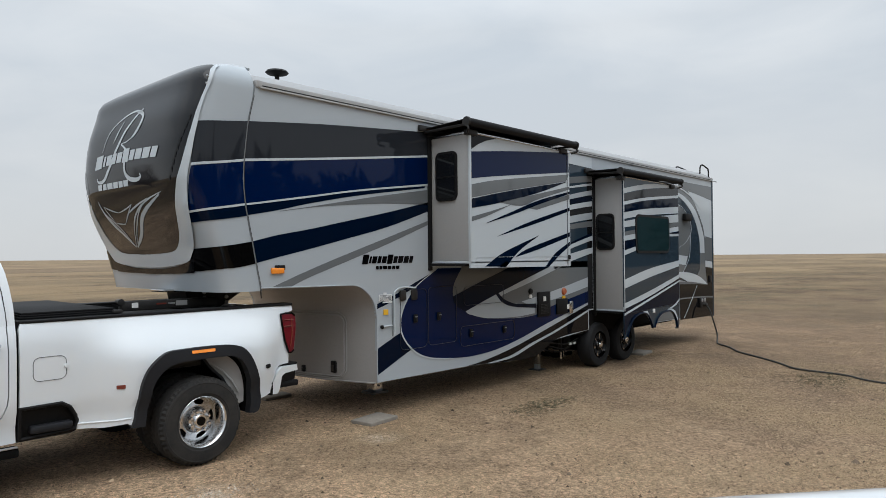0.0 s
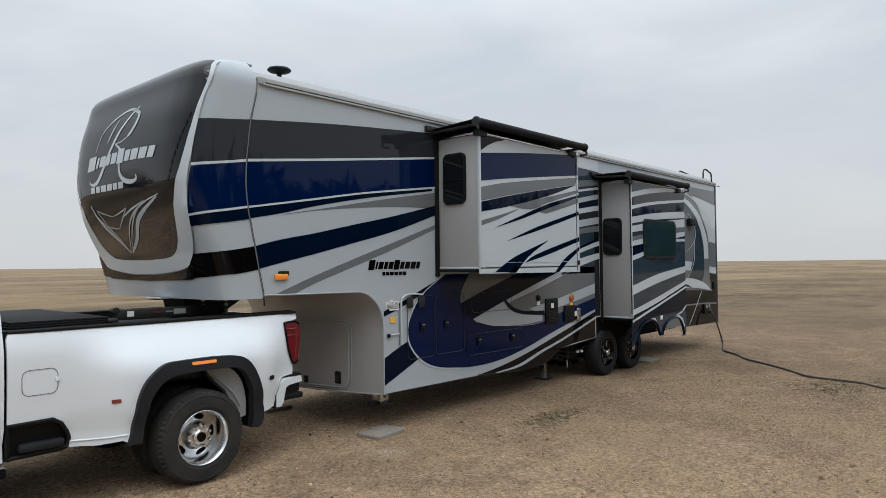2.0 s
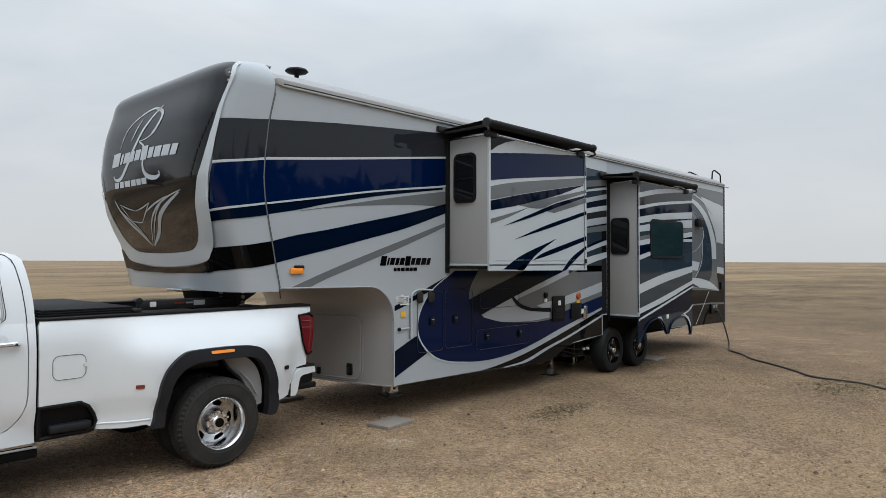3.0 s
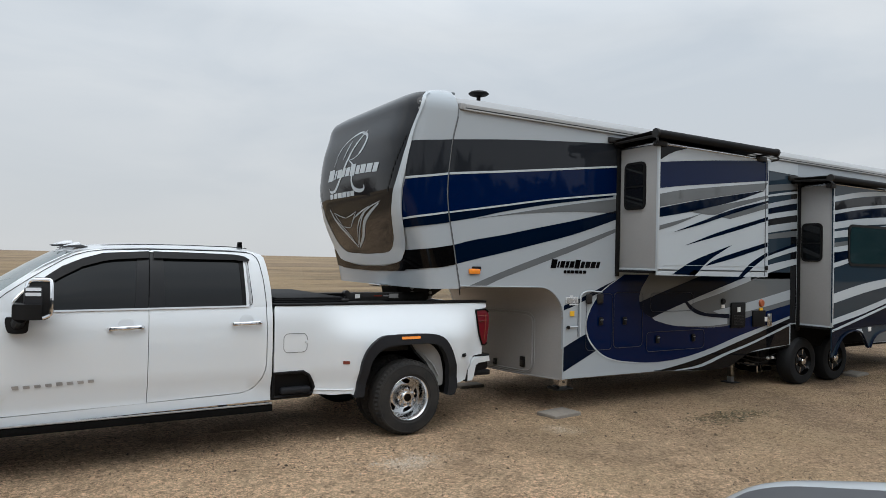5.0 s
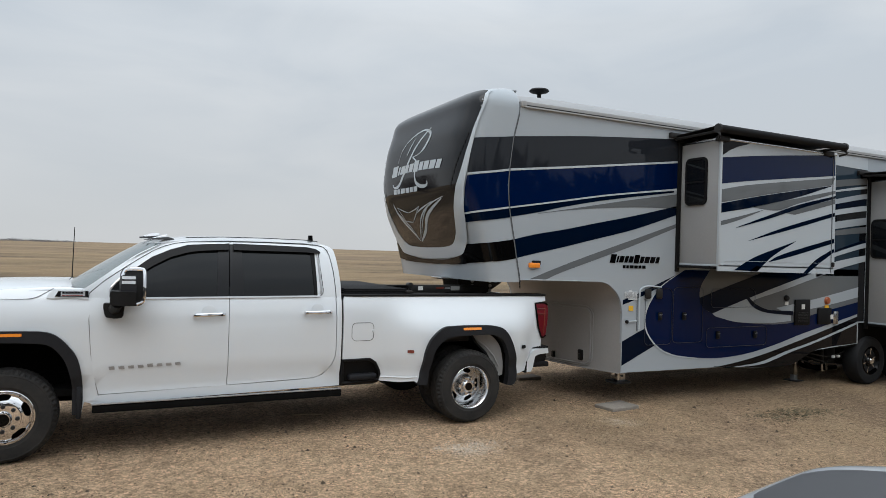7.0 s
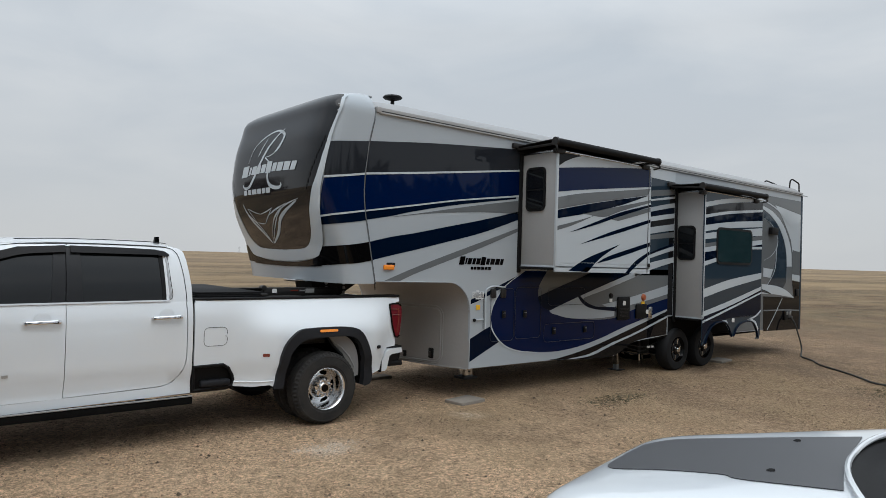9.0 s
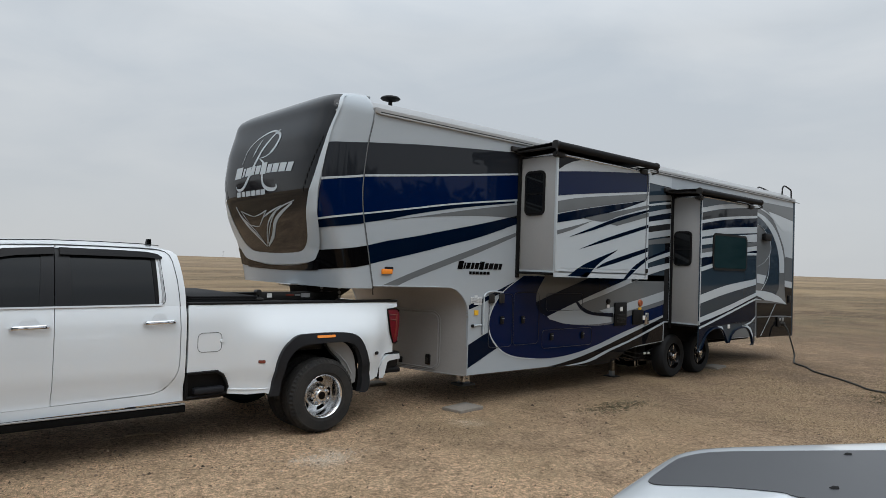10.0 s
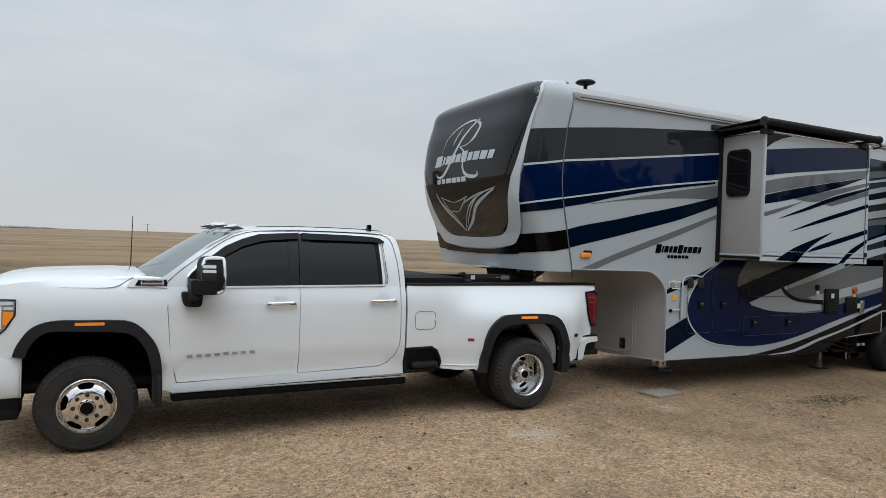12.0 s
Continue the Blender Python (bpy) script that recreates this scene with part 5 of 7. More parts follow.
F_OUT = arch([(4.928, 0.835), (4.902, 0.917), (4.837, 1.024), (4.772, 1.080), (4.684, 1.112), (4.571, 1.124), (4.411, 1.122), (4.227, 1.119), (4.086, 1.108), (3.991, 1.063), (3.893, 0.958), (3.834, 0.852), (3.802, 0.704), (3.79, 0.491), (3.80, 0.377)])
F_IN = arch([(4.84, 0.82), (4.805, 0.914), (4.748, 0.988), (4.682, 1.026), (4.592, 1.035), (4.409, 1.027), (4.178, 1.016), (4.06, 0.993), (3.979, 0.919), (3.92, 0.814), (3.88, 0.652), (3.873, 0.495), (3.871, 0.375)])
R_OUT = arch([(0.605, 0.46), (0.580, 0.55), (0.562, 0.68), (0.535, 0.83), (0.468, 0.965), (0.335, 1.070), (0.17, 1.090), (-0.17, 1.091), (-0.375, 1.068), (-0.485, 0.99), (-0.568, 0.84), (-0.62, 0.65), (-0.632, 0.50), (-0.605, 0.41), (-0.56, 0.39)])
R_IN = arch([(0.505, 0.46), (0.48, 0.62), (0.448, 0.78), (0.39, 0.88), (0.30, 0.95), (0.17, 0.978), (-0.165, 0.984), (-0.34, 0.968), (-0.44, 0.885), (-0.505, 0.72), (-0.522, 0.55), (-0.51, 0.43), (-0.50, 0.40)])

# front fender, doors, bed side
skin("front_fender", [(3.78, 1.475), (3.74, 1.40), (3.765, 1.21), (3.74, 0.90), (3.69, 0.60), (3.66, 0.47), (3.78, 0.47)] + F_OUT[::-1] + [(4.93, 0.82), (5.02, 0.83), (5.245, 0.83), (5.245, 0.905), (5.15, 0.955), (5.05, 0.982), (4.98, 1.05), (4.914, 1.165), (4.912, 1.29), (5.22, 1.297), (5.20, 1.34), (5.08, 1.40), (4.9, 1.43), (4.5, 1.465), (4.2, 1.485), (4.0, 1.495)], "white")
front_door = skin("front_door", [(2.565, 0.549), (2.565, 1.395), (3.76, 1.395), (3.758, 1.21), (3.744, 1.0), (3.726, 0.80), (3.694, 0.635), (3.665, 0.533)], "white", label="white front door")
rear_door = skin("rear_door", [(2.5595, 0.552), (2.5595, 1.395), (1.497, 1.395), (1.491, 1.19), (1.491, 0.85)] + glide([(1.500, 0.782), (1.538, 0.694), (1.616, 0.608), (1.72, 0.575), (1.90, 0.568)], 4), "white", label="white rear door")
skin("rocker_panel", [(3.76, 0.47), (3.66, 0.527), (1.90, 0.560), (1.715, 0.567), (1.608, 0.600), (1.530, 0.690), (1.492, 0.780), (1.483, 0.85), (1.483, 1.19), (1.489, 1.41), (1.432, 1.41), (1.432, 0.478), (3.70, 0.445)], "white")
skin("bed_side", [(1.395, 1.405), (1.412, 1.36), (1.412, 0.744), (1.11, 0.744), (1.05, 0.70), (1.00, 0.62), (0.983, 0.55), (0.985, 0.50), (0.80, 0.482), (0.63, 0.495)] + R_OUT[1:-2] + [(-0.64, 0.505), (-0.80, 0.535), (-0.845, 0.62), (-0.875, 0.745), (-0.93, 0.79), (-1.08, 0.80), (-1.08, 0.895), (-1.022, 1.03), (-0.992, 1.21), (-0.982, 1.325), (-1.10, 1.332), (-1.15, 1.345), (-1.155, 1.392), (-1.10, 1.412), (0.3, 1.412)], "white", step=0.09, label="white bed side flared over the dual wheels")
for side in (1, -1):
    part("body_lip", tube([(x, side * (flank(x, z) + 0.001), z) for x, z in ((0.985, 0.543), (0.90, 0.538), (0.80, 0.534), (0.70, 0.533), (0.60, 0.538))], 0.008, 8), "white", truck)
skin("door_gap_liner", [(1.44, 0.50), (3.80, 0.50), (3.80, 1.38), (1.44, 1.38)], "end_panel", lambda x, z: flank(x, z) - 0.035, depth=0.005, step=0.3)
skin("flare", F_OUT + F_IN[::-1], "flare", proud=0.045, depth=0.09, label="dark grey wheel-arch flare", step=0.1)
skin("flare", R_OUT + R_IN[::-1], "flare", proud=0.045, depth=0.09, step=0.1)


def tunnel(name, line, y0, y1, mat):
    for s in (1, -1):
        bm = bmesh.new()
        a, b = [bm.verts.new((x, s * y0, z)) for x, z in line], [bm.verts.new((x, s * y1, z)) for x, z in line]
        for k in range(len(line) - 1):
            bm.faces.new((a[k], a[k + 1], b[k + 1], b[k]))
        bm.faces.new(b)
        part(name, bm, mat, truck, "", 1.0)


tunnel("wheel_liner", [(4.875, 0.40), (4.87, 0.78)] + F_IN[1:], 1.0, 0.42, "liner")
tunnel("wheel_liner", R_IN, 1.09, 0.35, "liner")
for s in (1, -1):
    house = part("inner_flap", panel(glide([(-0.13, 0.972), (-0.33, 0.965), (-0.45, 0.84), (-0.50, 0.66), (-0.50, 0.50)], 4) + [(-0.40, 0.47), (-0.37, 0.60), (-0.30, 0.75), (-0.20, 0.86)], lambda x, z: (x, s * (0.93 + 0.14 * ease(-0.1, -0.48, x)), z), 0.08, (0, -s * 0.02, 0)), "end_panel", truck, "pale inner wheelhouse sheet")
    part("flap_rib", tube([(x, s * (0.945 + 0.14 * ease(-0.1, -0.48, x)), z) for x, z in ((-0.20, 0.90), (-0.30, 0.82), (-0.38, 0.72), (-0.44, 0.60))], 0.012, 6), "end_panel", house)
    part("flap_edge", tube([(x, s * (0.945 + 0.14 * ease(-0.1, -0.48, x)), z) for x, z in ((-0.14, 0.96), (-0.20, 0.86), (-0.30, 0.75), (-0.37, 0.60), (-0.40, 0.48))], 0.014, 6), "flare", house)
    part("arch_rail", box(-0.15, 0.42, s * 0.86, s * 0.90, 0.88, 0.955, 0.012), "dark_steel", truck)
    part("side_lamp", panel(rounded(4.26, 4.485, 1.078, 1.104, 0.01), lambda x, z: (x, s * (flank(x, z) + 0.049), z), 0, (0, -s * 0.01, 0)), "amber", truck, "amber flare lamp")
    part("side_lamp", panel(rounded(-0.13, 0.095, 1.043, 1.070, 0.01), lambda x, z: (x, s * (flank(x, z) + 0.049), z), 0, (0, -s * 0.01, 0)), "amber", truck)
    part("side_marker", panel(rounded(0.655, 0.718, 0.803, 0.835, 0.006), lambda x, z: (x, s * (flank(x, z) + 0.008), z), 0, (0, -s * 0.01, 0)), "dark_red", truck)
    part("side_marker", panel(rounded(-0.772, -0.706, 0.803, 0.841, 0.014), lambda x, z: (x, s * (flank(x, z) + 0.012), z), 0, (0, -s * 0.012, 0)), "black_plastic", truck)
    step = part("bed_step", panel([(1.415, 0.75), (1.12, 0.75), (1.04, 0.705), (0.985, 0.61), (0.97, 0.55), (0.99, 0.50), (1.41, 0.485)], lambda x, z: (x, s * (flank(x, z) - 0.05), z), 0, (0, -s * 0.02, 0)), "black_plastic", truck, "black step recess ahead of the rear wheel")
    part("step_frame", tube([(x, s * (flank(x, z) + 0.002), z) for x, z in ((1.405, 0.495), (1.41, 0.738), (1.11, 0.738), (1.05, 0.70), (1.0, 0.62), (0.985, 0.57), (1.005, 0.51), (1.405, 0.495))], 0.017, 6), "black_plastic", step)
    part("step_tread", box(1.03, 1.34, s * 0.95, s * 1.03, 0.525, 0.59, 0.02), "flare", step)
    tail = part("tail_lamp", panel([(-0.978, 1.314), (-1.05, 1.322), (-1.13, 1.318), (-1.175, 1.29), (-1.185, 1.25), (-1.178, 1.12), (-1.146, 0.925), (-1.11, 0.905), (-1.073, 0.908), (-1.018, 1.04), (-0.986, 1.21)], lambda x, z: (x, s * (flank(x, z) + 0.012 - 0.02 * ease(-1.09, -1.19, x)), z), 0.03, (0, -s * 0.06, 0)), "red", truck, "tall red tail lamp")
    part("lamp_bezel", tube([(x, s * (flank(x, z) + 0.012 - 0.02 * ease(-1.09, -1.19, x)), z) for x, z in ((-1.146, 0.925), (-1.11, 0.905), (-1.073, 0.908), (-1.018, 1.04), (-0.986, 1.21), (-0.978, 1.314), (-1.05, 1.322), (-1.13, 1.318), (-1.175, 1.29))], 0.011, 6), "black_gloss", tail)
    part("lamp_rib", tube([(x, s * (flank(x, z) + 0.016 - 0.02 * ease(-1.09, -1.19, x)), z) for x, z in ((-1.125, 1.27), (-1.12, 1.10), (-1.095, 0.96))], 0.008, 6), "dark_red", tail)
    for lz in (1.255, 1.19):
        part("lamp_rib", tube([(x, s * (flank(x, lz) + 0.016 - 0.02 * ease(-1.09, -1.19, x)), lz + 0.04 * (x + 1.0)) for x in (-1.0, -1.08, -1.15)], 0.006, 6), "dark_red", tail)
    def rear_corner(x, z, s=s):
        return (x, s * (flank(-0.862, z) + 0.014 + (1.0 - flank(-0.862, z) - 0.014) * ease(-0.92, -1.185, x)), z)
    part("bumper_corner", panel([(-0.848, 0.51), (-0.848, 0.62), (-0.882, 0.725), (-0.905, 0.755), (-0.945, 0.772), (-1.18, 0.772), (-1.192, 0.712), (-0.985, 0.708), (-0.950, 0.685), (-0.930, 0.545), (-0.905, 0.508)], rear_corner, 0, (0, -s * 0.35, 0)), "white", truck, "white bumper corner")
    part("bumper_pocket", panel([(-0.932, 0.55), (-0.950, 0.685), (-0.985, 0.708), (-1.185, 0.712), (-1.175, 0.62), (-1.05, 0.58)], lambda x, z: (x, rear_corner(x, z)[1] - s * 0.035, z), 0, (0, -s * 0.3, 0)), "black_plastic", truck, "black corner step of the bumper")
    part("bumper_top_pad", box(-1.19, -0.925, s * 0.70, s * 1.0, 0.772, 0.797, 0.010), "black_plastic", truck)
    part("bumper_step_tread", box(-1.20, -0.945, s * 0.62, s * 1.01, 0.548, 0.61, 0.018), "black_plastic", truck)
    # black strip put in for the dark gap between bed and bumper
    part("bumper_gap_strip", panel([(-0.825, 0.500), (-0.822, 0.63), (-0.847, 0.64), (-0.850, 0.500)], lambda x, z: (x, s * (flank(-0.862, z) + 0.012), z), 0, (0, -s * 0.3, 0)), "black_plastic", truck)

# windows: glass, pillars, roof edge, visors
skin("door_glass", [(3.58, 1.385), (3.585, 1.475), (3.545, 1.525), (3.36, 1.675), (3.24, 1.765), (3.09, 1.835), (2.93, 1.88), (2.64, 1.905), (2.66, 1.385)], "glass", glasshouse, -0.012, 0.1, 0.005, label="dark tinted side window")
skin("door_glass", [(2.44, 1.385), (2.44, 1.905), (1.72, 1.885), (1.69, 1.44), (1.69, 1.385)], "glass", glasshouse, -0.012, 0.1, 0.005)
skin("window_pillar", [(2.678, 1.39), (2.655, 1.90), (2.556, 1.905), (2.566, 1.39)], "pillar", glasshouse, -0.004, 0.12, 0.01, label="black pillar between the windows")
skin("window_pillar", [(2.559, 1.39), (2.549, 1.905), (2.435, 1.90), (2.420, 1.39)], "pillar", glasshouse, -0.004, 0.12, 0.01)
skin("window_seal", [(1.74, 1.86), (1.715, 1.41), (1.684, 1.41), (1.700, 1.86)], "black_plastic", glasshouse, -0.004, 0.12, 0.01)
skin("belt_moulding", [(3.60, 1.385), (3.60, 1.400), (1.66, 1.416), (1.66, 1.400)], "chrome", glasshouse, 0.016, 0.3, 0.02, label="thin chrome belt line")
CAB_OUT = [(3.80, 1.39), (3.82, 1.47), (3.705, 1.555), (3.57, 1.66), (3.40, 1.785), (3.24, 1.875), (3.17, 1.905), (3.05, 1.925), (2.9, 1.940), (2.6, 1.950), (2.2, 1.952), (1.8, 1.948), (1.62, 1.94), (1.53, 1.918), (1.490, 1.885), (1.470, 1.80), (1.452, 1.68), (1.438, 1.55), (1.432, 1.39)]
CAB_HOLE = [(1.684, 1.41), (1.684, 1.46), (1.700, 1.85), (1.74, 1.885), (1.80, 1.90), (2.55, 1.915), (2.93, 1.89), (3.10, 1.84), (3.25, 1.77), (3.37, 1.675), (3.49, 1.585), (3.555, 1.525), (3.592, 1.475), (3.588, 1.40)]
skin("cab_side_frame", CAB_OUT + [(1.684, 1.39)] + CAB_HOLE + [(3.62, 1.39)], "white", glasshouse, 0.0, 0.1, 0.05, label="white pillars and roof edge")
skin("vent_visor", [(3.44, 1.625), (3.382, 1.68), (3.257, 1.774), (3.097, 1.848), (2.933, 1.898), (2.556, 1.922), (2.556, 1.862), (2.835, 1.842), (2.935, 1.825), (3.098, 1.775), (3.25, 1.69), (3.36, 1.615)], "visor", glasshouse, 0.022, 0.1, 0.02, label="black smoked vent visor")
skin("vent_visor", [(2.515, 1.922), (2.03, 1.915), (1.773, 1.907), (1.68, 1.89), (1.640, 1.86), (1.642, 1.844), (1.70, 1.845), (1.784, 1.854), (2.515, 1.859)], "visor", glasshouse, 0.022, 0.1, 0.02)
skin("sail_panel", [(3.585, 1.395), (3.588, 1.475), (3.545, 1.53), (3.46, 1.595), (3.46, 1.395)], "black_plastic", glasshouse, -0.006, 0.2, 0.01)
for side in (1, -1):
    for name, line, r, mat in (
        ("door_seam", [(3.772, 1.40), (3.765, 1.44), (3.654, 1.546), (3.50, 1.66), (3.362, 1.756), (3.24, 1.835), (3.15, 1.878), (3.05, 1.908), (2.932, 1.926), (2.54, 1.940), (2.2, 1.942), (1.834, 1.938), (1.66, 1.930), (1.60, 1.915), (1.562, 1.88), (1.542, 1.83), (1.524, 1.74), (1.509, 1.652), (1.495, 1.50), (1.488, 1.39)], 0.0032, "flare"),
        ("door_seam", [(2.545, 1.925), (2.542, 1.940)], 0.004, "flare"),
        ("window_frame_line", [(1.66, 1.862), (1.655, 1.838), (1.638, 1.60), (1.624, 1.47), (1.632, 1.43), (1.66, 1.408)], 0.0032, "flare"),
        ("window_chrome", [(1.672, 1.85), (1.656, 1.60), (1.645, 1.47), (1.655, 1.43)], 0.010, "steel"),
        ("window_chrome", [(3.45, 1.393), (3.585, 1.390), (3.604, 1.41), (3.606, 1.470), (3.597, 1.49), (3.565, 1.530), (3.50, 1.592), (3.42, 1.652)], 0.007, "chrome")):
        part(name, tube([(x, side * (glasshouse(x, z) + 0.002), z) for x, z in line], r, 6), mat, truck)


def loft(sections, bm=None, closed=False):
    bm = bm or bmesh.new()
    rows = [[bm.verts.new(p) for p in sec] for sec in sections]
    for a, b in zip(rows, rows[1:]):
        for k in range(len(a) - (0 if closed else 1)):
            bm.faces.new((a[k], a[(k + 1) % len(a)], b[(k + 1) % len(a)], b[k]))
    return bm


def across(x, half, edge_z, crown, n=16, power=2.2):
    return [(x, half * v, edge_z + crown * (1 - abs(v) ** power)) for v in (1 - 2 * k / n for k in range(n + 1))]


ROOF = [(2.95, 0.785, 1.935, 0.050), (2.6, 0.785, 1.948, 0.050), (2.2, 0.785, 1.950, 0.052), (1.80, 0.785, 1.946, 0.050), (1.62, 0.785, 1.936, 0.045), (1.52, 0.785, 1.912, 0.045), (1.478, 0.79, 1.868, 0.05)]


def bowed(x, bow, half, z, crown, n=16):
    """A cross line of the cab that bows ahead and up towards its middle."""
    return [(x + bow * (1 - v * v), half * v, z + crown * (1 - v * v)) for v in (1 - 2 * k / n for k in range(n + 1))]


part("roof", loft([bowed(3.165, 0.16, 0.80, 1.903, 0.006), bowed(3.09, 0.13, 0.79, 1.922, 0.028)] + [across(x, h, z, c, 16, 3) for x, h, z, c in ROOF]), "white", truck, "white cab roof", 0.9)
part("roof_rail_seam", tube([(x, 0.735, z) for x, z in ((2.95, 1.967), (2.6, 1.984), (2.2, 1.987), (1.80, 1.982), (1.64, 1.970))], 0.004, 5), "flare", truck)
part("windshield", loft([bowed(*row) for row in ((3.17, 0.16, 0.80, 1.902, 0.006), (3.38, 0.15, 0.845, 1.785, 0.006), (3.57, 0.165, 0.885, 1.655, 0.003), (3.71, 0.18, 0.915, 1.552, 0.0), (3.84, 0.19, 0.93, 1.455, -0.004), (3.90, 0.19, 0.935, 1.40, -0.006))]), "windshield", truck, "pale reflective windshield", 0.9)
part("rear_window", loft([[(x, h * v, z) for v in (1, 0.5, 0, -0.5, -1)] for x, h, z in ((1.485, 0.79, 1.88), (1.450, 0.84, 1.62), (1.434, 0.88, 1.39))]), "glass", truck)
part("cab_back", box(1.434, 1.475, -0.96, 0.96, 0.55, 1.42), "white", truck)
HOOD = [(5.36, 0.70, 1.20, 0.06), (5.30, 0.80, 1.26, 0.08), (5.20, 0.86, 1.315, 0.10), (5.05, 0.885, 1.375, 0.10), (4.85, 0.90, 1.41, 0.095), (4.5, 0.92, 1.445, 0.075), (4.2, 0.935, 1.465, 0.06), (3.98, 0.94, 1.472, 0.045), (3.90, 0.93, 1.45, 0.03)]
part("hood", loft([across(x, h, z, c, 24, 3) for x, h, z, c in HOOD]), "white", truck, "white sculpted hood", 0.9)
for side in (1, -1):
    part("hood_seam", tube([(x, side * (flank(x, z) + 0.001), z) for x, z in glide([(4.62, 1.395), (4.45, 1.390), (4.27, 1.389), (4.18, 1.400), (4.11, 1.438), (4.045, 1.480)], 5)], lambda t: 0.0006 + 0.002 * min(1.0, 2 * t), 5), "flare", truck)
part("cowl", box(3.86, 4.10, -0.84, 0.84, 1.38, 1.478, 0.02), "black_plastic", truck)
for y in (0.55, -0.1):
    part("wiper", tube([(4.17, y, 1.482), (4.11, y - 0.25, 1.496), (4.06, y - 0.5, 1.50)], 0.012, 6), "black_plastic", truck)
part("radio_antenna", tube([(3.99, -0.80, 1.44), (3.988, -0.803, 1.52), (3.978, -0.825, 2.055)], lambda t: 0.008 - 0.004 * t, 6), "black_plastic", truck, "thin black whip antenna")
part("roof_fin", panel([(1.575, 1.87), (1.645, 1.90), (1.625, 2.04), (1.59, 2.04)], lambda x, z: (x, 0.30, z), 0, (0, 0.05, 0)), "black_plastic", truck)
for y in (-0.60, -0.30, 0.0, 0.30, 0.60):
    x, z = 3.15 + 0.13 * (1 - (y / 0.8) ** 2), 1.938 + 0.035 * (1 - (y / 0.8) ** 2)
    lamp = part("roof_lamp", loft([[(x + dx, y + 0.034 * w * c, z - 0.012 + h * (1 - c * c) ** 0.7) for c in (-1, -0.7, -0.35, 0, 0.35, 0.7, 1)] for dx, w, h in ((0.05, 0.15, 0.008), (0.02, 0.5, 0.020), (-0.04, 0.75, 0.042), (-0.09, 0.7, 0.052), (-0.105, 0.6, 0.03), (-0.11, 0.6, 0.0))]), "lamp_clear", truck, "clear cab roof lamp with a dark base")
    part("lamp_base", loft([[(x + dx, y + 0.055 * w * c, z - 0.014 + h * (1 - abs(c) ** 3)) for c in (-1, -0.6, 0, 0.6, 1)] for dx, w, h in ((0.07, 0.2, 0.006), (0.0, 0.95, 0.022), (-0.10, 1.1, 0.032), (-0.16, 0.8, 0.012))]), "black_gloss", lamp)

# badges as plain blocks
part("badge_bar", block_row(3.588, 2.956, 0.755, 0.781, 8, 0.006, lambda x, z: (x, flank(x, z) + 0.012, z + 0.021 * (3.588 - x) / 0.632), 0.6), "steel", front_door, "chrome badge bar")


def on_fender(x, z, proud):
    return (x, flank(x, z) + proud + 0.42 * max(0, z - 1.40), z)


part("badge_surround", panel(glide([(4.095, 1.402), (4.06, 1.462), (4.02, 1.474)], 3) + [(3.772, 1.472), (3.772, 1.386), (3.84, 1.392), (3.88, 1.402), (4.06, 1.394)], lambda x, z: on_fender(x, z, 0.010), 0, (0, -0.03, 0)), "white", truck, "raised white badge surround")
badge = part("fender_badge", panel([(4.032, 1.410), (4.005, 1.458), (3.772, 1.462), (3.772, 1.406)], lambda x, z: on_fender(x, z, 0.016), 0, (0, -0.03, 0)), "black_gloss", truck, "black fender vent badge")
part("badge_plate", panel(rounded(3.797, 3.985, 1.413, 1.457, 0.006), lambda x, z: (x, flank(x, z) + 0.022 + 0.42 * max(0, z - 1.40), z), 0, (0, -0.004, 0)), "steel", badge)
part("badge_bar", block_row(3.975, 3.81, 1.437, 1.453, 7, 0.0, lambda x, z: (x, flank(x, z) + 0.027 + 0.42 * max(0, z - 1.40), z), 0.85), "black_gloss", badge)
part("badge_bar", block_row(3.975, 3.81, 1.418, 1.425, 6, 0.0, lambda x, z: (x, flank(x, z) + 0.027 + 0.42 * max(0, z - 1.40), z), 0.9), "dark_red", badge)
for door, x0, x1, z in ((front_door, 2.615, 2.88, 1.238), (rear_door, 1.556, 1.82, 1.247)):
    y = flank(2.5, z)
    part("handle_cup", lathe([(0.07, 0.001), (0.06, 0.004), (0.0, 0.004)], ((x0 + x1) / 2, y, z + 0.02), "y", 20), "white", door)
    part("door_handle", tube(glide([(x0, y + 0.006, z), (x0 + 0.02, y + 0.038, z + 0.003), (x1 - 0.02, y + 0.04, z - 0.003), (x1, y + 0.006, z - 0.004)], 4), 0.017, 8), "chrome", door, "chrome door handle")
    part("lock_cover", box(x0 + 0.012, x0 + 0.075, y + 0.050, y + 0.0545, z - 0.009, z + 0.010, 0.004), "black_gloss", door)
part("fuel_door", tube([(x, flank(x, z) + 0.001, z) for x, z in rounded(1.075, 1.318, 0.938, 1.127, 0.05) + rounded(1.075, 1.318, 0.938, 1.127, 0.05)[:1]], 0.003, 5), "grey", truck)
part("fuel_door_catch", lathe([(0.018, 0.0), (0.015, 0.012), (0, 0.013)], (1.078, flank(1.078, 1.03), 1.04), "y", 12), "white", truck)
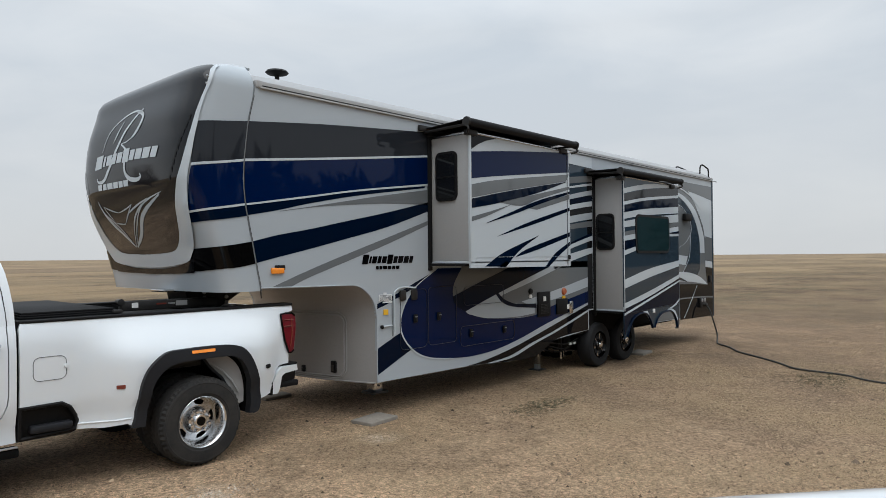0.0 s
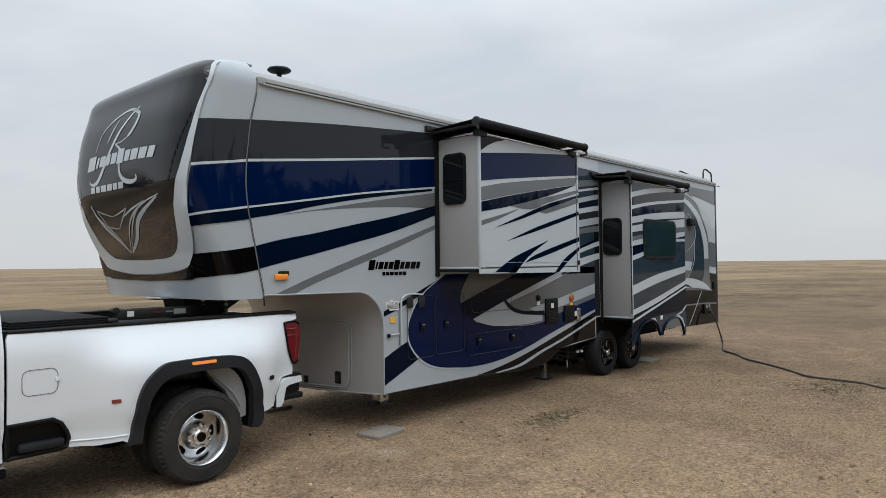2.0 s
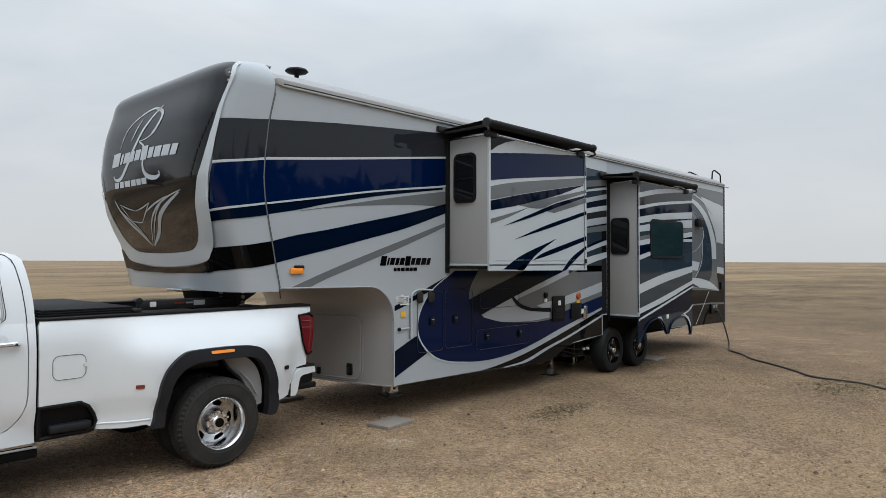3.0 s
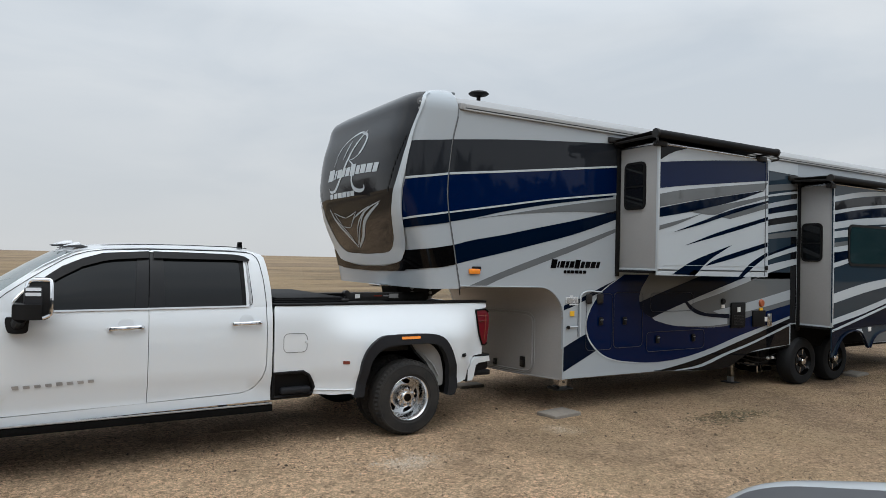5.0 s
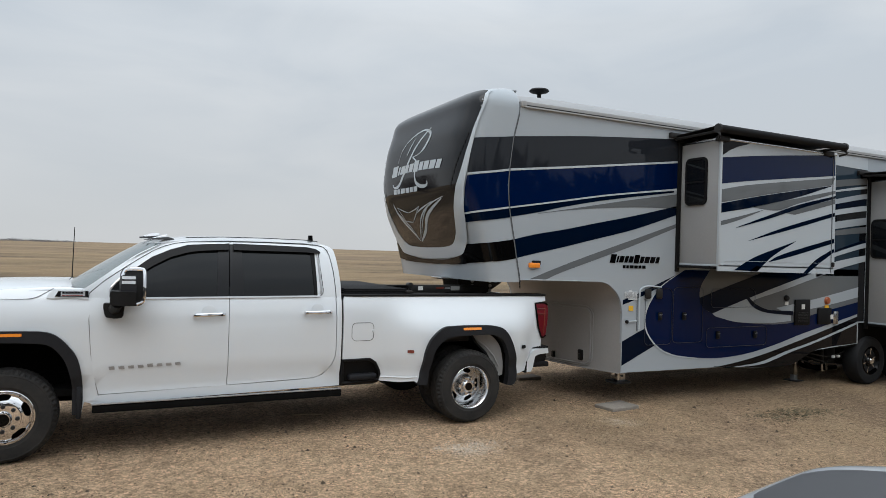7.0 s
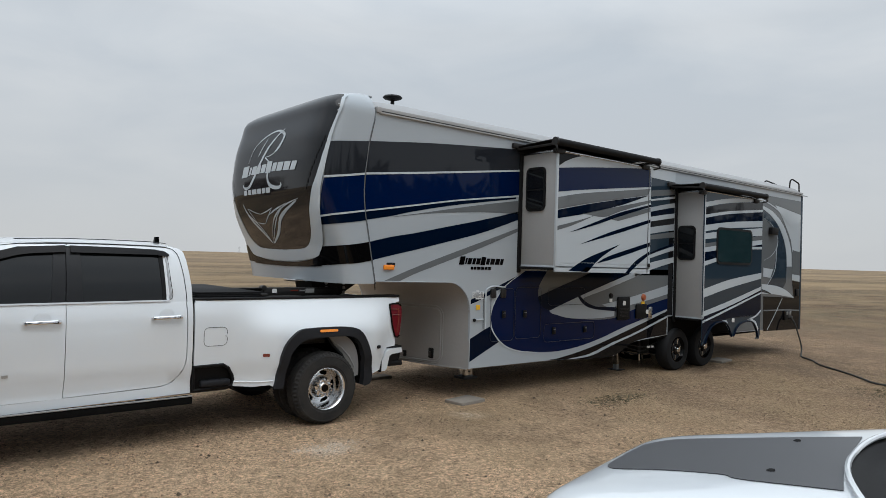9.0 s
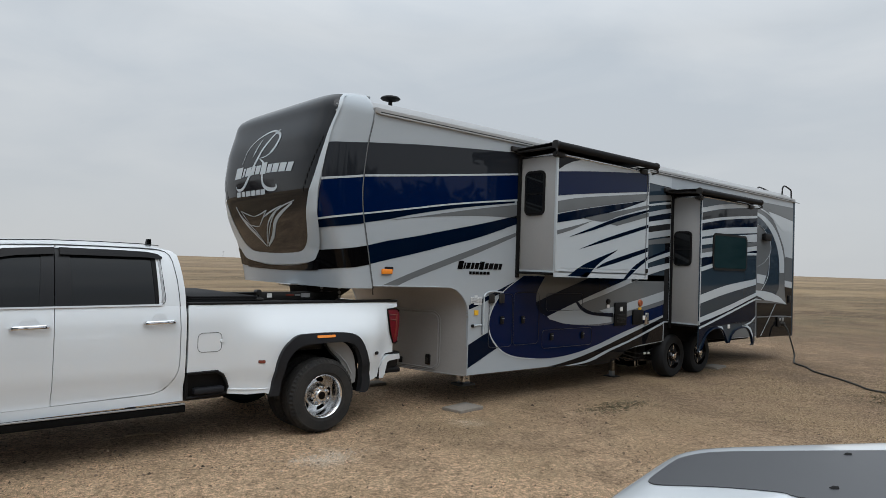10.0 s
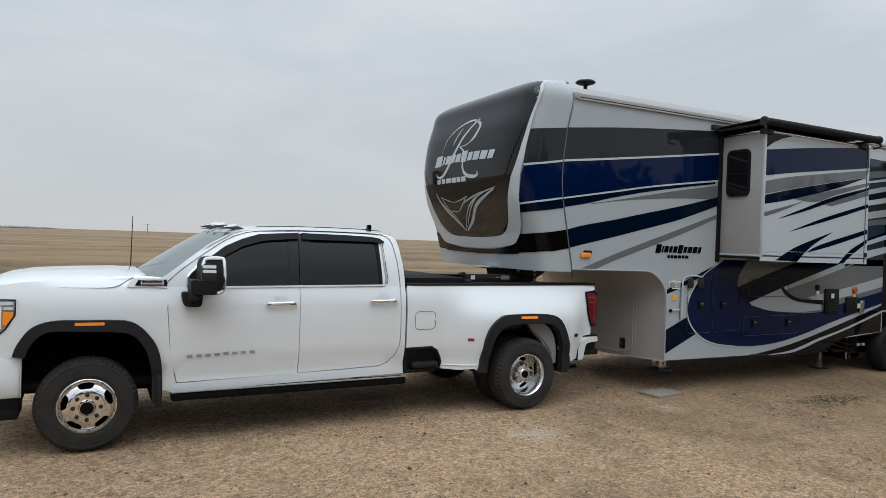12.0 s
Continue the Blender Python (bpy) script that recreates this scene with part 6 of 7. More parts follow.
for s in (1, -1):
    part("running_board", box(1.43, 3.715, s * 0.94, s * 1.07, 0.382, 0.452, 0.014), "liner", truck, "black power running board")
    part("running_board_trim", box(1.44, 3.72, s * 1.05, s * 1.077, 0.456, 0.468, 0.003), "steel", truck)
    for x in (1.8, 3.4):
        part("board_arm", box(x, x + 0.06, s * 0.6, s * 0.98, 0.39, 0.42), "dark_steel", truck)
    part("mud_flap", box(3.80, 3.84, s * 0.82, s * 1.05, 0.34, 0.62, 0.01), "flare", truck)
    part("mud_flap", box(-0.60, -0.525, s * 0.70, s * 1.16, 0.40, 0.62, 0.03), "flare", truck)
# mirror
for s in (1, -1):
    mir = part("side_mirror", panel(glide([(3.505, 1.58), (3.485, 1.655), (3.44, 1.678), (3.36, 1.68), (3.325, 1.66), (3.318, 1.55), (3.32, 1.42), (3.335, 1.37), (3.40, 1.35), (3.50, 1.40)], 3, True), lambda x, z: (x, s * (1.30 - 0.04 * ease(3.40, 3.52, x) - 1.1 * max(0.0, z - 1.46) ** 2), z), 0.05, (0.02, -s * 0.24, 0)), "black_plastic", truck, "tall towing mirror with a chrome cap", 0.9)
    part("mirror_plate", panel(glide([(3.50, 1.44), (3.50, 1.59), (3.485, 1.617), (3.40, 1.617), (3.385, 1.60), (3.385, 1.42), (3.41, 1.40)], 3, True), lambda x, z: (x + 0.01, s * (1.312 - 0.035 * ease(3.40, 3.52, x) - 1.1 * max(0.0, z - 1.46) ** 2), z), 0.05, (0.0, -s * 0.05, 0)), "flare", mir, "matt black mirror back")
    part("mirror_rim", tube([(x, s * (1.302 - 0.04 * ease(3.40, 3.52, x) - 1.1 * max(0.0, z - 1.46) ** 2), z) for x, z in glide([(3.505, 1.60), (3.485, 1.655), (3.44, 1.668), (3.36, 1.668), (3.335, 1.65), (3.33, 1.55), (3.332, 1.42), (3.345, 1.385), (3.39, 1.365)], 3)], 0.017, 8), "chrome", mir, "chrome rim")
    for z in (1.595, 1.555):
        part("mirror_lamp", panel(rounded(3.392, 3.50, z - 0.013, z + 0.013, 0.006), lambda x, z: (x + 0.01, s * (1.318 - 0.035 * ease(3.40, 3.52, x) - 1.1 * max(0.0, z - 1.46) ** 2), z), 0.05, (0, -s * 0.01, 0)), "lamp_clear", mir)
    part("mirror_shell", panel(rounded(3.395, 3.60, 1.352, 1.475, 0.02), lambda x, z: (x, s * (1.34 - 0.10 * ease(3.46, 3.62, x)), z), 0.04, (0, -s * 0.22, 0)), "black_plastic", mir, "black lower mirror shell", 0.9)
    part("mirror_arm", tube([(3.56, s * 0.99, 1.31), (3.56, s * 1.12, 1.31), (3.54, s * 1.24, 1.37)], 0.05, 10), "black_plastic", mir)
    part("mirror_foot", panel(glide([(3.65, 1.345), (3.60, 1.355), (3.49, 1.35), (3.485, 1.29), (3.50, 1.232), (3.60, 1.228), (3.635, 1.25)], 3, True), lambda x, z: (x, s * (1.13 - 0.05 * ease(3.55, 3.66, x)), z), 0.05, (0, -s * 0.14, 0)), "black_plastic", mir, "", 0.9)
    part("mirror_glass", panel(rounded(1.10, 1.27, 1.40, 1.65, 0.03), lambda y, z: (3.313, s * y, z), 0, (0.006, 0, 0)), "glass", mir)
# front: headlamp, grille, bumper
for s in (1, -1):
    def nose_side(x, z, s=s):
        return (x, s * (flank(x, z) + 0.004), z)
    lampf = part("headlamp", panel([(5.25, 1.295), (4.915, 1.285), (4.918, 1.17), (4.985, 1.06), (5.05, 0.99), (5.15, 0.965), (5.22, 0.93), (5.25, 0.90)], nose_side, 0.06, (-0.02, -s * 0.05, 0)), "aluminium", truck, "tall clear headlamp with white strips and amber corner lens")
    def lens(name, pts, mat, label="", lift=0.012):
        return part(name, panel(pts, lambda x, z: (x, s * (flank(x, z) + lift), z), 0.06, (0, -s * 0.006, 0)), mat, lampf, label)
    lens("turn_lamp", [(4.925, 1.195), (5.0, 1.20), (5.0, 1.095), (4.975, 1.09), (4.93, 1.155)], "amber", "amber corner lens")
    lens("upper_strip", [(4.93, 1.275), (5.23, 1.28), (5.23, 1.255), (5.07, 1.25), (5.015, 1.25), (4.93, 1.255)], "lamp_clear")
    lens("corner_strip", [(4.928, 1.235), (5.0, 1.238), (5.0, 1.215), (4.926, 1.212)], "lamp_clear")
    # lit daytime strip; its glow is painted as plain white, nothing emits
    lens("white_drl_strip", [(5.01, 1.24), (5.045, 1.24), (5.06, 1.10), (5.09, 1.01), (5.12, 0.985), (5.06, 1.0), (5.01, 1.06)], "white_plastic")
    for k in range(5):
        z = 1.045 + 0.042 * k
        lens("daytime_lamp", [(5.055, z), (5.105, z - 0.004), (5.10, z + 0.024), (5.052, z + 0.028)], "lamp_clear")
    lens("lamp_frame", [(5.115, 1.235), (5.245, 1.235), (5.245, 0.905), (5.19, 0.96), (5.115, 1.0)], "aluminium", "brushed nickel lamp surround", 0.010)
    lens("projector_lens", [(5.135, 1.19), (5.215, 1.195), (5.215, 1.01), (5.135, 1.05)], "hood_wrap", "", 0.016)
    for k in range(3):
        lens("projector_bar", [(5.14, 1.075 + 0.04 * k), (5.21, 1.065 + 0.04 * k), (5.21, 1.09 + 0.04 * k), (5.14, 1.10 + 0.04 * k)], "steel", "", 0.021)
    part("lamp_trim", tube([nose_side(x, z) for x, z in ((5.25, 1.30), (4.912, 1.292), (4.914, 1.17), (4.98, 1.055), (5.05, 0.985), (5.15, 0.958))], 0.006, 6), "black_gloss", lampf)
    fog = part("fog_lamp", panel(rounded(5.15, 5.235, 0.545, 0.75, 0.015), lambda x, z: (x, s * (0.985 - 0.5 * max(0, x - 5.15)), z), 0.04, (0, -s * 0.04, 0)), "black_gloss", truck, "dark bumper pocket with bright bars")
    for k in range(4):
        part("fog_bar", tube([(x, s * (0.993 - 0.5 * max(0, x - 5.15)), 0.62 + 0.03 * k) for x in (5.165, 5.23)], 0.008, 6), "chrome", fog)
    part("fog_trim", tube([(x, s * (0.990 - 0.5 * max(0, x - 5.15)), z) for x, z in ((5.235, 0.55), (5.155, 0.555), (5.152, 0.74))], 0.007, 6), "chrome", fog)
part("grille", loft([[(5.25 + 0.11 * (1 - v * v), 0.76 * v, z) for v in (1, 0.6, 0.2, -0.2, -0.6, -1)] for z in (0.86, 1.0, 1.15, 1.27)]), "steel", truck, "bright mesh grille")
for z in (0.88, 0.93, 0.98, 1.03, 1.08, 1.13, 1.18, 1.23):
    part("grille_bar", tube([(5.262 + 0.11 * (1 - v * v), 0.77 * v, z) for v in (1, 0.6, 0.2, -0.2, -0.6, -1)], 0.014, 6), "chrome", truck)
PLAN = [(4.86, 0.985), (5.05, 0.98), (5.16, 0.955), (5.25, 0.90), (5.31, 0.80), (5.36, 0.60), (5.39, 0.3), (5.40, 0.0)]
PLAN = PLAN + [(x, -y) for x, y in reversed(PLAN[:-1])]
bump = loft([[(4.86 + (x - 4.86) * k, y * w, z) for x, y in PLAN] for k, w, z in ((1.0, 0.97, 0.485), (1.07, 0.995, 0.52), (1.11, 1.0, 0.65), (1.10, 1.0, 0.78), (1.02, 0.985, 0.83))])
part("front_bumper", bump, "white", truck, "white front bumper", 0.9)
part("bumper_valance", loft([[(4.86 + (x - 4.86) * k, y * w, z) for x, y in PLAN] for k, w, z in ((0.78, 0.93, 0.36), (0.94, 0.955, 0.40), (1.0, 0.97, 0.50))]), "black_plastic", truck, "", 0.9)


for s in (1, -1):
    part("chin_guard", box(4.88, 5.08, s * 0.55, s * 0.93, 0.295, 0.40, 0.02), "black_plastic", truck)

# bed: floor, inner walls, folded cover, tailgate, hitch
part("bed_floor", box(-1.06, 1.42, -0.82, 0.82, 0.86, 0.92), "black_plastic", truck)
for s in (1, -1):
    part("bed_inner", box(-1.06, 1.42, s * 0.80, s * 0.84, 0.90, 1.40), "black_plastic", truck)
    part("bed_rail_cap", box(-1.15, 1.40, s * 0.80, s * 0.975, 1.40, 1.425, 0.01), "black_plastic", truck, "black bed rail cap")
part("bed_front", box(1.39, 1.412, -0.95, 0.95, 0.6, 1.42), "black_plastic", truck)
part("tailgate", box(-1.16, -1.09, -0.88, 0.88, 0.78, 1.37, 0.015), "white", truck)
part("rear_bumper", box(-1.20, -1.01, -0.92, 0.92, 0.57, 0.75, 0.03), "black_plastic", truck)
for k, (x0, x1, z) in enumerate(((0.62, 1.38, 1.428), (0.60, 1.37, 1.446), (0.64, 1.36, 1.463))):
    part("folded_cover", box(x0, x1, -0.86, 0.86, z, z + 0.017, 0.006), "fabric", truck, "black folded bed cover" if not k else "")
part("cover_hinge", box(0.58, 0.66, -0.9, 0.9, 1.43, 1.46, 0.01), "dark_steel", truck)
hitch = part("hitch_rail", box(-0.62, 0.38, 0.28, 0.36, 1.40, 1.495, 0.01), "dark_steel", truck, "black hitch beam across the bed")
part("hitch_head", box(-0.25, 0.25, -0.35, 0.35, 1.20, 1.38, 0.03), "dark_steel", truck)
part("hitch_leg", box(-0.15, 0.15, -0.5, 0.5, 0.92, 1.22, 0.02), "dark_steel", truck)
part("hitch_nose", lathe([(0.0, -0.05), (0.03, -0.04), (0.033, 0.04), (0.0, 0.05)], (0.38, 0.32, 1.49), "y", 14), "dark_steel", hitch)
part("hitch_label", box(0.22, 0.28, 0.358, 0.364, 1.43, 1.48), "white_plastic", hitch)
part("hitch_label", box(-0.28, -0.16, 0.358, 0.364, 1.43, 1.48), "end_panel", hitch)
for x0, x1, mat in ((-0.06, 0.04, "dark_red"), (-0.15, -0.08, "steel")):
    part("label_bar", box(x0, x1, 0.359, 0.365, 1.45, 1.465), mat, hitch)
# chassis
for s in (1, -1):
    part("chassis_rail", box(-0.9, 5.0, s * 0.42, s * 0.52, 0.50, 0.66), "liner", truck)
part("rear_axle", tube([(0, -0.85, 0.405), (0, 0.85, 0.405)], 0.06, 10), "dark_steel", truck)
part("differential", lathe([(0.0, -0.2), (0.12, -0.14), (0.19, 0.0), (0.12, 0.14), (0, 0.2)], (0, 0, 0.405), "x", 20), "dark_steel", truck)
part("front_axle", tube([(4.378, -0.8, 0.405), (4.378, 0.8, 0.405)], 0.05, 10), "dark_steel", truck)
part("spare_wheel", lathe([(0.2, -0.1), (0.39, -0.1), (0.40, 0.1), (0.2, 0.1)], (-0.62, 0, 0.56), "z", 30), "rubber", truck)
part("muffler", box(0.9, 1.7, 0.55, 0.80, 0.42, 0.60, 0.06), "dark_steel", truck)
part("under_tray", box(1.4, 5.0, -0.9, 0.9, 0.52, 0.58), "liner", truck)


# wheels
def tyre(name, x, y, r, w, parent, label=""):
    """A tyre with rounded shoulders, side ribs and tread grooves; its outer face looks to y's sign."""
    s = 1 if y > 0 else -1
    h = w / 2
    rows = [(0.222, -h + 0.02), (0.24, -h), (0.30, -h - 0.012), (0.35, -h - 0.008), (r - 0.025, -h + 0.012), (r - 0.006, -h + 0.035)]
    for k in range(4):
        c = -h + 0.06 + k * (w - 0.12) / 3
        rows += [(r, c - 0.022), (r, c + 0.012), (r - 0.010, c + 0.014), (r - 0.010, c + 0.020)]
    rows += [(r - 0.006, h - 0.035), (r - 0.025, h - 0.012), (0.375, h - 0.001), (0.355, h + 0.008), (0.35, h + 0.005), (0.30, h + 0.012), (0.26, h + 0.010), (0.255, h + 0.004), (0.235, h), (0.222, h - 0.02)]
    bm = lathe(rows, (x, y, r), "y", 104, sign=s, caps=False)
    for v in bm.verts:
        d = Vector((v.co.x - x, 0, v.co.z - r))
        if d.length > r - 0.03 and abs(v.co.y - y) > h - 0.075:
            k = round(math.atan2(d.z, d.x) / (2 * math.pi) * 104)
            v.co -= d.normalized() * (0.011 if k % 2 else 0.0)
    return part(name, bm, "rubber", parent, label, 0.5)


def pierced(x, y, r, rows, lo, hi, wide, mat, parent, label, holes=5, turn=14.0):
    """A pressed wheel disc: a turned profile with rounded hand holes between the radii lo and hi, each wide degrees to either side, with walls of their own."""
    s = 1 if y > 0 else -1
    radii, offs = [q[0] for q in rows][::-1], [q[1] for q in rows][::-1]

    def at(rr, a, sink=0.0):
        return (x + rr * math.cos(a), y + s * (float(np.interp(rr, radii, offs)) - sink), r + rr * math.sin(a))

    bm = bmesh.new()
    n, half = 40, math.pi / holes
    for h in range(holes):
        mid = radians(turn) + 2 * half * h
        loops = [[], [], []]
        for k in range(n):
            c, q = math.cos(2 * math.pi * (k + 0.5) / n), math.sin(2 * math.pi * (k + 0.5) / n)
            big = max(abs(c), abs(q))
            loops[0].append(bm.verts.new(at((lo + hi) / 2 + (hi - lo) / 2 * 1.12 * c / big, mid + half * q / big)))
            p = 1 / (abs(c) ** 3.5 + abs(q) ** 3.5) ** (1 / 3.5)
            rr = (lo + hi) / 2 + (hi - lo) / 2 * 0.9 * c * p
            ang = mid + radians(wide) * q * p * (0.72 + 0.28 * (rr - lo) / (hi - lo))
            loops[1].append(bm.verts.new(at(rr, ang)))
            loops[2].append(bm.verts.new(at(rr, ang, 0.03)))
        for a, b in zip(loops, loops[1:]):
            for k in range(n):
                bm.faces.new((a[k], a[(k + 1) % n], b[(k + 1) % n], b[k]))
    edges = ((lo + hi) / 2 + (hi - lo) / 2 * 1.12, (lo + hi) / 2 - (hi - lo) / 2 * 1.12)
    outer = [(q[0], q[1]) for q in rows if q[0] > edges[0]] + [(edges[0], float(np.interp(edges[0], radii, offs)))]
    inner = [(edges[1], float(np.interp(edges[1], radii, offs)))] + [(q[0], q[1]) for q in rows if q[0] < edges[1]]
    for profile in (outer, inner):
        lathe(profile, (x, y, r), "y", 80, bm, s, caps=False)
    return part("wheel_disc", bm, mat, parent, label, 0.7)


R = 0.405
for s in (1, -1):
    y = s * 0.885
    fw = tyre("front_wheel", 4.378, y, R, 0.235, truck, "black tyre on a polished chrome wheel")
    o = 0.10
    part("rim_lip", lathe([(0.222, o - 0.02), (0.236, o + 0.012), (0.228, o + 0.016), (0.212, o - 0.006), (0.205, o - 0.05), (0.2, -0.1)], (4.378, y, R), "y", 56, sign=s, caps=False), "chrome", fw)
    pierced(4.378, y, R, [(0.215, o - 0.02), (0.205, o + 0.0), (0.19, o + 0.02), (0.165, o + 0.035), (0.146, o + 0.043), (0.136, o + 0.046), (0.131, o + 0.058), (0.10, o + 0.062), (0.0, o + 0.062)], 0.150, 0.204, 22, "chrome", fw, "chrome wheel cover with five hand holes")
    # plain black disc added behind the hand holes to keep them dark
    part("hole_backing", lathe([(0.21, -0.02), (0.0, -0.01)], (4.378, y, R), "y", 32, sign=s), "liner", fw)
    part("hub_cap", lathe([(0.070, o + 0.05), (0.068, o + 0.085), (0.058, o + 0.098), (0.0, o + 0.10)], (4.378, y, R), "y", 28, sign=s), "aluminium", fw)
    part("hub_badge", lathe([(0.053, o + 0.098), (0.052, o + 0.103), (0, o + 0.104)], (4.378, y, R), "y", 24, sign=s), "black_gloss", fw)
    for k in range(8):
        a = 2 * math.pi * (k + 0.0) / 8
        part("lug_nut", lathe([(0.019, o + 0.05), (0.018, o + 0.072), (0.012, o + 0.078), (0, o + 0.078)], (4.378 + 0.106 * math.cos(a), y, R + 0.106 * math.sin(a)), "y", 8, sign=s), "dark_steel", fw)
    fw.location.z = -0.022
    yo = s * 1.075
    rw = tyre("rear_outer_wheel", -0.018, yo, R, 0.235, truck, "black outer dual tyre on a deep polished wheel")
    tyre("rear_inner_wheel", -0.018, s * 0.745, R, 0.235, truck)
    part("rim_barrel", lathe([(0.222, o - 0.02), (0.240, o + 0.012), (0.232, o + 0.018), (0.216, o), (0.208, o - 0.03), (0.204, -0.02), (0.202, -0.06)], (-0.018, yo, R), "y", 56, sign=s, caps=False), "aluminium", rw)
    pierced(-0.018, yo, R, [(0.203, -0.06), (0.19, -0.058), (0.165, -0.05), (0.145, -0.045), (0.125, -0.04), (0.115, -0.03), (0.105, 0.0), (0.10, 0.03), (0.075, 0.035), (0.0, 0.035)], 0.135, 0.19, 19, "aluminium", rw, "dished aluminium wheel disc", turn=32.0)
    # added black disc again, darkening the rear wheel's holes
    part("hole_backing", lathe([(0.195, -0.09), (0.0, -0.09)], (-0.018, yo, R), "y", 32, sign=s), "liner", rw)
    part("hub_cap", lathe([(0.066, 0.03), (0.064, 0.065), (0.055, 0.075), (0.0, 0.077)], (-0.018, yo, R), "y", 28, sign=s), "aluminium", rw)
    part("hub_badge", lathe([(0.042, 0.075), (0.042, 0.08), (0, 0.081)], (-0.018, yo, R), "y", 24, sign=s), "black_gloss", rw)
    for k in range(8):
        a = 2 * math.pi * (k + 0.5) / 8
        part("lug_nut", lathe([(0.018, 0.02), (0.017, 0.06), (0.010, 0.072), (0, 0.073)], (0.092 * math.cos(a) - 0.018, yo, R + 0.092 * math.sin(a)), "y", 8, sign=s), "chrome", rw)

# ---- small things on the ground ----
def slab(name, x0, x1, y0, y1, h, mat, label, turn=0.0):
    bm = box(-(x1 - x0) / 2, (x1 - x0) / 2, -(y1 - y0) / 2, (y1 - y0) / 2, 0, h, 0.006)
    for v in bm.verts:
        v.co += Vector([0.004 * noise.noise(v.co * 9 + Vector((k * 7.0, 0, 0))) for k in range(3)])
    ob = part(name, bm, mat)
    x, y = (x0 + x1) / 2, (y0 + y1) / 2
    ob.matrix_world = pose(x, y, lie(x, y) - 0.004, 0, 0, turn)
    return ob


tagged(slab("concrete_block", 1.06, 1.53, -0.15, 0.17, 0.05, "concrete", "", 7), "flat grey concrete block lying below the front leg", "paving slab", "leg pads")
tagged(slab("concrete_block", 8.22, 8.74, 0.0, 0.31, 0.05, "concrete", "", 6), "flat grey concrete block lying behind the trailer wheels", "paving slab", "leg pads")
tagged(slab("wooden_board", 1.08, 1.50, 1.98, 2.21, 0.045, "wood", ""), "weathered brown board lying under the trailer", "board")


def power_cord():
    pts = [(11.248, -0.062, 0.768), (11.248, -0.167, 0.684), (11.289, -0.25, 0.403), (11.341, -0.312, 0.101)]
    pts += [(x, y, lie(x, y) + 0.016) for x, y in ((11.05, -0.42), (10.62, -0.62), (10.12, -1.02), (9.55, -1.36), (9.12, -1.80), (8.72, -2.20), (8.38, -2.50), (8.03, -2.80), (7.93, -3.20), (7.83, -3.56), (7.55, -3.90), (7.40, -4.40), (7.23, -5.31), (6.39, -6.46))]
    cord = thing("power_cord", "black power cord trailing over the dirt from the camper", "power cord", (9.0, -1.9, 0))
    part("cable", tube(glide(pts, 6), 0.017, 8), "black_cord", cord)
    part("plug", lathe([(0.02, -0.05), (0.045, -0.04), (0.045, 0.05), (0.0, 0.06)], (11.248, -0.083, 0.768), "y", 14), "black_cord", cord)
    return cord


power_cord()


# ---- parked white car: local x to its nose, y to its left ----
car = thing("parked_car", "white parked car with a matt dark grey hood panel", "car", matrix=pose(-2.461, -4.932, 0, 0, 0, 103.5))


def hood_z(u, v):
    """Height of the bonnet u metres behind the nose, v metres off the middle."""
    base = float(np.interp(u, [0, 0.015, 0.04, 0.08, 0.14, 0.25, 0.75, 1.0, 1.3], [0.90, 0.985, 1.035, 1.066, 1.096, 1.125, 1.228, 1.278, 1.32]))
    return base + 0.012 * v / 0.78 - 0.035 * (abs(v) / 0.78) ** 4 - 0.10 * (abs(v) / 0.83) ** 14


def hood_point(u, v, up=0.0):
    side = max(0.0, (abs(v) - 0.42) / 0.28)
    return (0.02 * max(0.0, 1 - u / 0.25) - u - 0.13 * side * side * max(0.0, 1 - 0.8 * u), v, hood_z(u, v) + up)


VS = [-0.84 + 1.68 * k / 48 for k in range(49)]
def hood_end(v):
    return 0.955 + 0.30 * (abs(v - 0.12) / 0.92) ** 2.2


bm = bmesh.new()
rows = [[bm.verts.new(hood_point(u if u < 0.9 else 0.9 + (hood_end(v) - 0.9) * (u - 0.9) / 0.4, v)) for v in VS] for u in (0, 0.02, 0.05, 0.08, 0.12, 0.17, 0.22, 0.3, 0.4, 0.5, 0.6, 0.7, 0.8, 0.9, 1.0, 1.1, 1.2, 1.3)]
for a, b in zip(rows, rows[1:]):
    for k in range(len(VS) - 1):
        bm.faces.new((a[k], a[k + 1], b[k + 1], b[k]))
part("hood", bm, "white", car, "white rounded hood", 1.2)
near_line = glide([(0.135, 0.0), (0.14, 0.13), (0.16, 0.195), (0.22, 0.24), (0.41, 0.265), (0.60, 0.32), (0.68, 0.385), (0.97, 0.485)], 5)
far_line = glide([(0.135, 0.0), (0.135, -0.16), (0.15, -0.27), (0.23, -0.355), (0.45, -0.36), (0.68, -0.345), (0.955, -0.33)], 5)
WRAP = near_line + [(0.953, 0.30), (0.944, 0.15), (0.944, 0.0), (0.951, -0.15)] + far_line[:0:-1]
part("hood_wrap", panel(WRAP, lambda u, v: hood_point(u, v, 0.004), 0.06, (0, 0, -0.003)), "hood_wrap", car, "matt dark grey hood panel", 1.2)
for v in (0.275, -0.245):
    x, y, z = hood_point(0.745, v)
    part("washer_nozzle", loft([[(x + dx, y + 0.011 * w * c, z + 0.004 + 0.8 * h * (1 - c * c)) for c in (-1, -0.5, 0, 0.5, 1)] for dx, w, h in ((0.014, 0.4, 0.002), (0.003, 0.8, 0.011), (-0.011, 0.9, 0.012), (-0.014, 0.6, 0.0))]), "black_plastic", car, "small black washer nozzle")


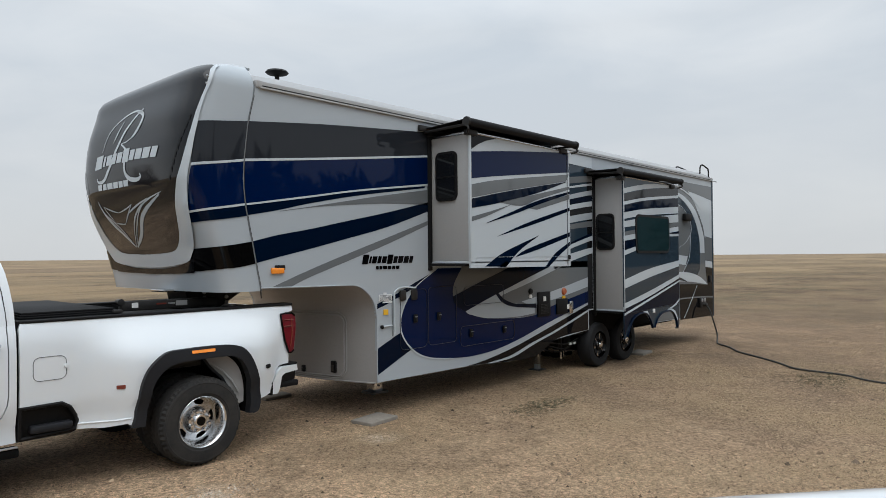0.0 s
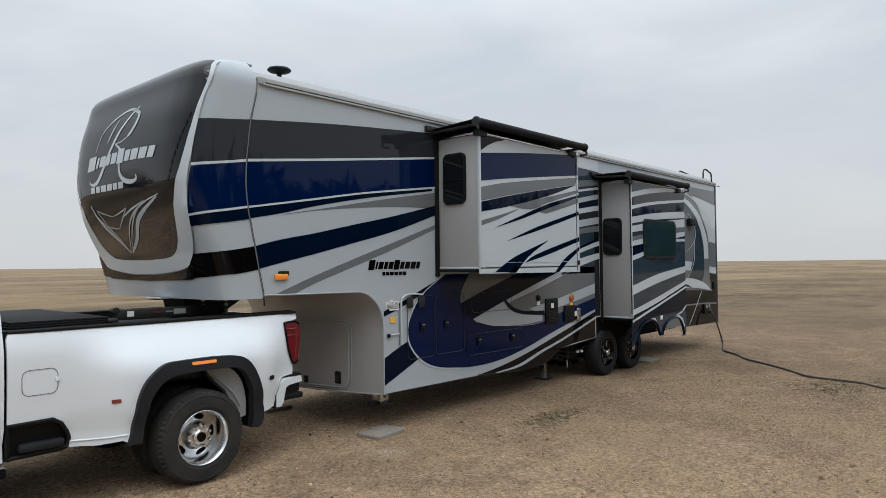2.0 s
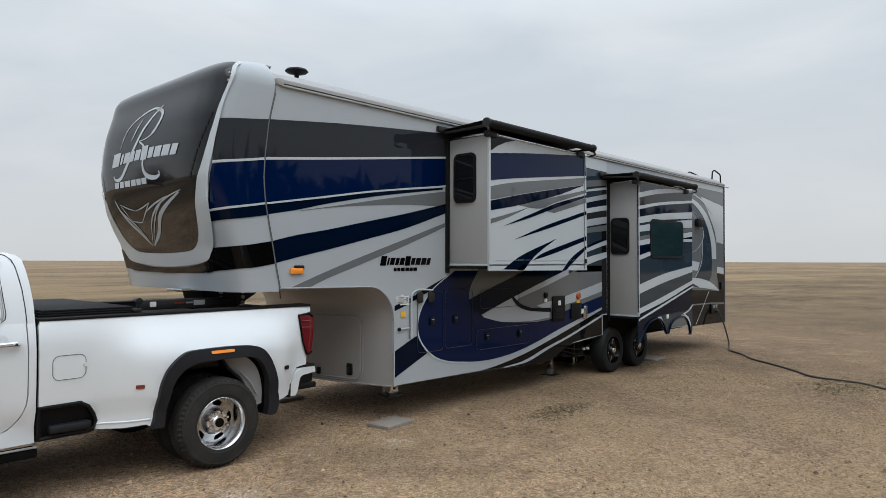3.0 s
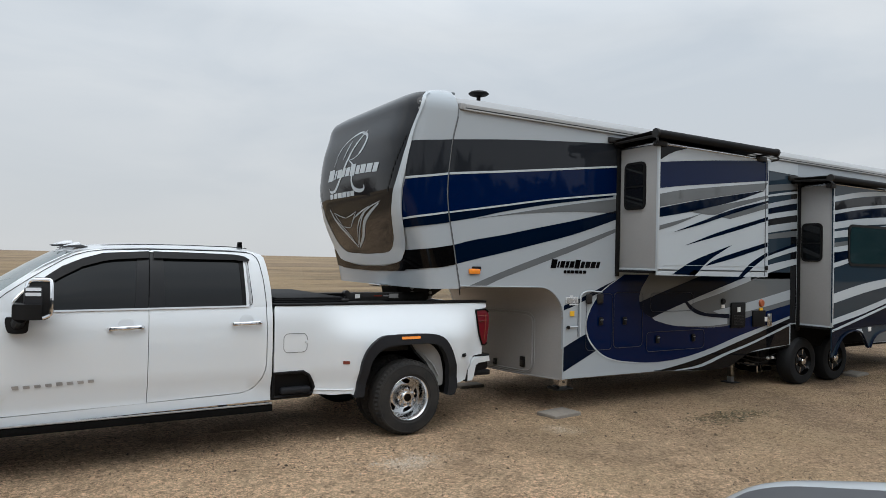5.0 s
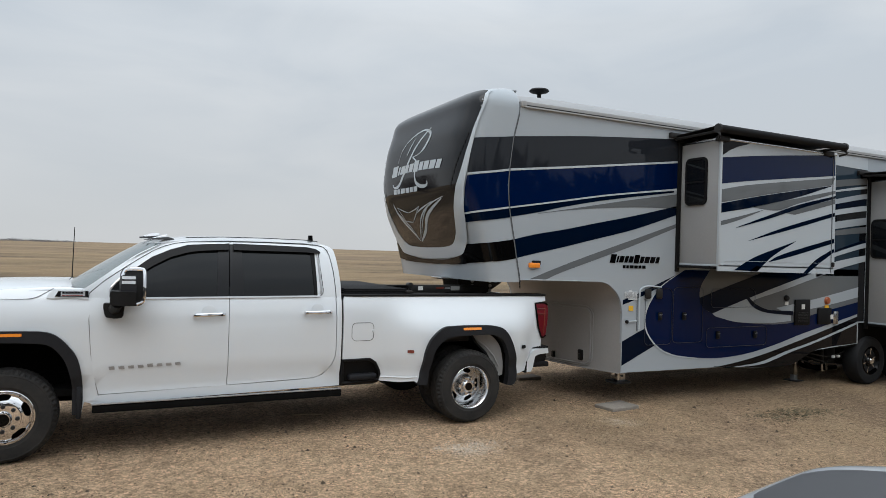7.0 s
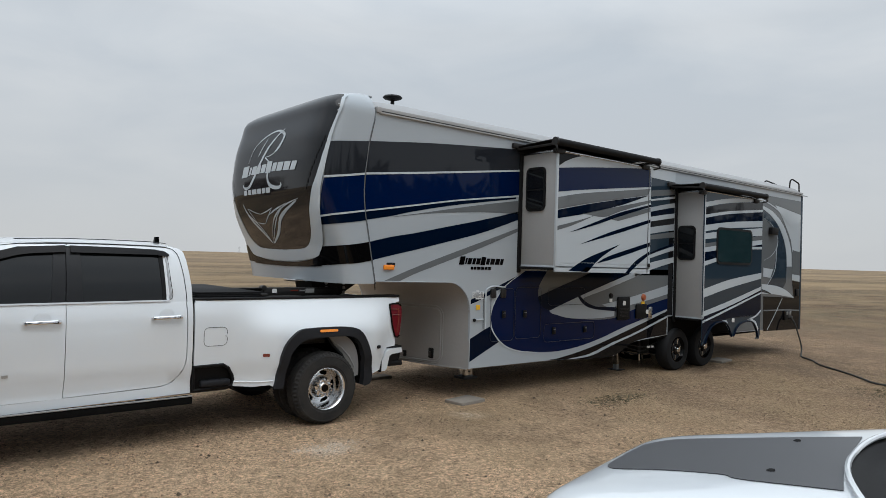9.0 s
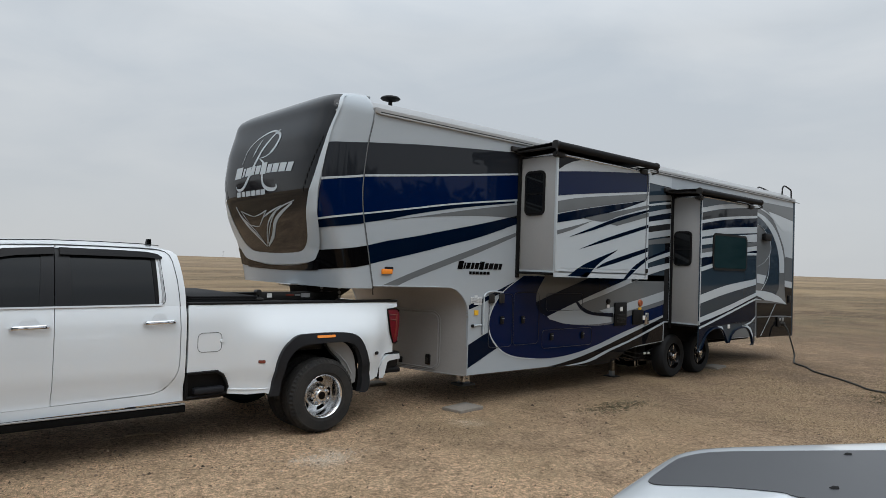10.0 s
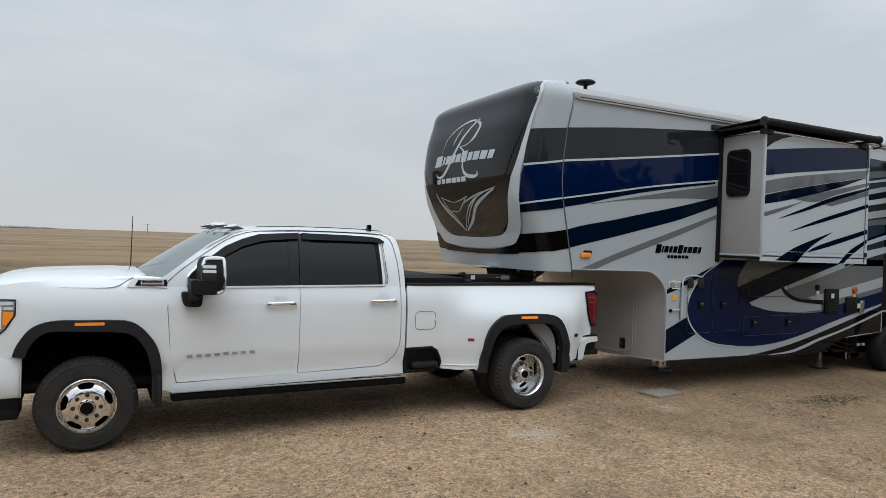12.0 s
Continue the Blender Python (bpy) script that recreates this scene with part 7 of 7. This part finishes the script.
def brow(v, back=0.0):
    """Line where the bonnet ends at the windscreen, bowed forward."""
    return -(0.955 + back + 0.30 * (abs(v - 0.12) / 0.92) ** 2.2)


edge = [(brow(v), v, hood_z(0.97 + 0.2 * abs(v), v) + 0.004) for v in (0.80 - 1.60 * k / 24 for k in range(25))]
part("hood_edge", tube(edge, 0.010, 8), "white", car)
part("cowl", loft([[(brow(v, b), v, hood_z(1.0, v) + dz) for v in (0.80 - 1.60 * k / 20 for k in range(21))] for b, dz in ((-0.02, -0.012), (0.012, -0.014), (0.04, -0.05), (0.20, -0.055), (0.36, 0.01))]), "black_plastic", car, "black cowl panel", 1.0)
part("windshield", loft([[(brow(v, b) - 0.0, v * w, hood_z(1.0, v) + dz) for v in (0.80 - 1.60 * k / 20 for k in range(21))] for b, dz, w in ((0.35, 0.0, 1.0), (0.50, 0.13, 0.97), (0.70, 0.30, 0.92), (0.88, 0.42, 0.86))]), "glass", car, "dark curved windshield", 1.0)
for v0, v1 in ((0.55, -0.05), (-0.05, -0.6)):
    part("wiper", tube([(brow(v, 0.14 + 0.12 * (1 - t)) + 0.02, v, hood_z(1.0, v) + 0.045) for t, v in ((t, v0 + (v1 - v0) * t) for t in (0, 0.25, 0.5, 0.75, 1))], 0.011, 6), "black_plastic", car)
# body shell behind and below the bonnet
SHELL = [(-0.12, 0.62, 0.30, 0.78, 0.82, 0.55), (-0.32, 0.78, 0.28, 0.86, 0.90, 0.70), (-0.65, 0.83, 0.28, 0.92, 0.98, 0.78), (-1.1, 0.85, 0.28, 0.98, 1.03, 0.80), (-1.5, 0.86, 0.28, 1.02, 1.12, 0.80)]
sections = [[(x, w * a, z) for a, z in ((1, lo), (1.02, (lo + belt) / 2), (1.0, belt))] + [(x, top_w, top), (x, -top_w, top)] + [(x, -w * a, z) for a, z in ((1.0, belt), (1.02, (lo + belt) / 2), (1, lo))] for x, w, lo, belt, top, top_w in SHELL]
part("front_body", loft(sections), "white", car, "", 1.0)
REAR_SHELL = [(-1.5, 0.86, 1.04, 0.80, 1.10), (-1.95, 0.86, 1.08, 0.68, 1.66), (-2.4, 0.86, 1.10, 0.65, 1.74), (-3.2, 0.85, 1.12, 0.63, 1.72), (-4.1, 0.84, 1.12, 0.61, 1.62), (-4.6, 0.78, 1.05, 0.64, 1.1)]
sections = [[(x, w, 0.22), (x, w * 1.02, 0.6), (x, w, belt), (x, tw, top - 0.06), (x, tw * 0.85, top), (x, -tw * 0.85, top), (x, -tw, top - 0.06), (x, -w, belt), (x, -w * 1.02, 0.6), (x, -w, 0.22)] for x, w, belt, tw, top in REAR_SHELL]
bm = loft(sections)
part("cabin_shell", bm, "white", car, "", 0.7)
part("tailgate", panel([(0.77, 0.24), (0.79, 0.6), (0.77, 1.04), (0.63, 1.08), (-0.63, 1.08), (-0.77, 1.04), (-0.79, 0.6), (-0.77, 0.24)], lambda y, z: (-4.59, y, z), 0, (0.04, 0, 0)), "white", car)
for s in (1, -1):
    def pillar(x, z, s=s):
        f = (z - 1.10) / 0.58
        return (x, s * (0.868 - 0.20 * f + 0.006), z)
    for line in ([(-1.75, 1.16), (-2.02, 1.58), (-2.55, 1.62), (-2.55, 1.16)], [(-2.62, 1.16), (-2.62, 1.62), (-3.45, 1.61), (-3.45, 1.16)], [(-3.52, 1.16), (-3.52, 1.60), (-4.0, 1.54), (-4.2, 1.18)]):
        part("side_window", panel(line, pillar, 0, (0, -s * 0.01, 0)), "glass", car, "dark side window")
    part("door_seam", tube([(-2.585, s * 0.872, z) for z in (0.40, 0.60, 0.90, 1.12)], 0.004, 5), "black_plastic", car)
    part("door_mirror", loft([[(-1.72 - dx, s * (0.90 + 0.18 * t), 1.12 + dz) for dx, dz in ((0.0, 0.03), (0.03, 0.13), (0.10, 0.13), (0.11, 0.02), (0.05, 0.0), (0.0, 0.03))] for t in (0, 0.4, 0.8, 1.0)]), "white", car, "", 1.0)
part("front_bumper", loft([[(-0.03 - 0.30 * (abs(v) / 0.82) ** 4 + dx, v, z) for v in (0.82 - 1.64 * k / 20 for k in range(21))] for dx, z in ((-0.12, 0.25), (0.03, 0.36), (0.05, 0.60), (0.02, 0.80), (0.0, 0.93))]), "white", car, "white rounded front bumper", 1.0)
part("lower_grille", loft([[(0.05 - 0.30 * (abs(v) / 0.82) ** 4, v, z) for v in (0.5 - 1.0 * k / 12 for k in range(13))] for z in (0.42, 0.58)]), "black_plastic", car)
for s in (1, -1):
    part("headlamp", lathe([(0.11, 0.0), (0.10, 0.02), (0.06, 0.04), (0.0, 0.045)], (-0.10, s * 0.62, 0.74), "x", 20), "lamp_clear", car)
    for x in (-0.95, -3.75):
        wheel = part("wheel", lathe([(0.22, -0.11), (0.34, -0.11), (0.37, -0.07), (0.37, 0.07), (0.34, 0.11), (0.22, 0.11)], (x, s * 0.74, 0.37), "y", 32, sign=s), "rubber", car)
        part("rim", lathe([(0.205, 0.08), (0.19, 0.09), (0.15, 0.06), (0.06, 0.07), (0.0, 0.075)], (x, s * 0.74, 0.37), "y", 24, sign=s), "aluminium", wheel)


# ---- bare tree beyond the truck ----
def bare_tree(x, y, height, seed, spread=1.0, twigs=1.0):
    rng = random.Random(seed)
    tree = thing("bare_tree", "leafless grey tree with dense fine upright twigs in dry grass", "tree", (x, y, lie(x, y)))
    base = Vector((x, y, lie(x, y) - 0.05))
    trunk, crown = bmesh.new(), bmesh.new()

    def limb(start, way, length, radius, level):
        count = 5 if level < 2 else 4
        pts, p, d = [start], start.copy(), way.copy()
        for k in range(count):
            d = (d + Vector((rng.gauss(0, 0.07), rng.gauss(0, 0.07), rng.gauss(0.07, 0.05)))).normalized()
            p = p + d * (length / count)
            pts.append(p.copy())
        tube(pts, lambda t: radius * (1 - 0.65 * t), 7 if level < 1 else 5 if level < 2 else 3, trunk if level < 1 else crown, False)
        if level >= 4:
            return
        kids = (14, 8, 7, 6)[level]
        for k in range(max(2, round(kids * twigs))):
            t = (0.2 if level else 0.22) + 0.8 * (k + rng.random()) / kids
            t = min(t, 0.99)
            i = min(count - 1, int(t * count))
            at = pts[i].lerp(pts[i + 1], t * count - i)
            a = rng.random() * 6.283
            side = Vector((math.cos(a), math.sin(a), 0))
            out = (d * (0.62 if level else 0.45) + side * rng.uniform(0.45, 0.9) * spread + Vector((0, 0, 0.34))).normalized()
            limb(at, out, length * rng.uniform(0.44, 0.64) * (1.0 if level else 1.12 - 0.55 * t), radius * 0.54 * (1.1 - 0.6 * t), level + 1)

    for lean, share in (((0.02, 0.0), 0.68), ((-0.16, 0.10), 0.62), ((0.15, -0.10), 0.60)):
        limb(base, Vector((lean[0], lean[1], 1)).normalized(), height * share, 0.066, 0)
    part("trunk", trunk, "bark", tree)
    part("crown", crown, "bark", tree)
    return tree


bare_tree(-14.3, 29.32, 6.4, 4, 0.95)


# ---- what no one could count: straw litter, grit, tufts ----
def scatter_material(name, dark, light):
    m = bpy.data.materials.new(name)
    m.use_nodes = True
    n, l = m.node_tree.nodes, m.node_tree.links
    geo, rp = n.new("ShaderNodeNewGeometry"), n.new("ShaderNodeValToRGB")
    rp.color_ramp.elements[0].color, rp.color_ramp.elements[1].color = (*dark, 1), (*light, 1)
    l.new(geo.outputs["Random Per Island"], rp.inputs["Fac"])
    l.new(rp.outputs["Color"], n["Principled BSDF"].inputs["Base Color"])
    n["Principled BSDF"].inputs["Roughness"].default_value = 0.9
    n["Principled BSDF"].inputs["Specular IOR Level"].default_value = 0.2
    M[name] = m


scatter_material("straw", (0.22, 0.160, 0.095), (0.60, 0.45, 0.285))
scatter_material("grit", (0.09, 0.063, 0.042), (0.50, 0.355, 0.232))
scatter_material("clod", (0.05, 0.037, 0.027), (0.20, 0.145, 0.10))
scatter_material("pale_grit", (0.36, 0.29, 0.22), (0.55, 0.47, 0.38))
scatter_material("dark_weed", (0.075, 0.068, 0.042), (0.19, 0.155, 0.10))
scatter_material("field_grass", (0.20, 0.15, 0.085), (0.42, 0.32, 0.195))


def mesh_stuff(name, verts, faces, mat, label, category):
    me = bpy.data.meshes.new(name)
    me.from_pydata(verts, [], faces)
    me.materials.append(M[mat])
    return tagged(new(name, me), label, category, kind="stuff")


def litter(name, spots, mat, length, width, lift, label, category):
    """Small stems lying this way and that on the ground."""
    rng = np.random.default_rng(len(spots))
    verts, faces = [], []
    for x, y in spots:
        a, size, tilt = rng.uniform(0, 6.283), length * rng.lognormal(0, 0.45), rng.uniform(-0.1, 0.55)
        c, s, w = math.cos(a), math.sin(a), width * rng.uniform(0.6, 1.5)
        z = lie(x, y) + 0.004
        rise = min(lift, size * abs(tilt)) * rng.uniform(0.2, 1)
        b = len(verts)
        verts += [(x - s * w, y + c * w, z), (x + s * w, y - c * w, z), (x + c * size, y + s * size, z + rise + 0.003), (x + c * size * 0.5 - s * w, y + s * size * 0.5 + c * w, z + rise * 0.7 + w)]
        faces += [(b, b + 1, b + 2), (b, b + 2, b + 3)]
    return mesh_stuff(name, verts, faces, mat, label, category)


rng = np.random.default_rng(7)


def drift(count, x0, x1, y0, y1, scale, floor):
    """Uneven scatter: thick in drifts, thin between them."""
    kept = []
    while len(kept) < count:
        x, y = rng.uniform(x0, x1), rng.uniform(y0, y1)
        if noise.noise((x * scale, y * scale, 5.0)) * 0.5 + 0.5 > rng.uniform(floor, 1.0) * 0.9:
            kept.append((x, y))
    return kept


litter("straw_litter", drift(60000, -8.0, 0, -5.0, 1.4, 0.75, 0.30), "straw", 0.013, 0.0017, 0.006, "fine dry chaff over packed brown dirt", "straw")
litter("straw_litter", drift(150000, -0.5, 9, -5.0, 1.4, 0.75, 0.36), "straw", 0.021, 0.0017, 0.007, "scattered dry straw and chaff over brown dirt", "straw")
litter("straw_litter", drift(30000, 2.5, 18, -8, 8, 0.45, 0.5), "straw", 0.030, 0.0030, 0.014, "thin dry straw on the yard's farther dirt", "straw")


def grit(name, spots, mat, size, label):
    g = np.random.default_rng(len(spots) + 3)
    verts, faces = [], []
    for x, y in spots:
        r, z = size * g.lognormal(0, 0.5), lie(x, y)
        b = len(verts)
        for k in range(4):
            a = 1.571 * k + g.uniform(-0.4, 0.4)
            verts.append((x + r * math.cos(a), y + r * math.sin(a), z - 0.002))
        verts.append((x + r * g.uniform(-0.3, 0.3), y + r * g.uniform(-0.3, 0.3), z + r * g.uniform(0.5, 1.0)))
        faces += [(b + k, b + (k + 1) % 4, b + 4) for k in range(4)]
    return mesh_stuff(name, verts, faces, mat, label, "gravel")


grit("clods", drift(5000, -8.5, 8, -5.2, 2.0, 0.8, 0.3), "clod", 0.007, "dark crumbs of earth on the dirt")
grit("grit", drift(70000, -8.5, 8, -5.2, 2.0, 1.3, 0.2), "grit", 0.0048, "small brown stones and clods on the dirt")
near = [(-1.39 + rng.normal(0, 0.22), -0.95 + rng.normal(0, 0.10)) for _ in range(1000)]
grit("pale_grit", near, "pale_grit", 0.0042, "pale chalky scuffed patch of grit")
twig = thing("dry_stalk", "pale dry stalk lying on the dirt", "stalk", (-2.54, 0.80, 0))
part("stem", tube([(-2.70, 0.84, lie(-2.7, 0.84) + 0.010), (-2.54, 0.80, lie(-2.54, 0.8) + 0.016), (-2.37, 0.755, lie(-2.37, 0.75) + 0.010)], 0.005, 5), "straw", twig)
weeds = [(3.1 + rng.normal(0, 0.38), -1.13 + rng.normal(0, 0.13)) for _ in range(520)] + [(7.4 + rng.normal(0, 0.5), -3.4 + rng.normal(0, 0.3)) for _ in range(700)]
litter("dark_weeds", weeds, "dark_weed", 0.04, 0.006, 0.03, "low dark weeds pressed into the dirt", "weeds")


def tufts(name, count, r0, r1, size, label, seed):
    g = np.random.default_rng(seed)
    verts, faces = [], []
    while len(faces) < count * 4:
        a, r = g.uniform(-0.6, 2.7), math.sqrt(g.uniform(r0 * r0, r1 * r1))
        x, y = 1 + r * math.cos(a), -3 + r * math.sin(a)
        if -1.5 < x < 11.9 and -1.2 < y < 3.2 or noise.noise((x * 0.25, y * 0.25, 9)) < g.uniform(-0.45, 0.45):
            continue
        z, h = lie(x, y), size * g.lognormal(0, 0.35)
        for k in range(4):
            b, a2 = len(verts), g.uniform(0, 6.283)
            dx, dy, lean = math.cos(a2), math.sin(a2), g.uniform(0.2, 0.9)
            w = h * 0.10
            verts += [(x - dy * w, y + dx * w, z - 0.01), (x + dy * w, y - dx * w, z - 0.01), (x + dx * h * lean, y + dy * h * lean, z + h * g.uniform(0.5, 1))]
            faces.append((b, b + 1, b + 2))
    return mesh_stuff(name, verts, faces, "field_grass", label, "grass")


tufts("field_grass", 16000, 15, 48, 0.035, "short golden dry grass tufts beyond the yard", 11)
tufts("field_grass", 22000, 48, 150, 0.06, "uneven golden dry grass clumps across the plain", 12)


# ---- the distance: low woods, sheds and masts on the horizon; a shelterbelt behind the camera ----
def far_woods(name, spots, mat, label, clump=0.05):
    g = np.random.default_rng(len(spots))
    verts, faces = [], []
    for x, y, w, h in spots:
        for _ in range(330):
            u, v = g.normal(0, 0.36), g.beta(1.1, 1.5)
            px, py, pz = x + w * u * (1.1 - 0.5 * v), y + w * g.normal(0, 0.25), h * v
            s, b = h * clump * g.lognormal(0, 0.4), len(verts)
            for k in range(3):
                verts.append((px + s * g.normal(), py + s * g.normal(), max(-0.2, pz + 1.6 * s * g.normal())))
            faces.append((b, b + 1, b + 2))
    return mesh_stuff(name, verts, faces, mat, label, "woods")


behind = []
for k in range(110):
    x = -75 + 2.1 * k + rng.normal(0, 1.2)
    behind.append((x, -52 + rng.normal(0, 3), rng.uniform(4.5, 7.5), rng.uniform(6.5, 11.5)))
far_woods("shelterbelt", behind, "far_wood", "row of bare farm trees behind the yard")
far = []
for k in range(60):
    a = radians(92 + 50 * rng.uniform(0, 1))
    r = rng.uniform(900, 1500)
    far.append((r * math.cos(a), r * math.sin(a), rng.uniform(14, 60), rng.uniform(1.6, 3.8)))
far_woods("far_woods", far, "haze_tinted_wood", "low tree clumps along the horizon, coloured grey for haze", 0.10)
for a, r, w, h in ((112.5, 1000, 22, 5), (117, 1150, 30, 6), (106, 1250, 18, 6), (124, 1100, 25, 5)):
    x, y = r * math.cos(radians(a)), r * math.sin(radians(a))
    shed = thing("farm_shed", "pale low farm shed far off on the plain", "shed", (x, y, 0), "far sheds")
    part("wall", box(x - w / 2, x + w / 2, y - 6, y + 6, -0.5, h * 0.65), "far_wall", shed)
    part("roof", loft([[(xx, y - 7, h * 0.62), (xx, y, h), (xx, y + 7, h * 0.62)] for xx in (x - w / 2 - 1, x + w / 2 + 1)]), "far_wood", shed)
for a, r, h in ((86.5, 700, 12), (79.5, 820, 14), (67, 900, 12), (36, 800, 13), (29, 900, 12)):
    x, y = r * math.cos(radians(a)), r * math.sin(radians(a))
    mast = thing("utility_pole", "thin far utility pole on the horizon", "utility pole", (x, y, 0), "far poles")
    part("pole", tube([(x, y, -0.5), (x, y, h * 0.75)], 0.2, 6), "far_wood", mast)
    part("crossarm", tube([(x - 2, y, h * 0.68), (x + 2, y, h * 0.68)], 0.1, 5), "far_wood", mast)
